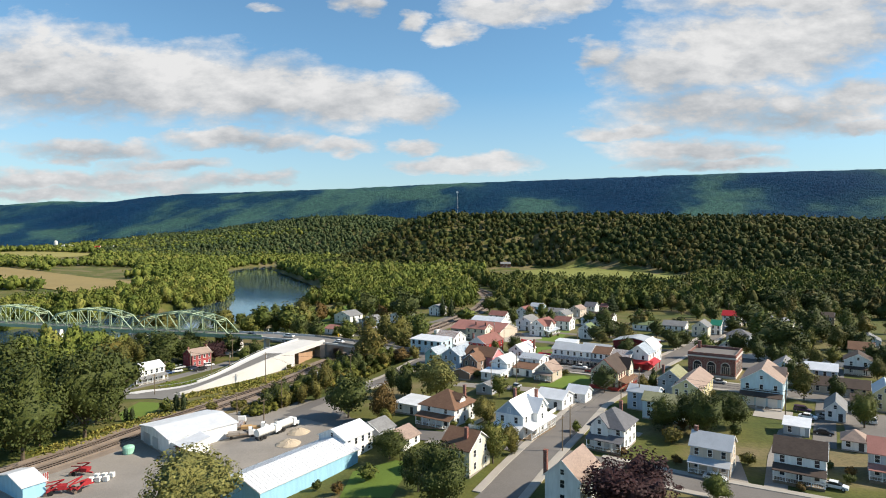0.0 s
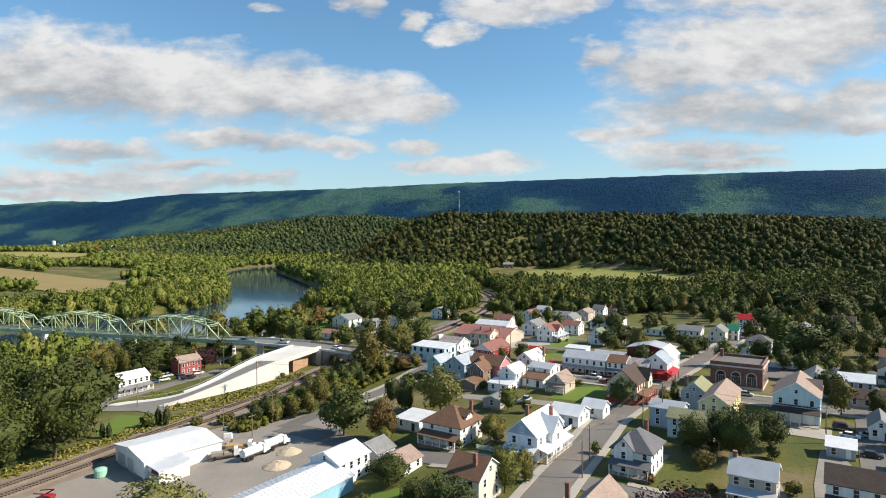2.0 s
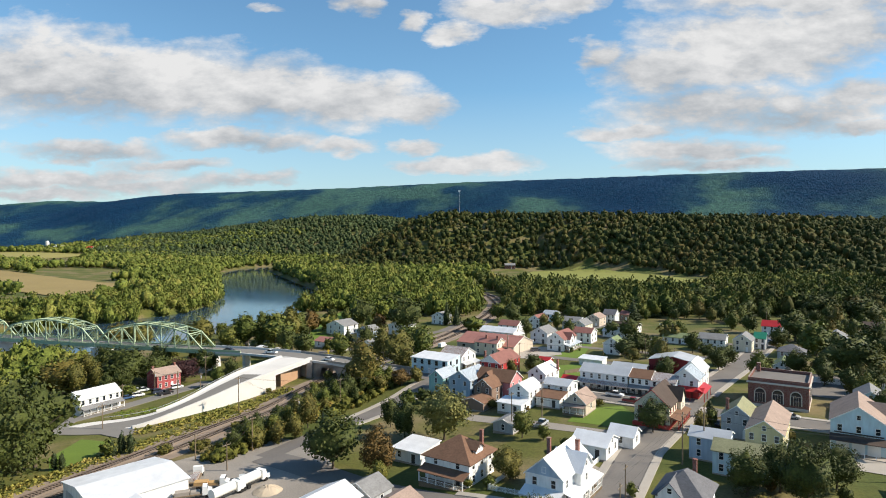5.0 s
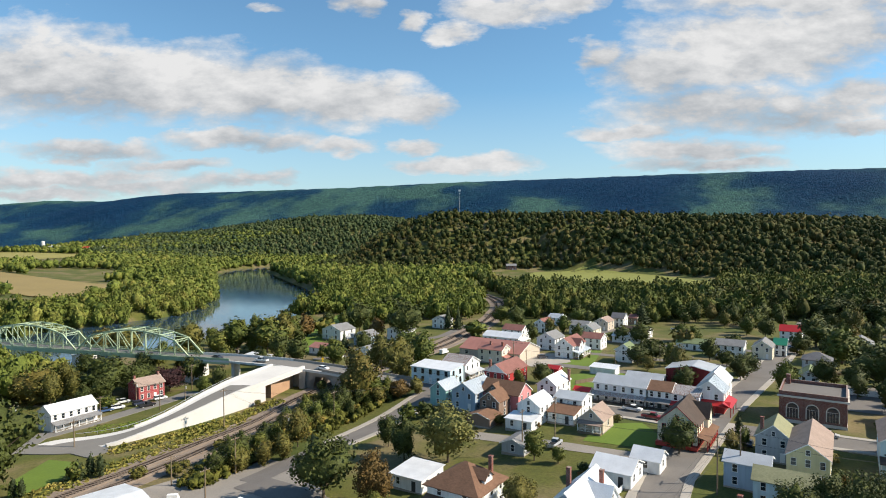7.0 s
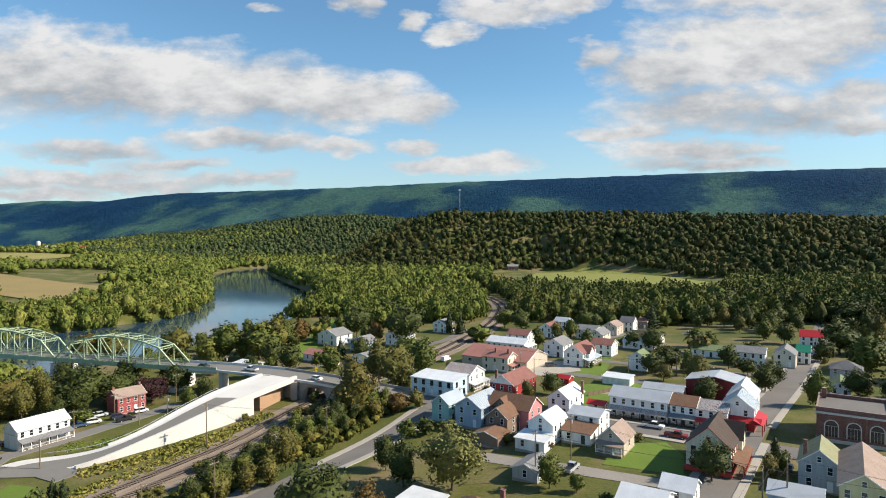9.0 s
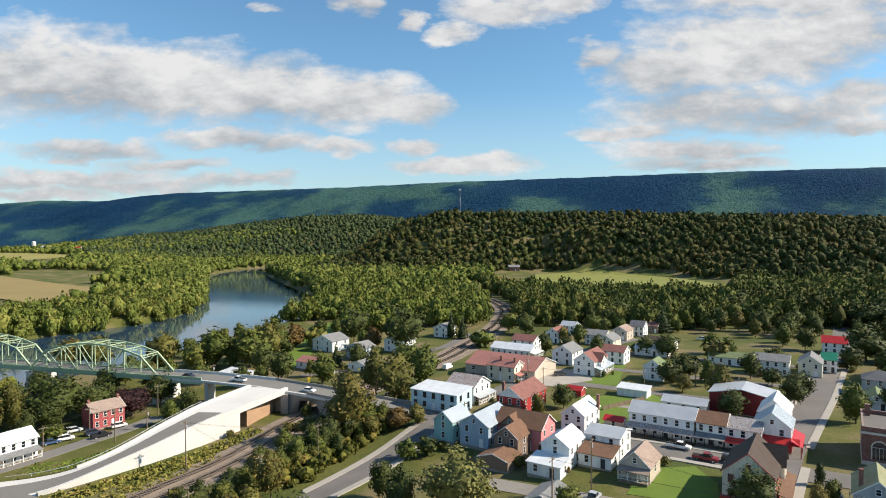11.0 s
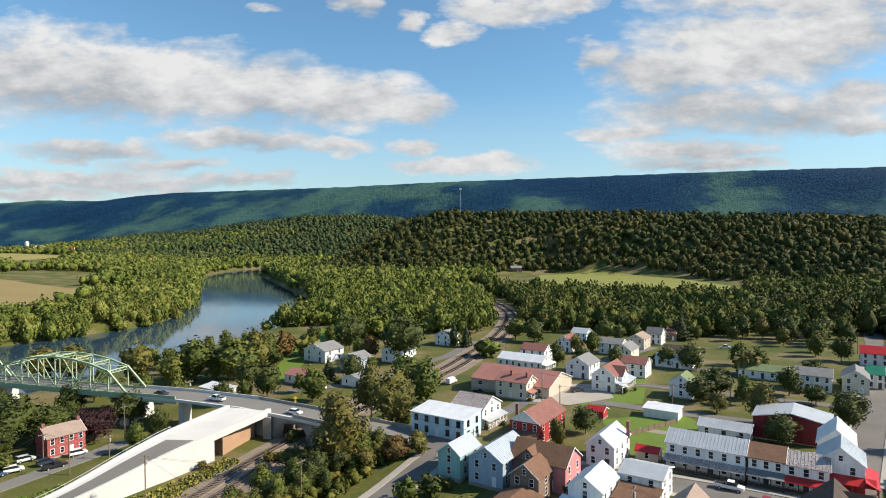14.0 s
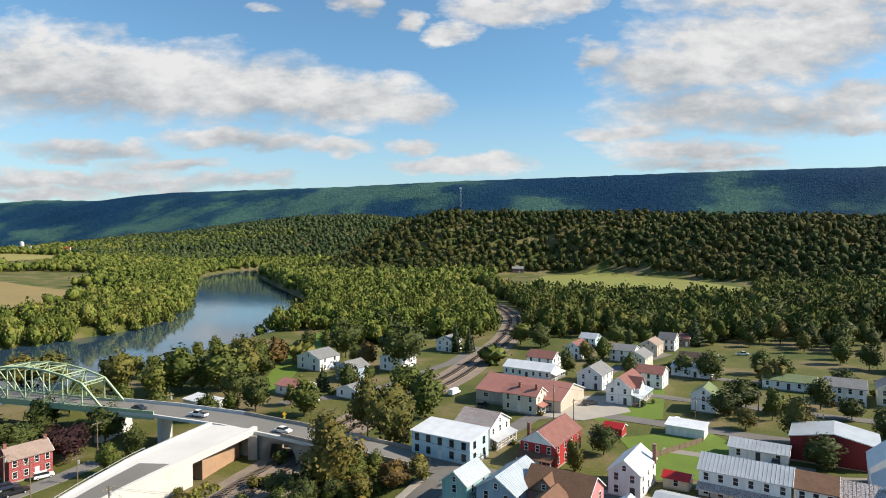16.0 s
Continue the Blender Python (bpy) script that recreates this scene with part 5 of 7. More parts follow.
def beside(line, q0, q1, step, seed, keep=None):
    rng = np.random.default_rng(seed)
    out = []
    for (ax, ay), (bx, by) in zip(line, line[1:]):
        L = math.hypot(bx - ax, by - ay)
        nx, ny = -(by - ay) / L, (bx - ax) / L
        for s in np.arange(0, L, step):
            for q in np.arange(q0, q1, step):
                f = (s + rng.uniform(-.5, .5) * step) / L
                qq = q + rng.uniform(-.5, .5) * step
                out.append((ax + (bx - ax) * f + nx * qq, ay + (by - ay) * f + ny * qq))
    return np.array(out)


wall_foot = [(-60, 256.5), (-70, 241), (-78, 229.5), (-86, 219), (-93, 212)]
woods("weeds", beside(wall_foot, .6, 6.5, .8, 21), weed_p, WEEDS, "tall yellow green weeds below the ramp wall", 21, .3, .75, .8)
woods("weeds", beside([(-104, 152), (-87, 187), (-73, 216), (-63, 238)], -1.5, 4.5, .8, 22), weed_p, WEEDS, "yellow green weeds beside the railway bed", 22, .3, .75, .7)
woods("weeds", beside([(-82, 250), (-88, 236), (-96, 228.5), (-108, 226)], -9.0, -1.0, .8, 25), weed_p, BANK_WEEDS, "leafy weeds covering the bank beside the ramp", 25, .3, .75, .5)
woods("scrub", beside([(-66, 190), (-50, 226), (-33, 262)], -10.5, -2.5, 2.0, 23), scrub_p, SCRUB, "dense scrub on the slope above the railway", 23, 1.2, 2.2, 1.0)
woods("scrub", beside([(-36, 214), (-24, 236), (-14, 254)], 1.0, 14.0, 2.3, 24), scrub_p, SCRUB, "leafy undergrowth between railway and side street", 24, 1.1, 2.2, 1.0)

# ---- railway ----
RAIL_LINE = [(-150, 40), (-128, 82), (-98, 146), (-80, 185), (-65.5, 217), (-55, 240), (-40, 278), (-22, 314), (-3, 351), (8, 384), (20.5, 421), (28, 447), (34, 478), (38, 505), (40, 530), (39.5, 560), (36, 592), (29, 622), (18, 652)]


def smooth_line(pts, n=6):
    out = []
    for i in range(len(pts) - 1):
        p0, p1, p2, p3 = (Vector(pts[max(0, min(len(pts) - 1, k))]) for k in (i - 1, i, i + 1, i + 2))
        for k in range(n):
            t = k / n
            out.append(tuple(0.5 * (2 * p1 + (p2 - p0) * t + (2 * p0 - 5 * p1 + 4 * p2 - p3) * t * t + (3 * p1 - p0 - 3 * p2 + p3) * t ** 3)))
    out.append(tuple(pts[-1]))
    return out


def offset_line(line, q):
    out = []
    for i, p in enumerate(line):
        a, b = line[max(0, i - 1)], line[min(len(line) - 1, i + 1)]
        d = Vector((b[0] - a[0], b[1] - a[1])).normalized()
        out.append((p[0] - d.y * q, p[1] + d.x * q))
    return out


rail_line = smooth_line([Vector(p) for p in RAIL_LINE])
ribbon("railway_bed", rail_line, 15.0, BALLAST, 0.10, "brown stone ballast bed of the railway", "railway", thick=0.3)
for q in (-2.6, 2.6):
    line = offset_line(rail_line, q)
    tr = thing("railway_track", "double-line railway track of rusty rails on dark sleepers", "railway track", 0, 0, 0, group="railway tracks")
    ribbon("track_ballast", line, 3.4, BALLAST, 0.34, "", "", thick=0.25).parent = tr
    for side in (-.72, .72):
        rl = offset_line(line, side)
        bm = bmesh.new()
        for a, b in zip(rl, rl[1:]):
            beam(bm, (a[0], a[1], gz(*a) + .56), (b[0], b[1], gz(*b) + .56), .09, .17)
        part("rail", bm, STEEL, tr)
    bm = bmesh.new()
    acc = 0.0
    for a, b in zip(line, line[1:]):
        d = Vector((b[0] - a[0], b[1] - a[1], 0))
        L = d.length
        d.normalize()
        n = Vector((-d.y, d.x, 0))
        while acc < L:
            c = Vector((a[0], a[1], 0)) + d * acc
            if c.y > 110:
                z = gz(c.x, c.y) + .40
                beam(bm, (c.x - n.x * 1.25, c.y - n.y * 1.25, z), (c.x + n.x * 1.25, c.y + n.y * 1.25, z), .24, .16)
            acc += .75
        acc -= L
    tagged(part("sleeper_bed", bm, SLEEPER, tr), kind="stuff")
for o in list(bpy.data.objects):
    if o.name.startswith("track_ballast"):
        for k in ("kind", "category"):
            if k in o:
                del o[k]

# ---- truss bridge ----
DECK = 2.2
SPAN_DIR = Vector((-0.958, 0.287, 0)).normalized()
SPAN, BRW = 58.0, 8.0
for s in range(4):
    start = Vector((-104.0, 292.4, 0)) + SPAN_DIR * (SPAN * s + s * .6)
    ang = math.degrees(math.atan2(SPAN_DIR.y, SPAN_DIR.x))
    br = thing("truss_span", "pale green painted steel through-truss span over the river", "bridge span", start.x, start.y, DECK, ang, group="truss spans")
    # local x along the span, local -y towards the far side
    n = 8
    px = [SPAN * k / n for k in range(n + 1)]
    pz = [0, 6.8, 8.7, 9.8, 10.2, 9.8, 8.7, 6.8, 0]
    for side, y in (("near", 0.0), ("far", -BRW)):
        for k in range(1, n - 1):
            bm = bmesh.new()
            beam(bm, (px[k], y, pz[k]), (px[k + 1], y, pz[k + 1]), .5, .5)
            part("top_chord", bm, GREENSTEEL, br)
        bm = bmesh.new()
        beam(bm, (px[0], y, .2), (px[n], y, .2), .45, .5)
        part("bottom_chord", bm, GREENSTEEL, br)
        for a, b in ((0, 1), (n, n - 1)):
            bm = bmesh.new()
            beam(bm, (px[a], y, .2), (px[b], y, pz[b]), .55, .55)
            part("end_post", bm, GREENSTEEL, br)
        for k in range(1, n):
            bm = bmesh.new()
            beam(bm, (px[k], y, .2), (px[k], y, pz[k]), .32, .3)
            part("vertical", bm, GREENSTEEL, br)
        for k in range(1, n - 1):
            bm = bmesh.new()
            a, b = ((k, k + 1) if k < n / 2 else (k + 1, k))
            beam(bm, (px[a], y, pz[a]), (px[b], y, .2), .26, .26)
            part("diagonal", bm, GREENSTEEL, br)
        bm = bmesh.new()
        beam(bm, (0, y + (.35 if y == 0 else -.35), 1.15), (SPAN, y + (.35 if y == 0 else -.35), 1.15), .1, .12)
        beam(bm, (0, y + (.35 if y == 0 else -.35), .7), (SPAN, y + (.35 if y == 0 else -.35), .7), .08, .1)
        for k in range(30):
            box(bm, k * SPAN / 30, k * SPAN / 30 + .08, y + (.31 if y == 0 else -.39), y + (.39 if y == 0 else -.31), 0, 1.15)
        part("railing", bm, GREENSTEEL, br)
    for k in range(1, n):
        bm = bmesh.new()
        beam(bm, (px[k], 0, pz[k]), (px[k], -BRW, pz[k]), .25, .3)
        beam(bm, (px[k], 0, pz[k] - .9), (px[k], -BRW, pz[k] - .9), .16, .18)
        for j in range(6):
            beam(bm, (px[k], -BRW * j / 6, pz[k] - (.9 if j % 2 else 0)), (px[k], -BRW * (j + 1) / 6, pz[k] - (0 if j % 2 else .9)), .1, .1)
        part("sway_brace", bm, GREENSTEEL, br)
    for k in range(1, n - 1):
        bm = bmesh.new()
        beam(bm, (px[k], 0, pz[k]), (px[k + 1], -BRW, pz[k + 1]), .16, .16)
        beam(bm, (px[k], -BRW, pz[k]), (px[k + 1], 0, pz[k + 1]), .16, .16)
        part("lateral_brace", bm, GREENSTEEL, br)
    part("deck", boxes((0, SPAN, -BRW + .3, -.3, -.3, 0)), ASPHALT2, br)
    bm = bmesh.new()
    box(bm, 0, SPAN, -.25, .25, -1.3, -.05)
    box(bm, 0, SPAN, -BRW - .25, -BRW + .25, -1.3, -.05)
    for k in range(n + 1):
        box(bm, max(0, px[k] - .2), px[k] + .2, -BRW + .26, -.26, -1.2, -.32)
    part("girder", bm, GREENSTEEL, br)
    pier = thing("bridge_pier", "pale concrete bridge pier standing in the river", "bridge pier", start.x - SPAN_DIR.x * .3, start.y - SPAN_DIR.y * .3, 0, ang, group="bridge piers")
    bm = bmesh.new()
    top = [bm.verts.new(p) for p in ((-.9, 1.4, DECK - 1.9), (.9, 1.4, DECK - 1.9), (.9, -BRW - 1.4, DECK - 1.9), (-.9, -BRW - 1.4, DECK - 1.9))]
    low = [bm.verts.new(p) for p in ((-1.5, 2.4, -14), (1.5, 2.4, -14), (1.5, -BRW - 2.4, -14), (-1.5, -BRW - 2.4, -14))]
    bm.faces.new(top)
    bm.faces.new(low[::-1])
    for k in range(4):
        bm.faces.new((low[k], low[(k + 1) % 4], top[(k + 1) % 4], top[k]))
    part("shaft", fix(bm), CONCRETE, pier)
    part("cap", boxes((-1.2, 1.2, -BRW - 1.7, 1.7, DECK - 1.9, DECK - 1.3)), CONCRETE, pier)

# the bridge road from the truss into the town
ROAD = [(-103.0, 296.1, 2.2), (-84, 289.3, 2.6), (-62, 280.2, 2.7), (-44, 272.0, 2.1), (-28, 264.8, 1.1), (-12, 258.5, -.1)]


def road_solid(pts, width, depth, drop_to=None):
    bm = bmesh.new()
    prev = None
    for i, p in enumerate(pts):
        a, b = Vector(pts[max(0, i - 1)]), Vector(pts[min(len(pts) - 1, i + 1)])
        d = (b - a).normalized()
        n = Vector((-d.y, d.x, 0)).normalized() * width / 2
        z0 = p[2] - depth if drop_to is None else drop_to
        row = [bm.verts.new((p[0] + n.x, p[1] + n.y, p[2])), bm.verts.new((p[0] - n.x, p[1] - n.y, p[2])), bm.verts.new((p[0] - n.x, p[1] - n.y, z0)), bm.verts.new((p[0] + n.x, p[1] + n.y, z0))]
        if prev:
            for k in range(4):
                bm.faces.new((prev[k], prev[(k + 1) % 4], row[(k + 1) % 4], row[k]))
        else:
            bm.faces.new(row)
        prev = row
    bm.faces.new(prev[::-1])
    return fix(bm)


def side_wall(pts, q, w, z0, z1):
    """A parapet or kerb beside a road line."""
    bm = bmesh.new()
    for a, b in zip(pts, pts[1:]):
        d = (Vector(b) - Vector(a)).normalized()
        n = Vector((-d.y, d.x, 0)).normalized() * q
        beam(bm, (a[0] + n.x, a[1] + n.y, a[2] + (z0 + z1) / 2), (b[0] + n.x, b[1] + n.y, b[2] + (z0 + z1) / 2), w, z1 - z0)
    return bm


via = thing("bridge_approach", "concrete bridge approach road with arch over the railway", "bridge", 0, 0, 0)
part("deck", road_solid(ROAD[:5], 9.4, .8), CONCRETE, via)
part("road_surface", road_solid([(x, y, z + .04) for x, y, z in ROAD], 8.0, .03), ASPHALT2, via)
part("girder", side_wall(ROAD[:2], -4.5, .4, -1.5, -.75), GREENSTEEL, via)
part("girder", side_wall(ROAD[:2], 4.5, .4, -1.5, -.75), GREENSTEEL, via)
part("parapet", side_wall(ROAD[:3], 4.5, .3, 0, .9), CONCRETE, via)
part("parapet", side_wall(ROAD[2:], 4.5, .3, 0, .9), OLDCONC, via)
part("parapet", side_wall(ROAD[3:], -4.5, .3, 0, .9), OLDCONC, via)
part("parapet", side_wall(ROAD[:2], -4.5, .3, 0, .9), GREENSTEEL, via)
a, b = Vector((-57.5, 278.2, 0)), Vector((-13, 259.0, 0))
d = (b - a).normalized()
n = Vector((-d.y, d.x, 0))
L = (b - a).length
arch = [(14.0 + 5.0 * math.cos(math.pi * k / 14), -.6 + 0 * k + 5.0 * math.sin(math.pi * k / 14) * .85 - 3.0) for k in range(15)]
outline = [(0, -12), (0, 1.6), (12, 1.5), (24, .6), (L, -1.0), (L, -12), (19.0, -12)] + arch + [(9.0, -12)]
bm = bmesh.new()
pts3 = [a + d * s + n * -4.4 + Vector((0, 0, z)) for s, z in outline]
fr = [bm.verts.new(p) for p in pts3]
bk = [bm.verts.new(p + n * 8.8) for p in pts3]
bm.faces.new(fr)
bm.faces.new(bk[::-1])
for k in range(len(fr)):
    bm.faces.new((fr[k], bk[k], bk[(k + 1) % len(fr)], fr[(k + 1) % len(fr)]))
bmesh.ops.triangulate(bm, faces=[f for f in bm.faces if len(f.verts) > 4])
part("arch_wall", fix(bm), OLDCONC, via)
part("column", boxes((-104.4, -102.4, 293.0, 300.0, -14, .9)), CONCRETE, via)
part("column", boxes((-85, -83.8, 286, 292.5, -14, 1.7)), CONCRETE, via)

# ---- the curved concrete ramp ----
RR = [(-53.0, 272.0, 2.6), (-60.8, 258.2, 1.4), (-67, 249.1, .2), (-71.8, 242.5, -1.0), (-77.4, 233.7, -2.6), (-82.8, 226.5, -4.0), (-87.9, 220.2, -5.4), (-92.5, 215.8, -6.4), (-99, 212.0, -6.9), (-108, 208.5, -7.0)]
RL = [(-66.5, 276.0, 2.7), (-75.2, 259.2, 1.3), (-79.0, 251.0, .1), (-82.0, 244.6, -1.1), (-85.2, 237.6, -2.6), (-89.0, 231.0, -4.0), (-94.5, 226.6, -5.4), (-102, 224.5, -6.4), (-112.5, 221.6, -6.9), (-117, 215.0, -7.0)]
RR, RL = [tuple(Vector(p)) for p in smooth_line([Vector(p) for p in RR], 4)], [tuple(Vector(p)) for p in smooth_line([Vector(p) for p in RL], 4)]
rampway = thing("access_ramp", "curved pale concrete access ramp climbing to the bridge", "ramp", 0, 0, 0)


def strip_solid(left, right, low):
    bm = bmesh.new()
    prev = None
    for l, r in zip(left, right):
        zl, zr = low(l), low(r)
        row = [bm.verts.new(l), bm.verts.new(r), bm.verts.new((r[0], r[1], zr)), bm.verts.new((l[0], l[1], zl))]
        if prev:
            for k in range(4):
                bm.faces.new((prev[k], prev[(k + 1) % 4], row[(k + 1) % 4], row[k]))
        else:
            bm.faces.new(row)
        prev = row
    bm.faces.new(prev[::-1])
    return fix(bm)


def mixp(l, r, f, up):
    return tuple(Vector(l) * (1 - f) + Vector(r) * f + Vector((0, 0, up)))


part("slab", strip_solid(RL[:6], RR[:6], lambda p: p[2] - 1.1), CONCRETE, rampway)
part("retaining_wall", strip_solid(RL[5:], RR[5:], lambda p: min(p[2] - .2, gz(p[0], p[1]) - 1.0)), CONCRETE, rampway)
part("ramp_surface", strip_solid([mixp(l, r, .26, .05) for l, r in zip(RL[6:], RR[6:])], [mixp(l, r, .80, .05) for l, r in zip(RL[6:], RR[6:])], lambda p: p[2] - .03), ASPHALT2, rampway)
part("parapet", strip_solid([mixp(l, r, .93, .75) for l, r in zip(RL[:30], RR[:30])], [mixp(l, r, 1.01, .75) for l, r in zip(RL[:30], RR[:30])], lambda p: p[2] - 1.0), CONCRETE, rampway)
part("parapet", strip_solid([mixp(l, r, -.01, .6) for l, r in zip(RL[:24], RR[:24])], [mixp(l, r, .05, .6) for l, r in zip(RL[:24], RR[:24])], lambda p: p[2] - .8), CONCRETE, rampway)
for p in RL[4:30:2]:
    bm = bmesh.new()
    rod(bm, (p[0], p[1], p[2] + .5), (p[0], p[1], p[2] + 1.2), .05)
    part("rail_post", bm, R_GREY, rampway)
bm = bmesh.new()
for p, q in zip(RL[4:30], RL[5:31]):
    beam(bm, (p[0], p[1], p[2] + 1.15), (q[0], q[1], q[2] + 1.15), .08, .1)
part("guard_rail", bm, R_GREY, rampway)
part("abutment", strip_solid([(-72.5, 263.5, 0.1), (-64, 276, 1.4)], [(-61.5, 258.5, 0.1), (-57.5, 272, 1.4)], lambda p: -9.0), two_scale("brown_stained_abutment", (0.38, 0.24, 0.15), .25), rampway)
part("bearing_block", boxes((-54.6, -52.4, 269.8, 272.6, -9, 1.5)), OLDCONC, rampway)
# lower lanes at the foot of the ramp
flat = lambda x, y: -7.15
ribbon("road", [(-92, 209), (-100, 213.5), (-109, 213.5), (-118, 214), (-124, 206), (-140, 196)], 7.0, ASPHALT2, .22, "pale asphalt lane at the foot of the ramp", "lane", thick=.3)
ribbon("road", [(-118, 214), (-119, 224), (-112, 236), (-105.5, 251), (-100, 264), (-96, 276)], 6.0, ASPHALT2, .2, "pale asphalt lane in front of the brick house", "lane", thick=.3)
# grassy bank between ramp and lane
bm = bmesh.new()
prev = None
for l, r in list(zip(RL, RR))[6:30]:
    o = (Vector(l) - Vector(r)).normalized()
    top = bm.verts.new((l[0] + o.x * .1, l[1] + o.y * .1, l[2] - .25))
    k = 2.0 + 1.3 * max(0, l[2] + 7)
    mid = bm.verts.new((l[0] + o.x * k * .5, l[1] + o.y * k * .5, (l[2] + gz(l[0] + o.x * k, l[1] + o.y * k)) / 2 + .4))
    low = bm.verts.new((l[0] + o.x * k, l[1] + o.y * k, gz(l[0] + o.x * k, l[1] + o.y * k) - .4))
    if prev:
        bm.faces.new((prev[0], prev[1], mid, top))
        bm.faces.new((prev[1], prev[2], low, mid))
    prev = (top, mid, low)
gb = part("grass_bank", fix(bm), GROUND, None)
tagged(gb, "weedy green bank below the ramp", "bank", kind="structure")

# ---- vehicles and poles ----
PAINT = {}
TYRE = two_scale("tyre_rubber", (0.02, 0.02, 0.02), .2, 3, 20, .85)


def paint(c):
    if c not in PAINT:
        m = Mat("car_paint", .3, .0, .5)
        m.color(m.ramp(m.noise(1.5, 3), [(0.3, shade3(c, .9)), (0.7, c)]))
        PAINT[c] = m.m
    return PAINT[c]


PROFILES = {  # side outlines: length, height pairs along the car, and the glass band
    "sedan": ([(-2.25, .3), (2.25, .3), (2.25, .75), (1.25, .92), (-1.55, .95), (-2.25, .85)], [(-1.6, .94), (1.2, .92), (.45, 1.42), (-.95, 1.42)]),
    "suv": ([(-2.2, .35), (2.2, .35), (2.2, .9), (1.25, 1.05), (-2.15, 1.08)], [(-2.1, 1.07), (1.25, 1.04), (.6, 1.7), (-1.95, 1.7)]),
    "pickup": ([(-2.75, .45), (2.75, .45), (2.75, 1.0), (1.5, 1.12), (-2.75, 1.12)], [(-.5, 1.11), (1.5, 1.11), (.9, 1.8), (-.3, 1.8)]),
    "van": ([(-2.6, .4), (2.6, .4), (2.6, 1.1), (2.0, 1.3), (1.5, 2.2), (-2.6, 2.25)], [(1.35, 1.35), (2.02, 1.3), (1.52, 2.1), (1.35, 2.1)]),
}


def car(kind, x, y, rz, c, label, z=None):
    ob = thing("car" if kind in ("sedan", "suv") else kind, label, "truck" if kind == "pickup" else "van" if kind == "van" else "car", x, y, (gz(x, y) + .14) if z is None else z, rz, group="parked vehicles")
    low, top = PROFILES[kind]
    bm = bmesh.new()
    prism(bm, [(px, -.88, pz) for px, pz in low], (0, 1.76, 0))
    bmesh.ops.bevel(bm, geom=bm.edges[:], offset=.06, segments=1, affect="EDGES")
    part("body", fix(bm), paint(c), ob)
    bm = bmesh.new()
    prism(bm, [(px, -.78 if kind != "van" else -.9, pz) for px, pz in top], (0, 1.56 if kind != "van" else 1.8, 0))
    part("glazed_cabin", fix(bm), GLASS, ob)
    if kind != "van":
        z1 = max(p[1] for p in top)
        xs_ = [p[0] for p in top if p[1] == z1]
        part("roof", boxes((min(xs_) - .05, max(xs_) + .05, -.72, .72, z1 - .02, z1 + .05)), paint(c), ob)
    if kind == "pickup":
        part("bed", boxes((-2.65, -.6, -.75, .75, 1.06, 1.14)), TYRE, ob)
    wx = low[1][0] * .62
    for sx_ in (-wx, wx):
        for sy_ in (-.82, .82):
            bm = bmesh.new()
            rod(bm, (sx_, sy_ - .11, .33), (sx_, sy_ + .11, .33), .33, n=10)
            w = part("wheel", bm, TYRE, ob)
            bm = bmesh.new()
            s = 1 if sy_ > 0 else -1
            rod(bm, (sx_, sy_ + s * .1, .33), (sx_, sy_ + s * .125, .33), .2, n=8)
            part("rim", bm, R_GREY, w)
    return ob


POLES = []


def pole(x, y, h):
    ob = thing("utility_pole", "weathered wooden utility pole with a crossarm", "utility pole", x, y, gz(x, y), 57, group="utility poles")
    bm = bmesh.new()
    rod(bm, (0, 0, -1), (0, 0, h), .17, .11, 8)
    part("shaft", bm, WOOD, ob)
    part("crossarm", boxes((-1.2, 1.2, -.06, .06, h - .75, h - .6)), WOOD, ob)
    for k in (-1.05, -.4, .4, 1.05):
        bm = bmesh.new()
        rod(bm, (k, 0, h - .6), (k, 0, h - .42), .05, .04, 6)
        part("insulator", bm, STONE, ob)
    if len(POLES) % 3 == 0:
        bm = bmesh.new()
        rod(bm, (.32, 0, h - 2.1), (.32, 0, h - 1.2), .22, .22, 10)
        part("transformer", bm, R_GREY, ob)
    POLES.append((x, y, gz(x, y) + h - .42))
    return ob


house("house", "long white house with a dark brown roof", 97.0, 365.5, 14.0, 8.5, 3.6, "x", 2.2, WHITE, S_DARK, win=(3, 2), storeys=1, category="house")
house("house", "low white house with a pale metal roof", 88.3, 349.6, 13.6, 8.5, 3.4, "x", 1.4, WHITE, R_WHITE, win=(4, 1), storeys=1, category="house")
house("house", "white house with a red brown roof", 67.4, 333.4, 9.3, 8.5, 5.2, "x", 2.0, WHITE, S_RED, win=(3, 2), storeys=2, category="house")
house("house", "cream house with a grey gable roof", 73.0, 364.6, 7.4, 11.5, 5.2, "y", 2.4, CREAM, S_GREY, win=(2, 2), storeys=2, category="house")
house("house", "tan house with an orange brown roof", 87.9, 394.6, 7.6, 11.5, 5.0, "y", 2.2, TAN, S_TAN, win=(2, 2), storeys=2, category="house")
house("house", "white house with a dark grey roof at the wood edge", 99.4, 405.3, 7.3, 8.5, 5.4, "x", 2.6, WHITE, S_SLATE, win=(3, 2), storeys=2, category="house")
house("house", "small red brown house at the wood edge", 111.5, 415.6, 5.2, 8.5, 4.0, "x", 1.8, BROWNWALL, S_RED, win=(2, 1), storeys=1, category="house")
house("house", "white gabled house with grey roof", 47.1, 331.8, 8.8, 11.5, 5.4, "y", 2.6, WHITE, S_GREY, win=(2, 3), storeys=2, category="house")
house("house", "white gabled house with a red brown roof", 53.0, 388.8, 7.1, 11.5, 5.2, "y", 2.4, WHITE, S_RED, win=(2, 2), storeys=2, category="house")
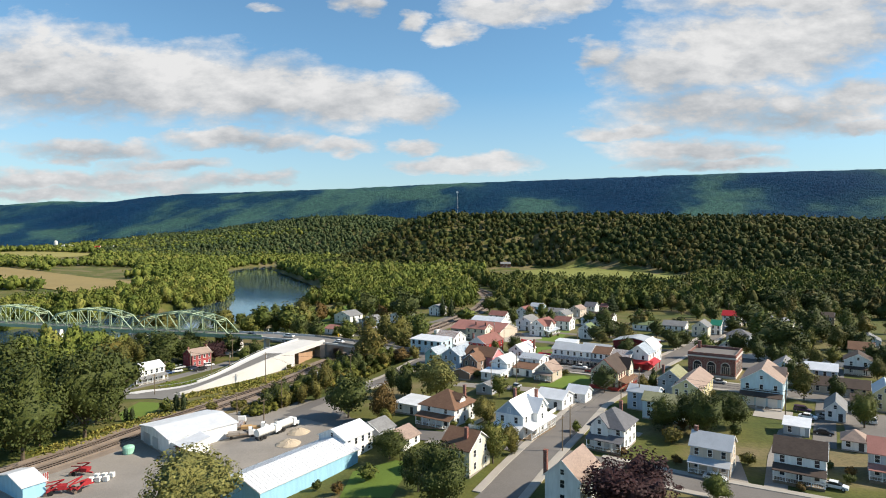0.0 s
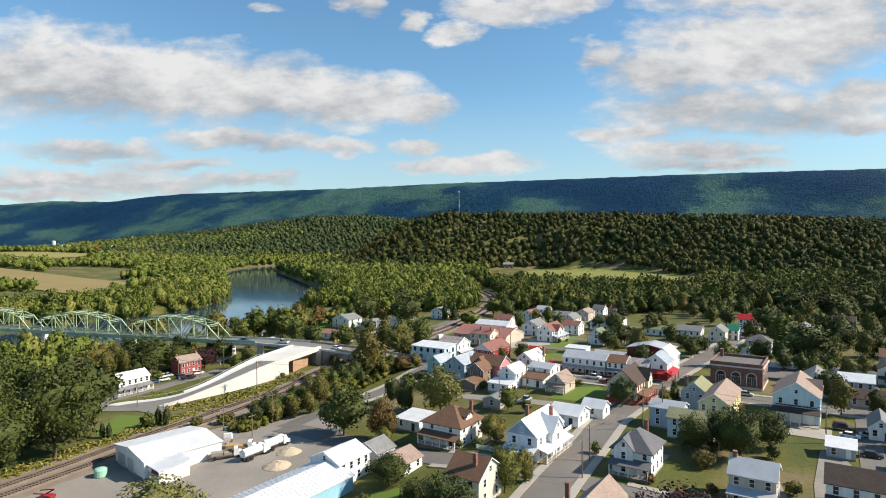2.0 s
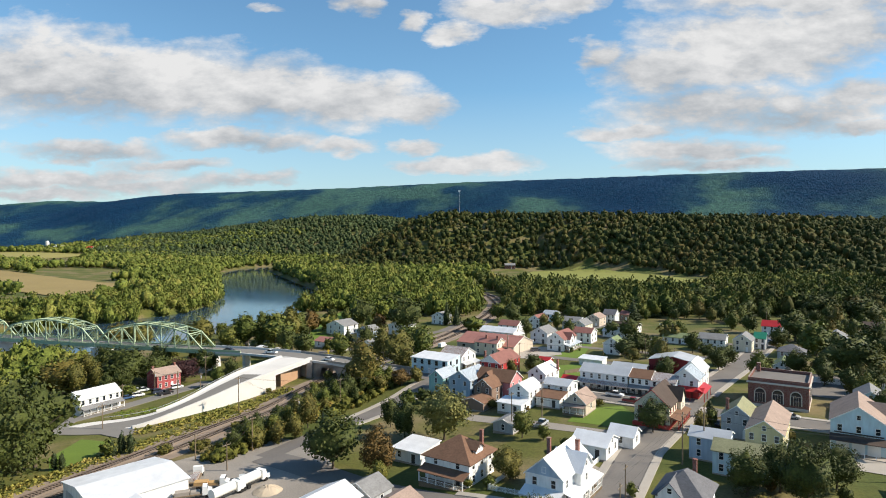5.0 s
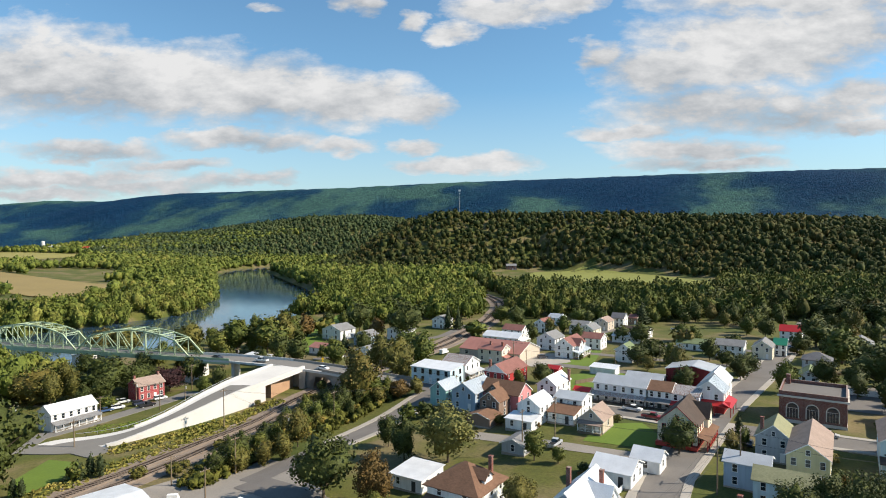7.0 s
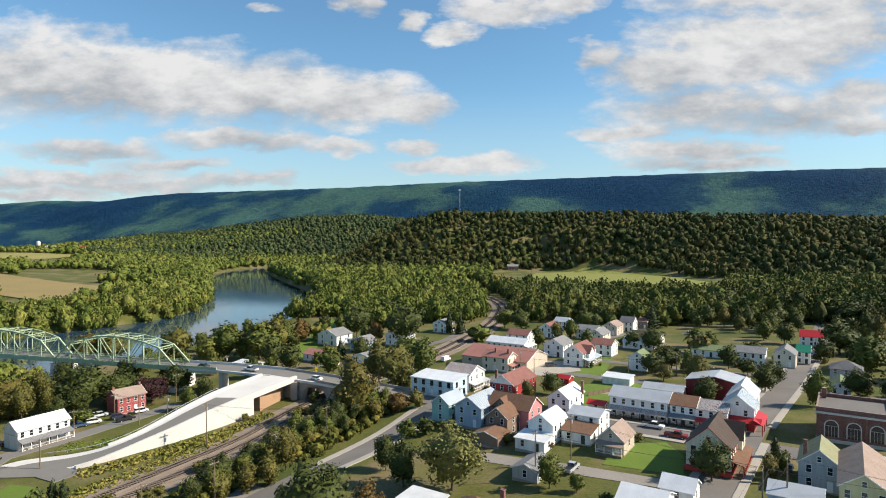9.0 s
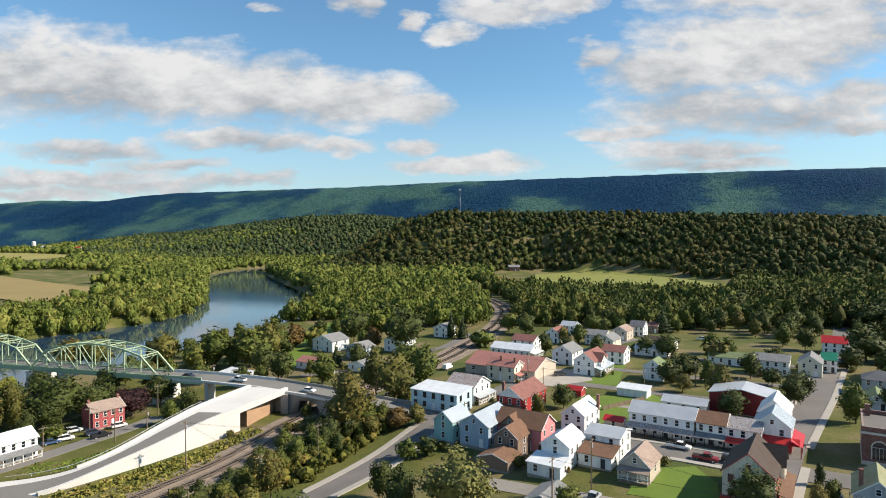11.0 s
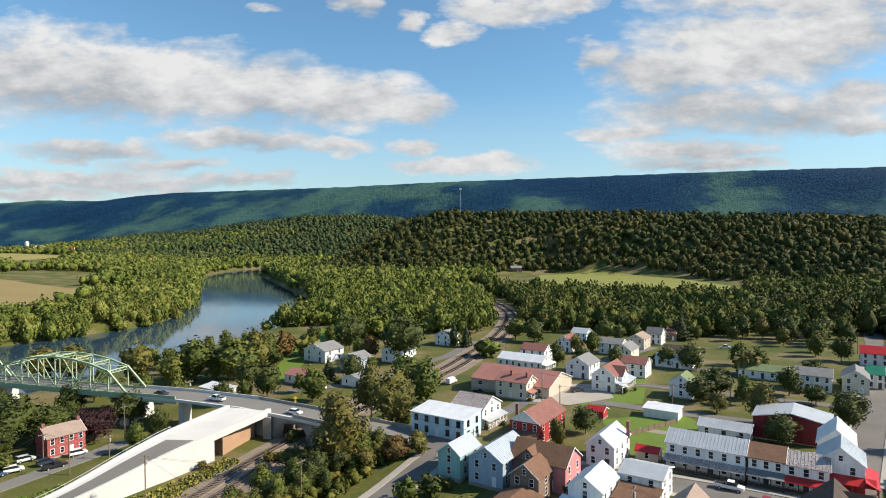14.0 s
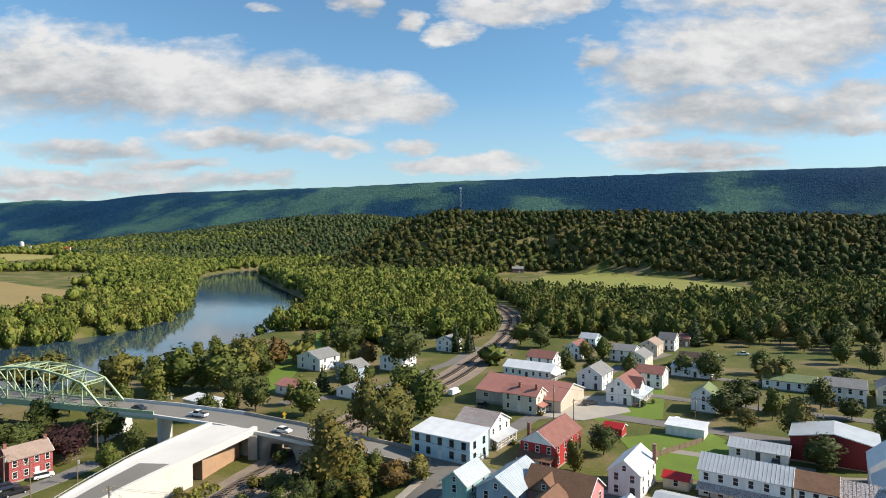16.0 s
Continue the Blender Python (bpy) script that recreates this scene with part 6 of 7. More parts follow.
house("house", "pale blue house with a grey roof among trees", 64.4, 412.7, 7.9, 8.5, 4.8, "x", 2.0, PALEBLUE, R_GREY, win=(3, 1), storeys=2, category="house")
house("house", "white house with a grey roof behind the lawns", 71.6, 380.5, 10.2, 8.5, 5.0, "x", 2.0, WHITE, S_GREY, win=(3, 1), storeys=2, category="house")
house("house", "white house with dark red roof by the railway", 34.7, 366.8, 11.2, 8.5, 5.0, "x", 2.2, WHITE, S_RED, win=(3, 2), storeys=2, category="house")
house("house", "long low white house with a grey green roof", 112.6, 327.6, 15.8, 8.5, 3.2, "x", 1.7, WHITE, S_GREEN, win=(5, 1), storeys=1, category="house")
house("house", "white gabled house above the river lawn", -58.3, 371.5, 12.9, 11.5, 5.2, "y", 2.6, WHITE, S_GREY, win=(2, 2), storeys=2, category="house")
house("house", "blue-grey house with a grey gable roof", -40.8, 350.4, 8.7, 9.1, 5.2, "y", 2.2, BLUEGREY, S_GREY, win=(2, 2), storeys=2, category="house")
house("house", "low house with a grey roof near the bridge road", -35.9, 326.4, 9.8, 9.1, 3.0, "y", 1.6, WHITE, S_GREY, win=(2, 1), storeys=1, category="house")
house("house", "white house with a grey roof beside a copper tree", -24.8, 367.2, 11.2, 9.9, 5.4, "y", 2.4, WHITE, S_GREY, win=(2, 3), storeys=2, category="house")
house("house", "white house with a grey roof beside the railway", -3.8, 412.5, 8.3, 9.5, 5.2, "y", 2.2, WHITE, S_GREY, win=(2, 2), storeys=2, category="house")
house("house", "low white house with a pink metal roof", -57.7, 331.1, 11.5, 8.5, 3.2, "x", 1.6, WHITE, R_PINK, win=(2, 1), storeys=1, category="house")
house("shed", "white metal shed beyond the bridge road", -84.5, 316.3, 13.2, 5.4, 3.0, "shed", 0.8, WHITE, R_WHITE, win=(0, 0), storeys=1, category="shed")
house("house", "white two-storey house with a grey roof", 120.0, 309.9, 11.0, 8.5, 5.4, "x", 2.0, WHITE, S_GREY, win=(4, 1), storeys=2, category="house")
house("house", "cream house with steep gable on the main street", 132.6, 307.3, 7.5, 11.5, 5.2, "y", 2.6, CREAM, S_GREY, win=(2, 2), storeys=2, category="house")
house("house", "white house with a green metal roof", 142.2, 311.6, 4.8, 8.5, 5.0, "x", 2.2, WHITE, R_GREENM, win=(2, 2), storeys=2, category="house")
house("house", "dark grey house with a slate hip roof", 137.5, 278, 9.5, 8.5, 5.4, "hip", 2.4, GREY, S_SLATE, win=(3, 2), storeys=2, category="house")
house("house", "small white gabled outbuilding behind the bank", 125.6, 262.7, 5.8, 11.5, 3.0, "y", 2.0, WHITE, S_GREEN, win=(2, 1), storeys=1, category="house")
house("house", "white gabled house in the eastern trees", 175.8, 310.6, 8.7, 11.5, 5.2, "y", 2.4, WHITE, S_GREY, win=(2, 2), storeys=2, category="house")
house("house", "white house with dark roof in the trees", 175.9, 324.2, 7.1, 11.5, 4.8, "y", 2.2, WHITE, S_SLATE, win=(2, 1), storeys=2, category="house")
house("house", "blue-grey house with grey roof", 177.6, 289.3, 9.2, 8.5, 5.0, "x", 2.0, BLUEGREY, S_GREY, win=(3, 1), storeys=2, category="house")
house("house", "brown house with a dark roof in the trees", 213.7, 339.5, 10.5, 8.5, 5.0, "x", 2.2, BROWNWALL, S_DARK, win=(3, 1), storeys=2, category="house")
house("house", "blue house with a white metal roof", 129.1, 202.2, 9.2, 8.5, 5.2, "x", 1.8, BLUEGREY, R_WHITE, win=(4, 1), storeys=2, category="house")
house("house", "long low house with a brown shingle roof", 126.3, 190.5, 18.2, 8.5, 2.8, "x", 2.0, TAN, S_DARK, win=(6, 0), storeys=1, category="house")
house("garage", "white gabled garage beside the parking lot", 110.3, 164.8, 4.8, 11.3, 3.4, "y", 2.2, WHITE, S_GREY, win=(2, 1), storeys=1, category="garage")
house("garage", "white garage with a dark roof", 121.3, 170.5, 5.1, 8.5, 3.0, "x", 1.8, WHITE, S_DARK, win=(2, 1), storeys=1, category="garage")
house("garage", "white garage with a tan hip roof", 98.8, 139.5, 5.1, 6.0, 2.7, "hip", 1.8, WHITE, S_TAN, win=(2, 1), storeys=1, category="garage")
house("shed", "small grey shed with a white roof", 91.8, 151.0, 5.6, 5.8, 2.5, "shed", 0.8, GREY, R_WHITE, win=(2, 0), storeys=1, category="shed")
house("house", "pale house with a grey roof behind the alley", 118.2, 204.9, 7.3, 11.5, 5.4, "y", 2.4, PALEBLUE, S_GREY, win=(2, 2), storeys=2, category="house")
house("house", "yellow house with a blue metal roof", 130.1, 173.6, 5.6, 11.5, 5.4, "y", 2.4, YELLOW, R_BLUE, win=(2, 2), storeys=2, category="house")
house("workshop", "tall white metal workshop with a white roof", -22.4, 147.6, 8.9, 9.8, 5.4, "y", 2.0, WHITE, R_WHITE, win=(0, 4), storeys=2, category="workshop")
house("garage", "grey garage with a weathered grey roof", -15.7, 155.9, 7.4, 6.4, 3.4, "y", 2.0, GREY, S_GREY, win=(1, 1), storeys=1, category="garage")
house("garage", "small white garage with a tan roof", -8.8, 148.2, 7.2, 6.6, 2.9, "y", 1.8, WHITE, S_TAN, win=(1, 2), storeys=1, category="garage")
house("garage", "long white garage with a flat white roof behind the foursquare house", -7.1, 180.0, 8.1, 8.2, 3.0, "shed", 0.7, WHITE, R_WHITE, win=(2, 2), storeys=1, category="garage")
house("garage", "low grey garage by the back lane", 17.1, 197.2, 5.9, 8.2, 2.5, "y", 1.2, GREY, S_GREY, win=(1, 1), storeys=1, category="garage")
house("house", "low white house with white metal roof behind the victorian house", 34.7, 176.0, 8.2, 8.5, 3.2, "x", 1.8, WHITE, R_WHITE, win=(2, 2), storeys=1, category="house")
house("shed", "pale blue workshop with a white roof in the yard", -91.4, 129.4, 12.6, 4.5, 3.4, "y", 1.5, BLUEMETAL, R_WHITE, win=(0, 0), storeys=1, category="shed")
tree("dark_a", -105.1, 149.4, 2.20, "tall wide dark green tree with dense leaves", sz=1.07)
tree("dark_a", -99.5, 166.5, 2.20, "tall wide dark green tree with dense leaves", sz=1.09)
tree("dark_b", -100.9, 182.1, 2.18, "tall dark green tree", sz=0.83)
tree("green_a", -109.1, 167.8, 2.20, "tall broad green shade tree in full leaf", sz=1.07)
tree("dark_a", -144.3, 199.7, 2.20, "tall wide dark green tree with dense leaves", sz=0.98)
tree("dark_a", -125.2, 182.9, 2.10, "tall wide dark green tree with dense leaves", sz=0.98)
tree("silver", -45.6, 108.5, 1.93, "tall large pale green silver maple", sz=0.64)
tree("column", -95.6, 181.2, 0.67, "clipped dark columnar evergreen", sz=1.35)
tree("column", -93.7, 181.2, 0.67, "clipped dark columnar evergreen", sz=1.30)
tree("column", -85.1, 192.4, 0.85, "clipped dark columnar evergreen", sz=1.35)
tree("column", -82.7, 192.3, 0.85, "clipped dark columnar evergreen", sz=1.35)
tree("column", -87.0, 190.6, 0.98, "clipped dark columnar evergreen", sz=0.97)
tree("olive_b", -143.9, 259.2, 2.20, "tall olive green tree on the slope", sz=0.61)
tree("dark_a", -125.9, 270.8, 2.05, "tall wide dark green tree with dense leaves", sz=0.70)
tree("maroon", 35.1, 104.4, 1.94, "broad maroon-leaved copper beech", sz=0.62)
tree("dark_a", 2.3, 109.3, 1.16, "tall wide dark green tree with dense leaves", sz=1.06)
tree("dark_a", -2.9, 118.5, 0.80, "wide dark green tree with dense leaves", sz=1.04)
tree("dark_a", -10.7, 139.8, 0.97, "wide dark green tree with dense leaves", sz=0.66)
tree("bush_green", -14.4, 127.4, 1.89, "leafy green garden shrub", sz=0.89, category="shrub", name="shrub")
tree("bush_russet", -19.6, 120.5, 1.26, "red brown rounded garden shrub", sz=1.23, category="shrub", name="shrub")
tree("bush_dark", -24.9, 124.7, 0.86, "dark green rounded shrub", sz=1.35, category="shrub", name="shrub")
tree("green_b", 13.1, 131.0, 0.94, "rounded green garden tree", sz=1.00)
tree("olive_b", 17.7, 135.8, 0.65, "olive green tree on the slope", sz=1.16)
tree("olive_b", 13.5, 162.2, 0.97, "olive green tree on the slope", sz=0.77)
tree("bush_dark", 10.4, 169.0, 1.84, "dark green rounded shrub", sz=1.31, category="shrub", name="shrub")
tree("green_b", 54.5, 111.8, 0.75, "small rounded green garden tree", sz=0.71)
tree("bush_dark", 75.2, 149.3, 1.32, "dark green rounded shrub", sz=1.35, category="shrub", name="shrub")
tree("bush_olive", 57.8, 144.2, 1.72, "weedy olive green shrub", sz=1.05, category="shrub", name="shrub")
tree("bush_green", 41.0, 143.9, 1.59, "leafy green garden shrub", sz=1.34, category="shrub", name="shrub")
tree("bush_green", 36.2, 152.4, 1.01, "leafy green garden shrub", sz=1.35, category="shrub", name="shrub")
tree("green_b", -14.5, 163.6, 0.59, "small rounded green garden tree", sz=0.96)
tree("olive_b", -112.1, 155.1, 1.12, "olive green tree on the slope", sz=0.84)
tree("dark_b", -107.6, 159.5, 0.77, "tall dark green tree", sz=0.80)
tree("bush_green", -115.5, 253.8, 2.78, "leafy green garden shrub", sz=0.79, category="shrub", name="shrub")
tree("bush_olive", -44.9, 171.5, 0.72, "weedy olive green shrub", sz=0.70, category="shrub", name="shrub")
tree("bush_olive", -61.6, 210.9, 1.25, "weedy olive green shrub", sz=0.98, category="shrub", name="shrub")
tree("bush_olive", -65.6, 198.7, 1.06, "weedy olive green shrub", sz=0.82, category="shrub", name="shrub")
tree("green_a", -86.1, 336.9, 2.20, "tall broad green shade tree in full leaf", sz=0.71)
tree("green_a", -101.3, 338.6, 2.20, "tall broad green shade tree in full leaf", sz=0.69)
tree("olive_a", -82.6, 350.9, 1.70, "tall large olive green tree tinged with autumn brown", sz=0.87)
tree("olive_b", -123.2, 336.8, 1.92, "tall olive green tree on the slope", sz=0.88)
tree("olive_a", -174.9, 377.4, 2.20, "large olive green tree tinged with autumn brown", sz=0.60)
tree("olive_a", -187.3, 377.6, 2.12, "large olive green tree tinged with autumn brown", sz=0.60)
tree("dark_a", -102.0, 290.4, 1.16, "wide dark green tree with dense leaves", sz=0.86)
tree("maroon", -105.7, 278.2, 1.30, "broad maroon-leaved copper beech", sz=0.73)
tree("dark_a", -117.2, 276.1, 1.64, "wide dark green tree with dense leaves", sz=0.60)
tree("green_b", -107.6, 332.3, 1.50, "rounded green garden tree", sz=0.83)
tree("russet", -76.6, 371.8, 1.56, "tall russet tree turning to autumn colour", sz=0.98)
tree("green_b", -81.0, 366.8, 1.16, "rounded green garden tree", sz=1.00)
tree("green_a", -48.2, 303.0, 1.31, "broad green shade tree in full leaf", sz=0.82)
tree("olive_a", -28.6, 243.7, 1.65, "tall large olive green tree tinged with autumn brown", sz=0.94)
tree("olive_b", -18.5, 272.4, 1.79, "tall olive green tree on the slope", sz=0.97)
tree("olive_a", -26.4, 283.3, 1.34, "tall large olive green tree tinged with autumn brown", sz=1.05)
tree("green_a", -10.9, 299.0, 1.55, "tall broad green shade tree in full leaf", sz=0.85)
tree("green_b", -18.7, 325.7, 1.69, "rounded green garden tree", sz=0.69)
tree("russet", -15.9, 245.6, 1.09, "small russet tree turning to autumn colour", sz=0.63)
tree("olive_b", -10.6, 247.4, 0.75, "small olive green tree on the slope", sz=0.84)
tree("dark_a", -50.4, 392.3, 1.58, "tall wide dark green tree with dense leaves", sz=1.06)
tree("dark_a", -22.7, 363.9, 2.06, "tall wide dark green tree with dense leaves", sz=0.96)
tree("dark_b", -37.6, 441.1, 2.20, "tall dark green tree", sz=0.60)
tree("russet", -38.3, 369.6, 1.35, "russet tree turning to autumn colour", sz=0.96)
tree("conifer", -49.0, 333.5, 0.89, "dark green pointed conifer", sz=0.78)
tree("bush_green", 14.7, 376.8, 5.53, "leafy green garden shrub", sz=0.71, category="shrub", name="shrub")
tree("conifer", -0.5, 408.1, 1.03, "tall dark green pointed conifer", sz=1.08)
tree("conifer", 5.6, 403.9, 0.94, "tall dark green pointed conifer", sz=1.05)
tree("dark_a", 75.9, 295.6, 1.01, "wide dark green tree with dense leaves", sz=0.73)
tree("dark_a", 86.6, 304.9, 1.00, "wide dark green tree with dense leaves", sz=0.82)
tree("olive_a", 82.5, 271.0, 1.05, "olive green tree turning to autumn gold", sz=0.95)
tree("olive_a", 83.7, 269.7, 0.91, "large olive green tree tinged with autumn brown", sz=0.77)
tree("dark_a", 32.7, 264.2, 0.81, "wide dark green tree with dense leaves", sz=0.85)
tree("olive_b", 23.4, 252.9, 0.65, "olive green tree on the slope", sz=1.24)
tree("dark_b", 78.7, 253.5, 1.09, "small tall dark green tree", sz=0.60)
tree("green_b", 87.5, 291.5, 0.80, "rounded green garden tree", sz=1.20)
tree("bush_green", 40.3, 261.5, 1.32, "leafy green garden shrub", sz=1.09, category="shrub", name="shrub")
tree("bush_green", 81.8, 354.9, 1.85, "leafy green garden shrub", sz=1.07, category="shrub", name="shrub")
tree("dark_b", 85.3, 349.7, 1.17, "small tall dark green tree", sz=0.60)
tree("green_b", 78.6, 418.4, 1.52, "rounded green garden tree", sz=0.62)
tree("olive_b", -40.2, 247.0, 0.90, "small olive green tree on the slope", sz=0.70)
tree("olive_b", -32.3, 244.5, 0.88, "olive green tree on the slope", sz=0.84)
tree("olive_b", -26.8, 250.0, 0.92, "olive green tree on the slope", sz=0.84)
tree("olive_b", -22.7, 243.3, 0.88, "small olive green tree on the slope", sz=0.70)
tree("bush_olive", -44.4, 253.1, 1.42, "weedy olive green shrub", sz=0.89, category="shrub", name="shrub")
tree("bush_olive", -47.6, 253.2, 1.42, "weedy olive green shrub", sz=0.82, category="shrub", name="shrub")
tree("bush_olive", -63.7, 250.8, 0.78, "weedy olive green shrub", sz=1.23, category="shrub", name="shrub")
tree("bush_dark", -45.7, 266.5, 1.48, "dark green rounded shrub", sz=1.35, category="shrub", name="shrub")
tree("green_b", 32.1, 422.7, 1.76, "rounded green garden tree", sz=0.64)
tree("dark_b", 40.6, 414.0, 1.57, "tall dark green tree", sz=0.64)
tree("dark_b", 103.0, 451.7, 1.92, "tall dark green tree", sz=0.60)
tree("conifer", 115.6, 414.5, 1.61, "dark green pointed conifer", sz=0.60)
tree("dark_a", 126.5, 320.0, 0.95, "wide dark green tree with dense leaves", sz=0.80)
tree("bush_green", -68.5, 382.7, 5.69, "leafy green garden shrub", sz=0.79, category="shrub", name="shrub")
tree("silver", -0.5, 192.3, 1.41, "tall large pale green silver maple", sz=0.83)
tree("dark_b", -10.9, 193.7, 0.84, "tall dark green tree", sz=1.08)
tree("dark_a", -26.3, 175.2, 1.47, "tall wide dark green tree with dense leaves", sz=0.84)
tree("russet", -15.1, 170.2, 1.22, "russet tree turning to autumn colour", sz=1.08)
tree("dark_a", 53.0, 190.4, 0.91, "wide dark green tree with dense leaves", sz=0.88)
tree("olive_b", 65.9, 191.8, 0.49, "small olive green tree on the slope", sz=1.24)
tree("green_b", 69.8, 194.5, 0.47, "small rounded green garden tree", sz=1.14)
tree("column", 79.7, 195.6, 0.73, "clipped dark columnar evergreen", sz=1.34)
tree("column", 73.2, 203.9, 0.77, "clipped dark columnar evergreen", sz=1.35)
tree("green_b", 19.4, 189.4, 0.78, "rounded green garden tree", sz=0.92)
tree("green_b", 24.4, 186.6, 0.48, "small rounded green garden tree", sz=0.80)
tree("olive_b", -50.5, 195.6, 0.75, "small olive green tree on the slope", sz=0.84)
tree("olive_b", -45.6, 197.7, 0.76, "small olive green tree on the slope", sz=0.88)
tree("olive_b", -41.3, 199.7, 0.77, "olive green tree on the slope", sz=0.92)
tree("olive_a", -39.8, 208.0, 0.80, "large olive green tree tinged with autumn brown", sz=1.07)
tree("bush_olive", -66.1, 193.7, 1.52, "weedy olive green shrub", sz=0.96, category="shrub", name="shrub")
tree("bush_olive", -73.3, 191.7, 1.42, "weedy olive green shrub", sz=0.94, category="shrub", name="shrub")
tree("bush_green", -87.7, 190.0, 1.52, "leafy green garden shrub", sz=1.35, category="shrub", name="shrub")
tree("bush_olive", -57.0, 186.4, 0.80, "weedy olive green shrub", sz=1.23, category="shrub", name="shrub")
tree("dark_a", -15.6, 203.4, 0.63, "wide dark green tree with dense leaves", sz=1.24)
tree("dark_a", 138.3, 244.7, 2.20, "tall wide dark green tree with dense leaves", sz=0.71)
tree("green_a", 155.5, 291.7, 1.91, "tall broad green shade tree in full leaf", sz=0.71)
tree("dark_a", 109.5, 275.2, 1.1, "wide dark green tree with dense leaves", sz=0.67)
tree("olive_a", 75.8, 283.1, 0.8, "large olive green tree tinged with autumn brown", sz=0.64)
tree("olive_b", 92.6, 297.9, 0.9, "olive green tree on the slope", sz=0.71)
tree("dark_a", 66.1, 154.6, 0.95, "wide dark green tree with dense leaves", sz=0.97)
tree("dark_b", 58.9, 153.1, 1.17, "tall dark green tree", sz=0.66)
tree("dark_a", 67.1, 147.7, 1.03, "wide dark green tree with dense leaves", sz=1.09)
tree("dark_a", 78.2, 156.1, 0.96, "wide dark green tree with dense leaves", sz=0.91)
tree("dark_a", 168.5, 273.3, 1.59, "tall wide dark green tree with dense leaves", sz=1.04)
tree("dark_b", 166.4, 326.9, 2.08, "tall dark green tree", sz=0.60)
tree("dark_a", 179.1, 463.4, 2.20, "tall wide dark green tree with dense leaves", sz=0.68)
tree("dark_a", 221.4, 460.1, 2.20, "tall wide dark green tree with dense leaves", sz=0.61)
tree("dark_a", 228.7, 411.8, 2.20, "tall wide dark green tree with dense leaves", sz=0.60)
tree("dark_a", 239.4, 385.5, 2.20, "tall wide dark green tree with dense leaves", sz=0.60)
tree("bush_olive", 109.2, 332.7, 4.07, "weedy olive green shrub", sz=0.96, category="shrub", name="shrub")
tree("dark_b", 92.6, 343.7, 1.47, "tall dark green tree", sz=0.60)
tree("dark_a", 103.1, 266.0, 0.85, "wide dark green tree with dense leaves", sz=0.91)
tree("dark_a", 109.7, 291.0, 0.75, "wide dark green tree with dense leaves", sz=0.79)
tree("dark_a", 107.7, 302.2, 0.85, "tall wide dark green tree with dense leaves", sz=1.04)
tree("green_a", 114.1, 349.3, 1.05, "tall broad green shade tree in full leaf", sz=0.80)
tree("green_a", 113.8, 333.8, 1.0, "tall broad green shade tree in full leaf", sz=0.90)
tree("conifer", 131.1, 426.3, 1.79, "dark green pointed conifer", sz=0.60)
tree("dark_a", 84.4, 303.1, 1.15, "wide dark green tree with dense leaves", sz=0.76)
tree("dark_b", -77.0, 359.9, 0.93, "tall dark green tree", sz=0.64)
tree("bush_dark", -31.7, 267.7, 1.72, "dark green rounded shrub", sz=1.35, category="shrub", name="shrub")
tree("bush_green", -12.4, 226.3, 2.35, "leafy green garden shrub", sz=0.95, category="shrub", name="shrub")
tree("bush_dark", -7.6, 228.2, 2.21, "dark green rounded shrub", sz=1.01, category="shrub", name="shrub")
car("pickup", 52.7, 225.2, -33, (.75,.75,.74), "white pickup truck parked in the town")
car("pickup", 55.7, 217.4, -33, (.22,.02,.03), "dark red pickup truck parked in the town")
car("suv", 61.0, 216.0, -33, (.03,.03,.035), "black sport utility car parked in the town")
car("sedan", 101.7, 163.1, -40, (.78,.78,.78), "white saloon car parked in the town")
car("suv", 103.9, 169.5, -40, (.06,.03,.07), "purple sport utility car parked in the town")
car("sedan", 106.6, 163.0, -33, (.35,.36,.36), "silver saloon car parked in the town")
car("suv", 116.5, 158.9, 57, (.75,.75,.75), "white sport utility car parked in the town")
car("sedan", 97.7, 149.5, -33, (.02,.02,.022), "black saloon car parked in the town")
car("sedan", 79.8, 116.6, -38, (.6,.62,.64), "silver saloon car parked in the town")
car("sedan", 58.4, 121.9, -33, (.75,.75,.75), "white saloon car parked in the town")
car("suv", -103.4, 266.0, 45, (.75,.75,.75), "white sport utility car parked in the town")
car("suv", -107.4, 259.0, 50, (.03,.04,.07), "dark blue sport utility car parked in the town")
car("pickup", -103.3, 256.1, 50, (.02,.02,.025), "black pickup truck parked in the town")
car("suv", -112.3, 254.0, 40, (.75,.75,.75), "white sport utility car parked in the town")
car("suv", -114.4, 261.3, 50, (.6,.62,.62), "silver sport utility car parked in the town")
car("sedan", -114.6, 250.9, 45, (.05,.1,.22), "blue saloon car parked in the town")
car("sedan", -127.2, 233.0, 20, (.25,.02,.03), "red saloon car parked in the town")
car("pickup", -46.0, 169.7, 20, (.5,.52,.52), "grey pickup truck parked in the town")
car("suv", -17.4, 279.8, 30, (.04,.03,.04), "dark sport utility car parked in the town")
car("sedan", -21.2, 285.1, 0, (.03,.03,.03), "black saloon car parked in the town")
car("suv", 10.2, 280.4, 57, (.04,.03,.06), "dark sport utility car parked in the town")
car("van", -48.8, 317.4, 57, (.78,.78,.78), "white delivery van parked in the town")
car("van", -2.3, 325.8, 57, (.78,.78,.78), "white delivery van parked in the town")
car("suv", 6.4, 308.7, 57, (.05,.05,.05), "dark sport utility car parked in the town")
car("suv", 59.7, 289.2, 57, (.75,.75,.75), "white sport utility car parked in the town")
car("suv", 88.8, 252.2, 57, (.75,.75,.75), "white sport utility car parked in the town")
car("sedan", 69.6, 256.2, 57, (.03,.03,.03), "black saloon car parked in the town")
car("pickup", 25.6, 197.6, 57, (.4,.42,.45), "grey pickup truck parked in the town")
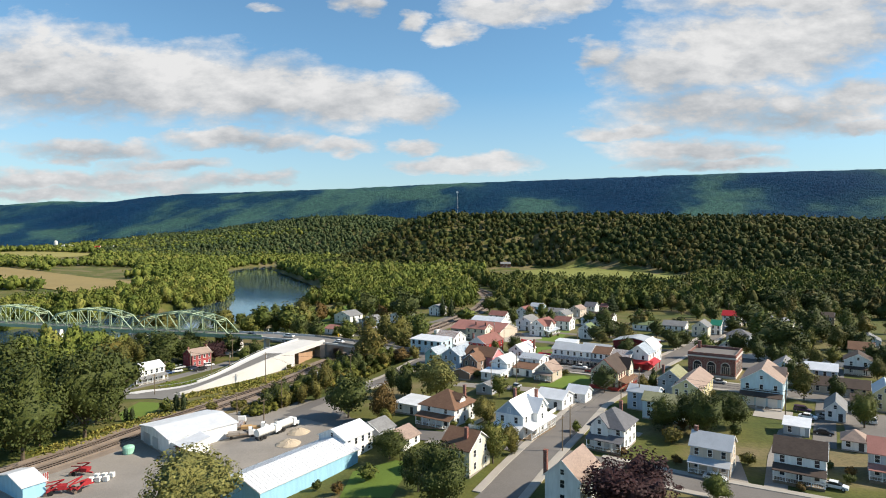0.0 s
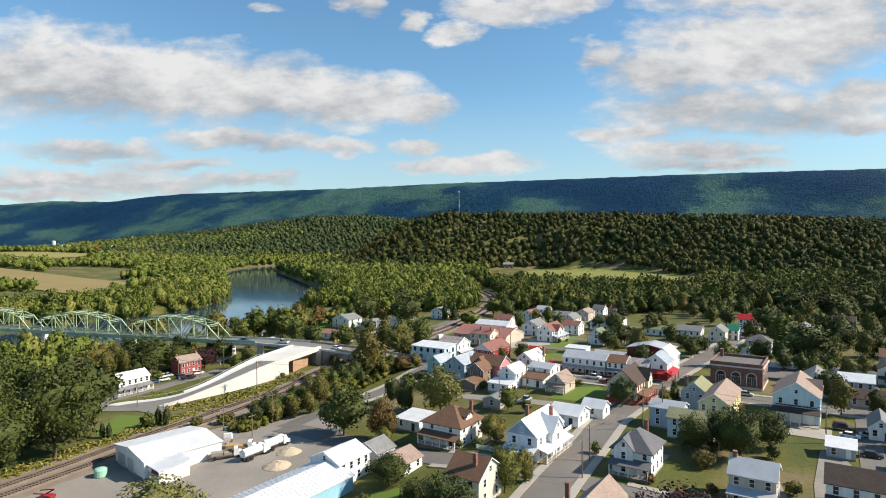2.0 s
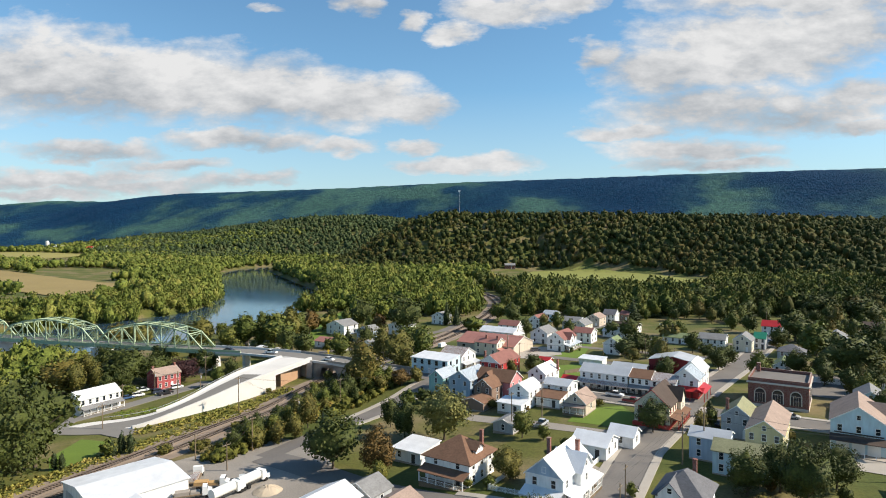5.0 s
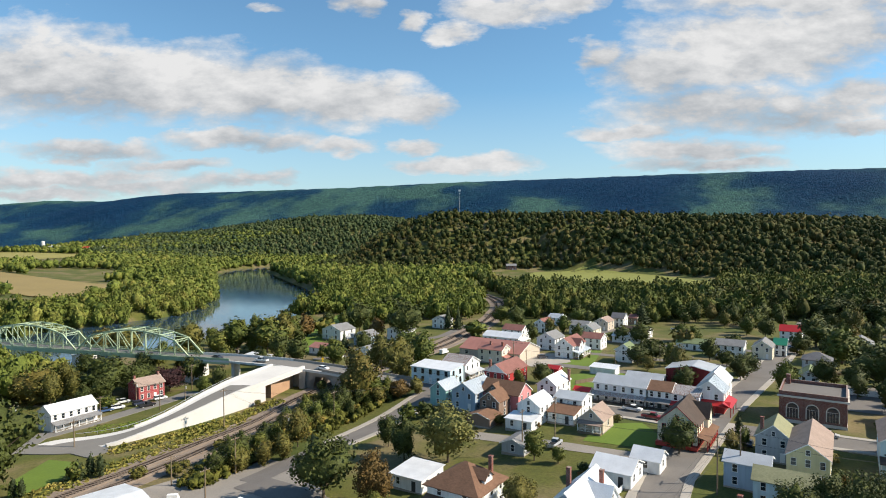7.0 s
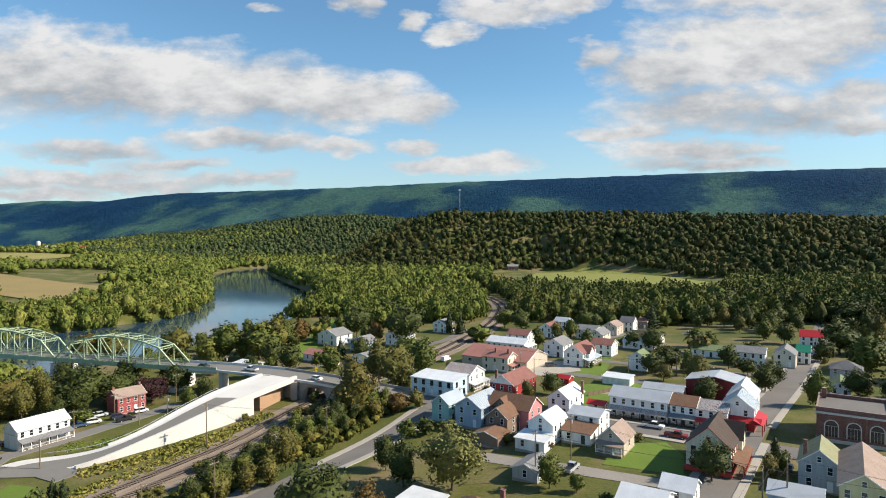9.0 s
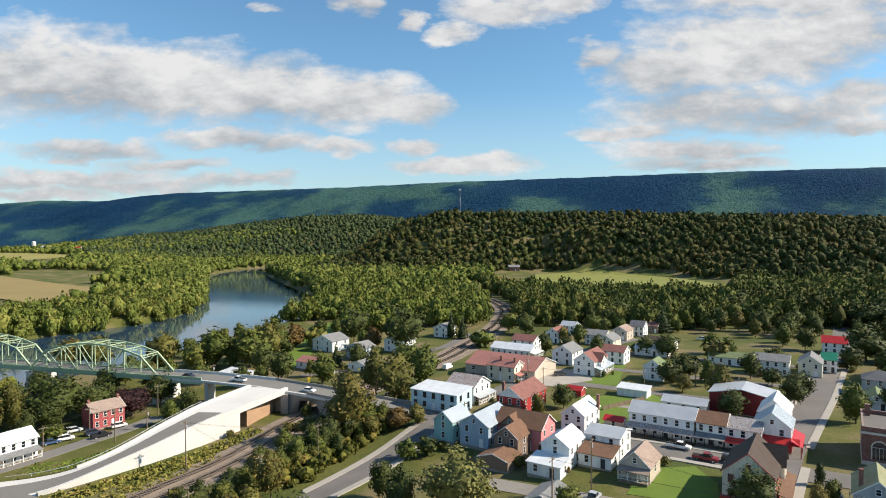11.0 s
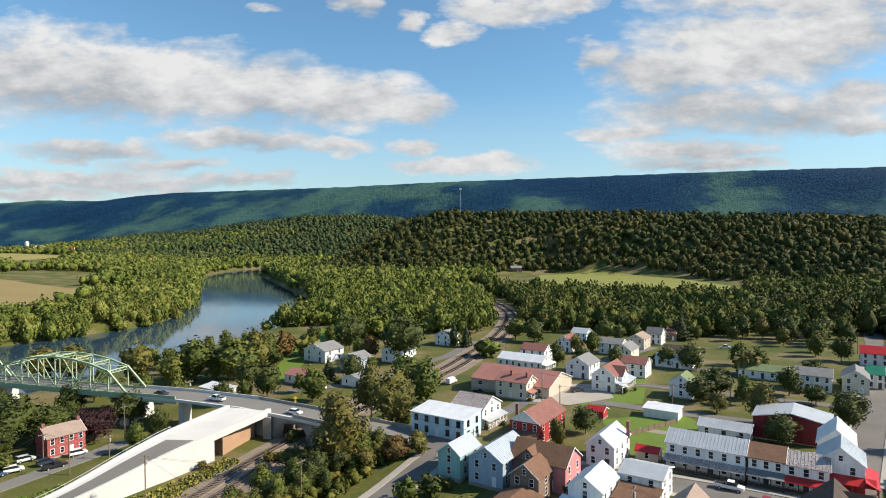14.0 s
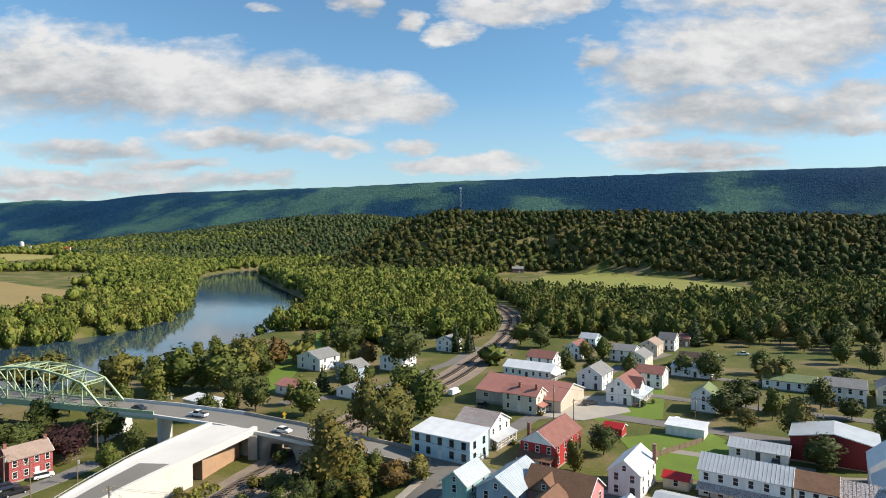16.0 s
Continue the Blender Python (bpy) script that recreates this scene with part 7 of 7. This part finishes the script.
car("sedan", 94.6, 201.8, -33, (.5,.5,.5), "silver saloon car parked in the town")
car("sedan", 72.1, 196.5, 57, (.05,.05,.06), "dark saloon car parked in the town")
car("suv", 39.5, 307.4, 20, (.05,.05,.06), "dark sport utility car parked in the town")
car("pickup", 125.5, 387.4, -10, (.75,.75,.75), "white pickup truck parked in the town")
car("sedan", 153.0, 324.8, 57, (.6,.6,.6), "silver saloon car parked in the town")
pole(-67.3, 230.1, 12.0)
pole(-97.4, 278.6, 10.1)
pole(-103.4, 215.7, 7.8)
pole(-132.3, 233.0, 7.3)
pole(-63.6, 187.4, 6.9)
pole(-51.1, 193.6, 9.2)
pole(-44.3, 215.2, 7.0)
pole(-34.0, 227.9, 9.7)
pole(52.2, 168.6, 11.7)
pole(-85.8, 296.0, 11.7)
pole(83.6, 291.6, 8.8)
pole(86.5, 266.4, 8.7)
pole(66.0, 292.2, 6.7)
pole(29.8, 137.6, 8.6)
pole(-52.5, 179.0, 6.8)
pole(93.4, 159.2, 9.1)
pole(33.6, 147.6, 8.2)
pole(58.6, 172.6, 12.2)
pole(25.6, 292.1, 10.5)
pole(29.7, 284.4, 8.5)
pole(-24.7, 270.4, 9.2)
pole(-109.7, 261.3, 7.8)
pole(-96.7, 251.5, 9.5)
pole(-114.1, 246.9, 6.5)
pole(-93.0, 262.5, 6.5)
pole(17.2, 194.0, 10.9)
pole(174.1, 368.0, 9.2)
pole(26.3, 201.5, 11.3)
pole(2.2, 244.5, 6.9)

# ---- garden trees that fill the blocks ----
solid = [(o.matrix_world.translation.x, o.matrix_world.translation.y) for o in scene.objects if o.parent is None and o.type == "EMPTY" and "label" in o]
rt = random.Random(5)
for x0, x1, y0, y1, n, keys in ((124, 190, 215, 300, 26, ("dark_a", "green_a", "dark_b")), (108, 230, 140, 400, 130, ("dark_a", "dark_b", "green_a", "olive_a")), (20, 150, 330, 440, 34, ("dark_b", "green_a", "dark_a", "olive_b")), (-80, -20, 300, 420, 26, ("green_a", "dark_a", "green_b")),
                                (-130, -84, 305, 400, 26, ("green_a", "green_b", "olive_a")), (-152, -114, 252, 300, 30, ("dark_a", "dark_b", "olive_a")), (-104, -84, 262, 286, 8, ("dark_b", "green_b")), (110, 200, 90, 170, 16, ("dark_a", "green_b", "olive_b")), (-140, -118, 130, 212, 9, ("olive_a", "dark_a")), (142, 245, 350, 445, 80, ("dark_a", "green_a", "olive_a", "dark_b")), (60, 150, 412, 446, 24, ("dark_a", "green_a", "green_b"))):
    made = 0
    while made < n:
        made += 1
        x, y = rt.uniform(x0, x1), rt.uniform(y0, y1)
        if min((x - a) ** 2 + (y - b) ** 2 for a, b in solid) < 42 or abs(x - float(RAILX(y))) < 11 or float(river_dist(x, y)) < 8:
            continue
        if 84 < x < 150 and 280 < y < 405:
            continue
        mx0 = 45.5 + (y - 177.5) * .70
        if abs(x - mx0) < 9:
            continue
        key = rt.choice(keys)
        tree(key, x, y, rt.uniform(.65, 1.05), {"d": "dark green tree among the houses", "g": "leafy green tree among the houses", "o": "olive tinted tree among the houses"}[key[0]])
        solid.append((x, y))

# ---- shrubs in the front gardens ----
rg2 = random.Random(77)
STREETS = ([(13, 115), (45.5, 177.5), (76, 222), (114, 273)], [(-12, 258), (52, 222.5), (108, 190), (150, 164)], [(-46, 187), (-4, 250)], [(-46, 187), (0, 152), (60, 116), (110, 85)], [(47, 187), (6, 211)])


def off_street(x, y):
    best = 99.0
    for line in STREETS:
        for (ax, ay), (bx, by) in zip(line, line[1:]):
            f = max(0.0, min(1.0, ((x - ax) * (bx - ax) + (y - ay) * (by - ay)) / ((bx - ax) ** 2 + (by - ay) ** 2)))
            best = min(best, math.hypot(x - ax - (bx - ax) * f, y - ay - (by - ay) * f))
    return best


homes = [o for o in scene.objects if o.parent is None and o.name.split(".")[0] in ("house", "cottage", "inn") and o.matrix_world.translation.y < 330]
centres = [o.matrix_world.translation.copy() for o in homes]
for o in homes:
    for k in range(3):
        a = rg2.uniform(0, math.tau)
        r = rg2.uniform(7.2, 9.5)
        x, y = o.matrix_world.translation.x + r * math.cos(a), o.matrix_world.translation.y + r * math.sin(a)
        if off_street(x, y) < 7.0 or min((c.x - x) ** 2 + (c.y - y) ** 2 for c in centres) < 50:
            continue
        key = rg2.choice(("bush_green", "bush_dark", "bush_olive", "bush_russet"))
        tree(key, x, y, rg2.uniform(.6, 1.3), {"bush_green": "leafy green shrub in a front garden", "bush_dark": "dark green clipped shrub beside a house", "bush_olive": "olive green loose shrub beside a house", "bush_russet": "red brown rounded shrub in a garden"}[key], category="shrub", name="shrub", group="garden shrubs")

# ---- young trees on the slope between railway and side street ----
rs = random.Random(31)
for (ax, ay, bx, by, q0, q1, n) in ((-36, 212, -15, 252, 3.5, 13, 26), (-62, 196, -37, 256, -9.5, -3.5, 24)):
    L = math.hypot(bx - ax, by - ay)
    for k in range(n):
        f, q = (k + rs.uniform(-.4, .4)) / n, rs.uniform(min(q0, q1), max(q0, q1))
        x, y = ax + (bx - ax) * f - (by - ay) / L * q, ay + (by - ay) * f + (bx - ax) / L * q
        if abs(x - float(RAILX(y))) > 9:
            tree(rs.choice(("green_b", "olive_b", "dark_b", "green_a")), x, y, rs.uniform(.42, .74), "young leafy tree on the railway slope", group="slope trees")

# ---- wires between near poles ----
WIRE = two_scale("black_cable", (0.03, 0.03, 0.03), .1, rough=.6)
done = set()
for i, p in enumerate(POLES):
    near = sorted((math.dist(p, q), j) for j, q in enumerate(POLES) if j != i)[:2]
    for dd, j in near:
        if dd > 48 or dd < 12 or (min(i, j), max(i, j)) in done:
            continue
        done.add((min(i, j), max(i, j)))
        a, b = Vector(p), Vector(POLES[j])
        w = thing("overhead_wire", "thin black overhead wires sagging between poles", "wire", 0, 0, 0, group="overhead wires")
        for off in (-.9, .9):
            bm = bmesh.new()
            o = E2 * off
            pts = [a.lerp(b, k / 8) + o * 1.0 - Vector((0, 0, 4 * .9 * (k / 8) * (1 - k / 8))) for k in range(9)]
            side = (b - a).cross(Vector((0, 0, 1))).normalized() * .018
            rise = Vector((0, 0, .018))
            rings = [[bm.verts.new(q + d) for d in (side, rise, -side, -rise)] for q in pts]
            for r0, r1 in zip(rings, rings[1:]):
                for k in range(4):
                    bm.faces.new((r0[k], r0[(k + 1) % 4], r1[(k + 1) % 4], r1[k]))
            bm.faces.new(rings[0][::-1])
            bm.faces.new(rings[-1])
            part("wire", bm, WIRE, w)

# vehicles crossing the bridge
car("pickup", -72, 282.5, 157, (.75, .75, .74), "white pickup truck crossing the bridge approach", z=2.75)
car("sedan", -92, 290, -22, (.03, .035, .05), "dark saloon car on the bridge approach", z=2.55)
car("sedan", -46, 270.6, -24, (.75, .75, .75), "white saloon car on the bridge approach", z=2.25)

# ---- the radio mast on the hill ----
mast = thing("radio_mast", "pale steel lattice radio mast on the wooded hilltop", "mast", 25, 1375, gz(25, 1375))
bm = bmesh.new()
zt = 149.0 - gz(25, 1375)
for k in range(3):
    a = k * math.tau / 3
    rod(bm, (.8 * math.cos(a), .8 * math.sin(a), -2), (.8 * math.cos(a), .8 * math.sin(a), zt), .09, .07, 5)
for k in range(int(zt / 4)):
    for j in range(3):
        a, b = j * math.tau / 3, (j + 1) * math.tau / 3
        rod(bm, (.8 * math.cos(a), .8 * math.sin(a), k * 4), (.8 * math.cos(b), .8 * math.sin(b), k * 4 + 4), .04, n=4)
part("lattice", bm, R_WHITE, mast)
part("antenna", boxes((-2.4, 2.4, -.5, .5, zt - 3.5, zt - .5)), R_WHITE, mast)


# ---- road signs ----
SIGN = two_scale("yellow_sign_paint", (0.72, 0.45, 0.03), .08, 1, 8, .5)
for x, y, z in ((-10.5, 254.0, None), (-47.7, 278.4, 1.9)):
    sg = thing("road_sign", "yellow diamond warning sign on a steel post", "road sign", x, y, gz(x, y) if z is None else z, 12, group="road signs")
    bm = bmesh.new()
    rod(bm, (0, 0, -.3), (0, 0, 3.2), .05)
    part("post", bm, R_GREY, sg)
    for zz, s in ((2.7, .62), (1.75, .4)):
        bm = bmesh.new()
        prism(bm, [(0, -.08, zz - s), (s, -.08, zz), (0, -.08, zz + s), (-s, -.08, zz)], (0, .03, 0))
        part("plate", fix(bm), SIGN, sg)

# ---- fences ----


def fence(label, pts, h, step, mat, category="fence", solid=True):
    f = thing("fence", label, category, 0, 0, 0, group="fences")
    for (ax, ay), (bx, by) in zip(pts, pts[1:]):
        n = max(1, round(math.hypot(bx - ax, by - ay) / step))
        for k in range(n + 1):
            x, y = ax + (bx - ax) * k / n, ay + (by - ay) * k / n
            z = gz(x, y)
            part("post", boxes((x - .07, x + .07, y - .07, y + .07, z - .3, z + h + .12)), mat, f)
            if k == n:
                continue
            x2, y2 = ax + (bx - ax) * (k + 1) / n, ay + (by - ay) * (k + 1) / n
            z2 = gz(x2, y2)
            if solid:
                bm = bmesh.new()
                beam(bm, (x, y, z + h / 2 + .05), (x2, y2, z2 + h / 2 + .05), .05, h - .1)
                part("panel", bm, mat, f)
            else:
                for zz in (.3, h - .2):
                    rl = bmesh.new()
                    beam(rl, (x, y, z + zz), (x2, y2, z2 + zz), .05, .09)
                    part("rail", rl, mat, f)
                m = int(step / .22)
                for i in range(1, m):
                    px, py, pz = x + (x2 - x) * i / m, y + (y2 - y) * i / m, z + (z2 - z) * i / m
                    part("picket", boxes((px - .045, px + .045, py - .02, py + .02, pz + .06, pz + h)), mat, f)
    return f


fence("tall white vinyl fence along the bank parking lot", [(118, 249), (158, 225)], 1.9, 2.4, TRIM)
fence("white picket fence round the foursquare house garden", [(8.5, 157.0), (17, 151.5)], 1.1, 2.2, TRIM, solid=False)
fence("white picket fence beside the garden of the large white house", [(8.5, 157.0), (13.5, 165)], 1.1, 2.2, TRIM, solid=False)
fence("low white fence along the main street sidewalk", [(31, 166), (39.5, 178)], 1.2, 2.4, TRIM)
fence("brown board fence behind the row house gardens", [(44, 262), (60, 273)], 1.4, 2.4, WOOD)

# ---- the works yard ----
MACHINE_RED = two_scale("faded_red_machine_paint", (0.36, 0.03, 0.035), .25, 1.0, 8, .5)
GREENTANK = two_scale("green_plastic_tank", (0.30, 0.55, 0.42), .1, 1, 8, .4)
PLASTIC = two_scale("white_plastic_tank", (0.72, 0.72, 0.68), .1, 1, 8, .4)


def tank_truck(x, y, rz, label):
    t = thing("truck", label, "truck", x, y, gz(x, y) + .1, rz, group="yard trucks")
    bm = bmesh.new()
    prism(bm, [(2.0, -1.1, .7), (4.2, -1.1, .7), (4.2, -1.1, 1.6), (3.3, -1.1, 1.75), (3.0, -1.1, 2.8), (2.0, -1.1, 2.8)], (0, 2.2, 0))
    part("cab", fix(bm), TRIM, t)
    part("windscreen", boxes((3.02, 3.3, -.95, .95, 1.8, 2.6)), GLASS, t)
    part("chassis", boxes((-4, 4, -.5, .5, .6, .95)), DARKTRIM, t)
    bm = bmesh.new()
    rod(bm, (-3.9, 0, 1.95), (1.7, 0, 1.95), 1.05, n=14)
    part("tank", bm, PLASTIC, t)
    for wx in (-3.0, -1.8, 3.1):
        for wy in (-.95, .95):
            bm = bmesh.new()
            rod(bm, (wx, wy - .17, .45), (wx, wy + .17, .45), .5, n=12)
            part("wheel", bm, TYRE, t)


def flat_truck(x, y, rz, label, load):
    t = thing("truck", label, "truck", x, y, gz(x, y) + .1, rz, group="yard trucks")
    bm = bmesh.new()
    prism(bm, [(2.0, -1.05, .7), (3.9, -1.05, .7), (3.9, -1.05, 1.5), (3.2, -1.05, 1.7), (2.9, -1.05, 2.5), (2.0, -1.05, 2.5)], (0, 2.1, 0))
    part("cab", fix(bm), TRIM, t)
    part("windscreen", boxes((2.92, 3.15, -.9, .9, 1.75, 2.35)), GLASS, t)
    part("bed", boxes((-3.8, 1.8, -1.15, 1.15, .85, 1.05)), WOOD, t)
    part("load", boxes((-3.5, -.6, -.9, .9, 1.05, 1.75), (-.4, 1.5, -.8, .7, 1.05, 1.5)), load, t)
    for wx in (-2.6, 3.0):
        for wy in (-.9, .9):
            bm = bmesh.new()
            rod(bm, (wx, wy - .15, .42), (wx, wy + .15, .42), .45, n=12)
            part("wheel", bm, TYRE, t)


def machine(x, y, rz, label):
    """A folded red farm implement on wheels."""
    t = thing("farm_machine", label, "machine", x, y, gz(x, y) + .1, rz, group="farm machines")
    bm = bmesh.new()
    beam(bm, (-2.4, 0, .9), (2.8, 0, .7), .3, .3)
    beam(bm, (-1.8, -1.7, 1.0), (-1.8, 1.7, 1.0), .25, .25)
    part("frame", bm, MACHINE_RED, t)
    for s in (-1, 1):
        bm = bmesh.new()
        beam(bm, (-1.8, s * 1.7, 1.0), (1.0, s * 1.3, 2.5), .22, .3)
        beam(bm, (1.0, s * 1.3, 2.5), (-2.2, s * .9, 2.2), .18, .2)
        part("folded_wing", bm, MACHINE_RED, t)
        bm = bmesh.new()
        rod(bm, (-1.2, s * 1.25 - .15, .5), (-1.2, s * 1.25 + .15, .5), .6, n=12)
        part("wheel", bm, TYRE, t)
    for k in range(6):
        bm = bmesh.new()
        rod(bm, (-2.1, -1.5 + k * .6 - .04, .45), (-2.1, -1.5 + k * .6 + .04, .45), .38, n=10)
        part("disc", bm, STEEL, t)
    bm = bmesh.new()
    prism(bm, [(.2, -.8, .9), (1.6, -.8, .9), (1.9, -.8, 1.8), (0, -.8, 1.8)], (0, 1.6, 0))
    part("hopper", fix(bm), MACHINE_RED, t)


tank_truck(-46.5, 162.5, 60, "white tank truck parked in the gravel yard")
tank_truck(-43, 168.5, 60, "white water truck with a round tank")
flat_truck(-54, 163, 20, "white flatbed truck loaded with grey crates", OLDCONC)
flat_truck(-52, 168, 10, "white flatbed truck with building timber", NEWWOOD)
flat_truck(-57.5, 173, 100, "old white flatbed truck with rusty scrap", R_RUST)
machine(-83, 129, 20, "folded red farm implement standing in the yard")
machine(-79, 131, 60, "red seed drill with folded wings in the yard")
machine(-84.5, 140.5, -10, "faded red farm implement beside the railway")
for x, y, rr, hh in ((-38.5, 165, 3.4, 1.2), (-39, 156, 3.6, 1.2)):
    rg = random.Random(int(x))
    prof = [(rr, -.2), (rr * .92, .15 * hh), (rr * .6, .55 * hh), (rr * .3, .85 * hh), (.15, hh)]
    bm = lathe(prof, 18)
    for vtx in bm.verts:
        vtx.co += Vector((rg.uniform(-.18, .18), rg.uniform(-.18, .18), rg.uniform(-.1, .1)))
    pl = part("sand_pile", bm, two_scale("heaped_sand", (0.46, 0.38, 0.28), .15, .6, 6, .95))
    pl.location = (x, y, gz(x, y))
    tagged(pl, "low heap of pale sand in the yard", "sand pile", "sand piles")
tk = part("water_tank", lathe([(1.3, 0), (1.45, .2), (1.45, 1.7), (1.2, 2.0), (.3, 2.2)], 16), GREENTANK)
tk.location = (-81, 155, gz(-81, 155) + .05)
tagged(tk, "pale green round plastic water tank in the yard", "tank")
for k in range(6):
    x, y = -79.5 + (k % 3) * 1.6, 135.5 + (k // 3) * 1.5 + k * .3
    c = part("tote_tank", boxes((-.55, .55, -.55, .55, .15, 1.25)), PLASTIC)
    bmod = c.modifiers.new("edge", "BEVEL")
    bmod.width, bmod.segments = .08, 2
    c.location = (x, y, gz(x, y) + .05)
    tagged(c, "white plastic tote tank standing in the yard", "tank", "tote tanks")
ct = thing("container", "rusty red steel container beside the railway", "container", -91.5, 133, gz(-91.5, 133) + .1, 60)
part("shell", boxes((-3, 3, -1.2, 1.2, 0, 2.6)), R_RUST, ct)
for k in range(14):
    part("rib", boxes((-2.9 + k * .43, -2.75 + k * .43, -1.26, 1.26, .1, 2.55)), MACHINE_RED, ct)
# lean-to with dark red door against the warehouse
lt = thing("warehouse_annex", "white lean-to with a dark red shutter at the warehouse", "annex", -64.5, 153.5, gz(-64.5, 153.5), -42)
part("wall", body_mesh(9, 7, 3.4, "shed", 1.0), WHITE, lt)
part("roof", roof_mesh(9, 7, 3.4, "shed", 1.0), R_WHITE, lt)
part("shutter", boxes((.4, 4.0, -3.6, -3.48, 2.2, 3.2)), two_scale("dark_red_shutter", (0.16, 0.03, 0.03), .2), lt)
part("door_panel", boxes((-3.9, 3.9, -3.56, -3.49, .1, 2.1)), R_GREY, lt)
wd = [o for o in scene.objects if o.name == "warehouse"][0]
part("door_panel", boxes((-7.0, -2.5, -9.56, -9.48, .1, 3.2)), R_GREY, wd)
part("door_panel", boxes((-1.0, 2.5, -9.56, -9.48, .1, 3.2)), R_GREY, wd)

# ---- the far farm ----
fx, fy = -955, 1478
silo = part("silo", lathe([(4.2, 0), (4.4, 17), (4.0, 19.4), (2.9, 21), (.4, 21.8)], 16), CONCRETE)
silo.location = (fx, fy, gz(fx, fy))
tagged(silo, "pale round farm silo with a domed top", "silo")
for dx, dy, w, d, hh, rm in ((22, 6, 18, 12, 7, R_WHITE), (48, -4, 14, 10, 5, R_GREY), (110, -20, 22, 12, 6, R_RED), (135, 5, 14, 9, 5, R_WHITE)):
    house("farm_building", "white farm building on the far valley side", fx + dx, fy + dy, w, d, hh, "x", 3.5, WHITE, rm, rot=8, win=(0, 0), storeys=1, door=False, gable_win=False, category="barn", base=6, group="farm buildings")
house("farm_building", "white shed roofed in pale metal beside the meadow", 66, 742, 18, 9, 4, "x", 1.6, WHITE, R_WHITE, rot=0, win=(3, 1), storeys=1, category="barn", base=4)
house("house", "dark red brick house at the foot of the hill", 96, 985, 16, 10, 6, "x", 3, BRICK, S_GREY, rot=0, win=(4, 2), base=5)
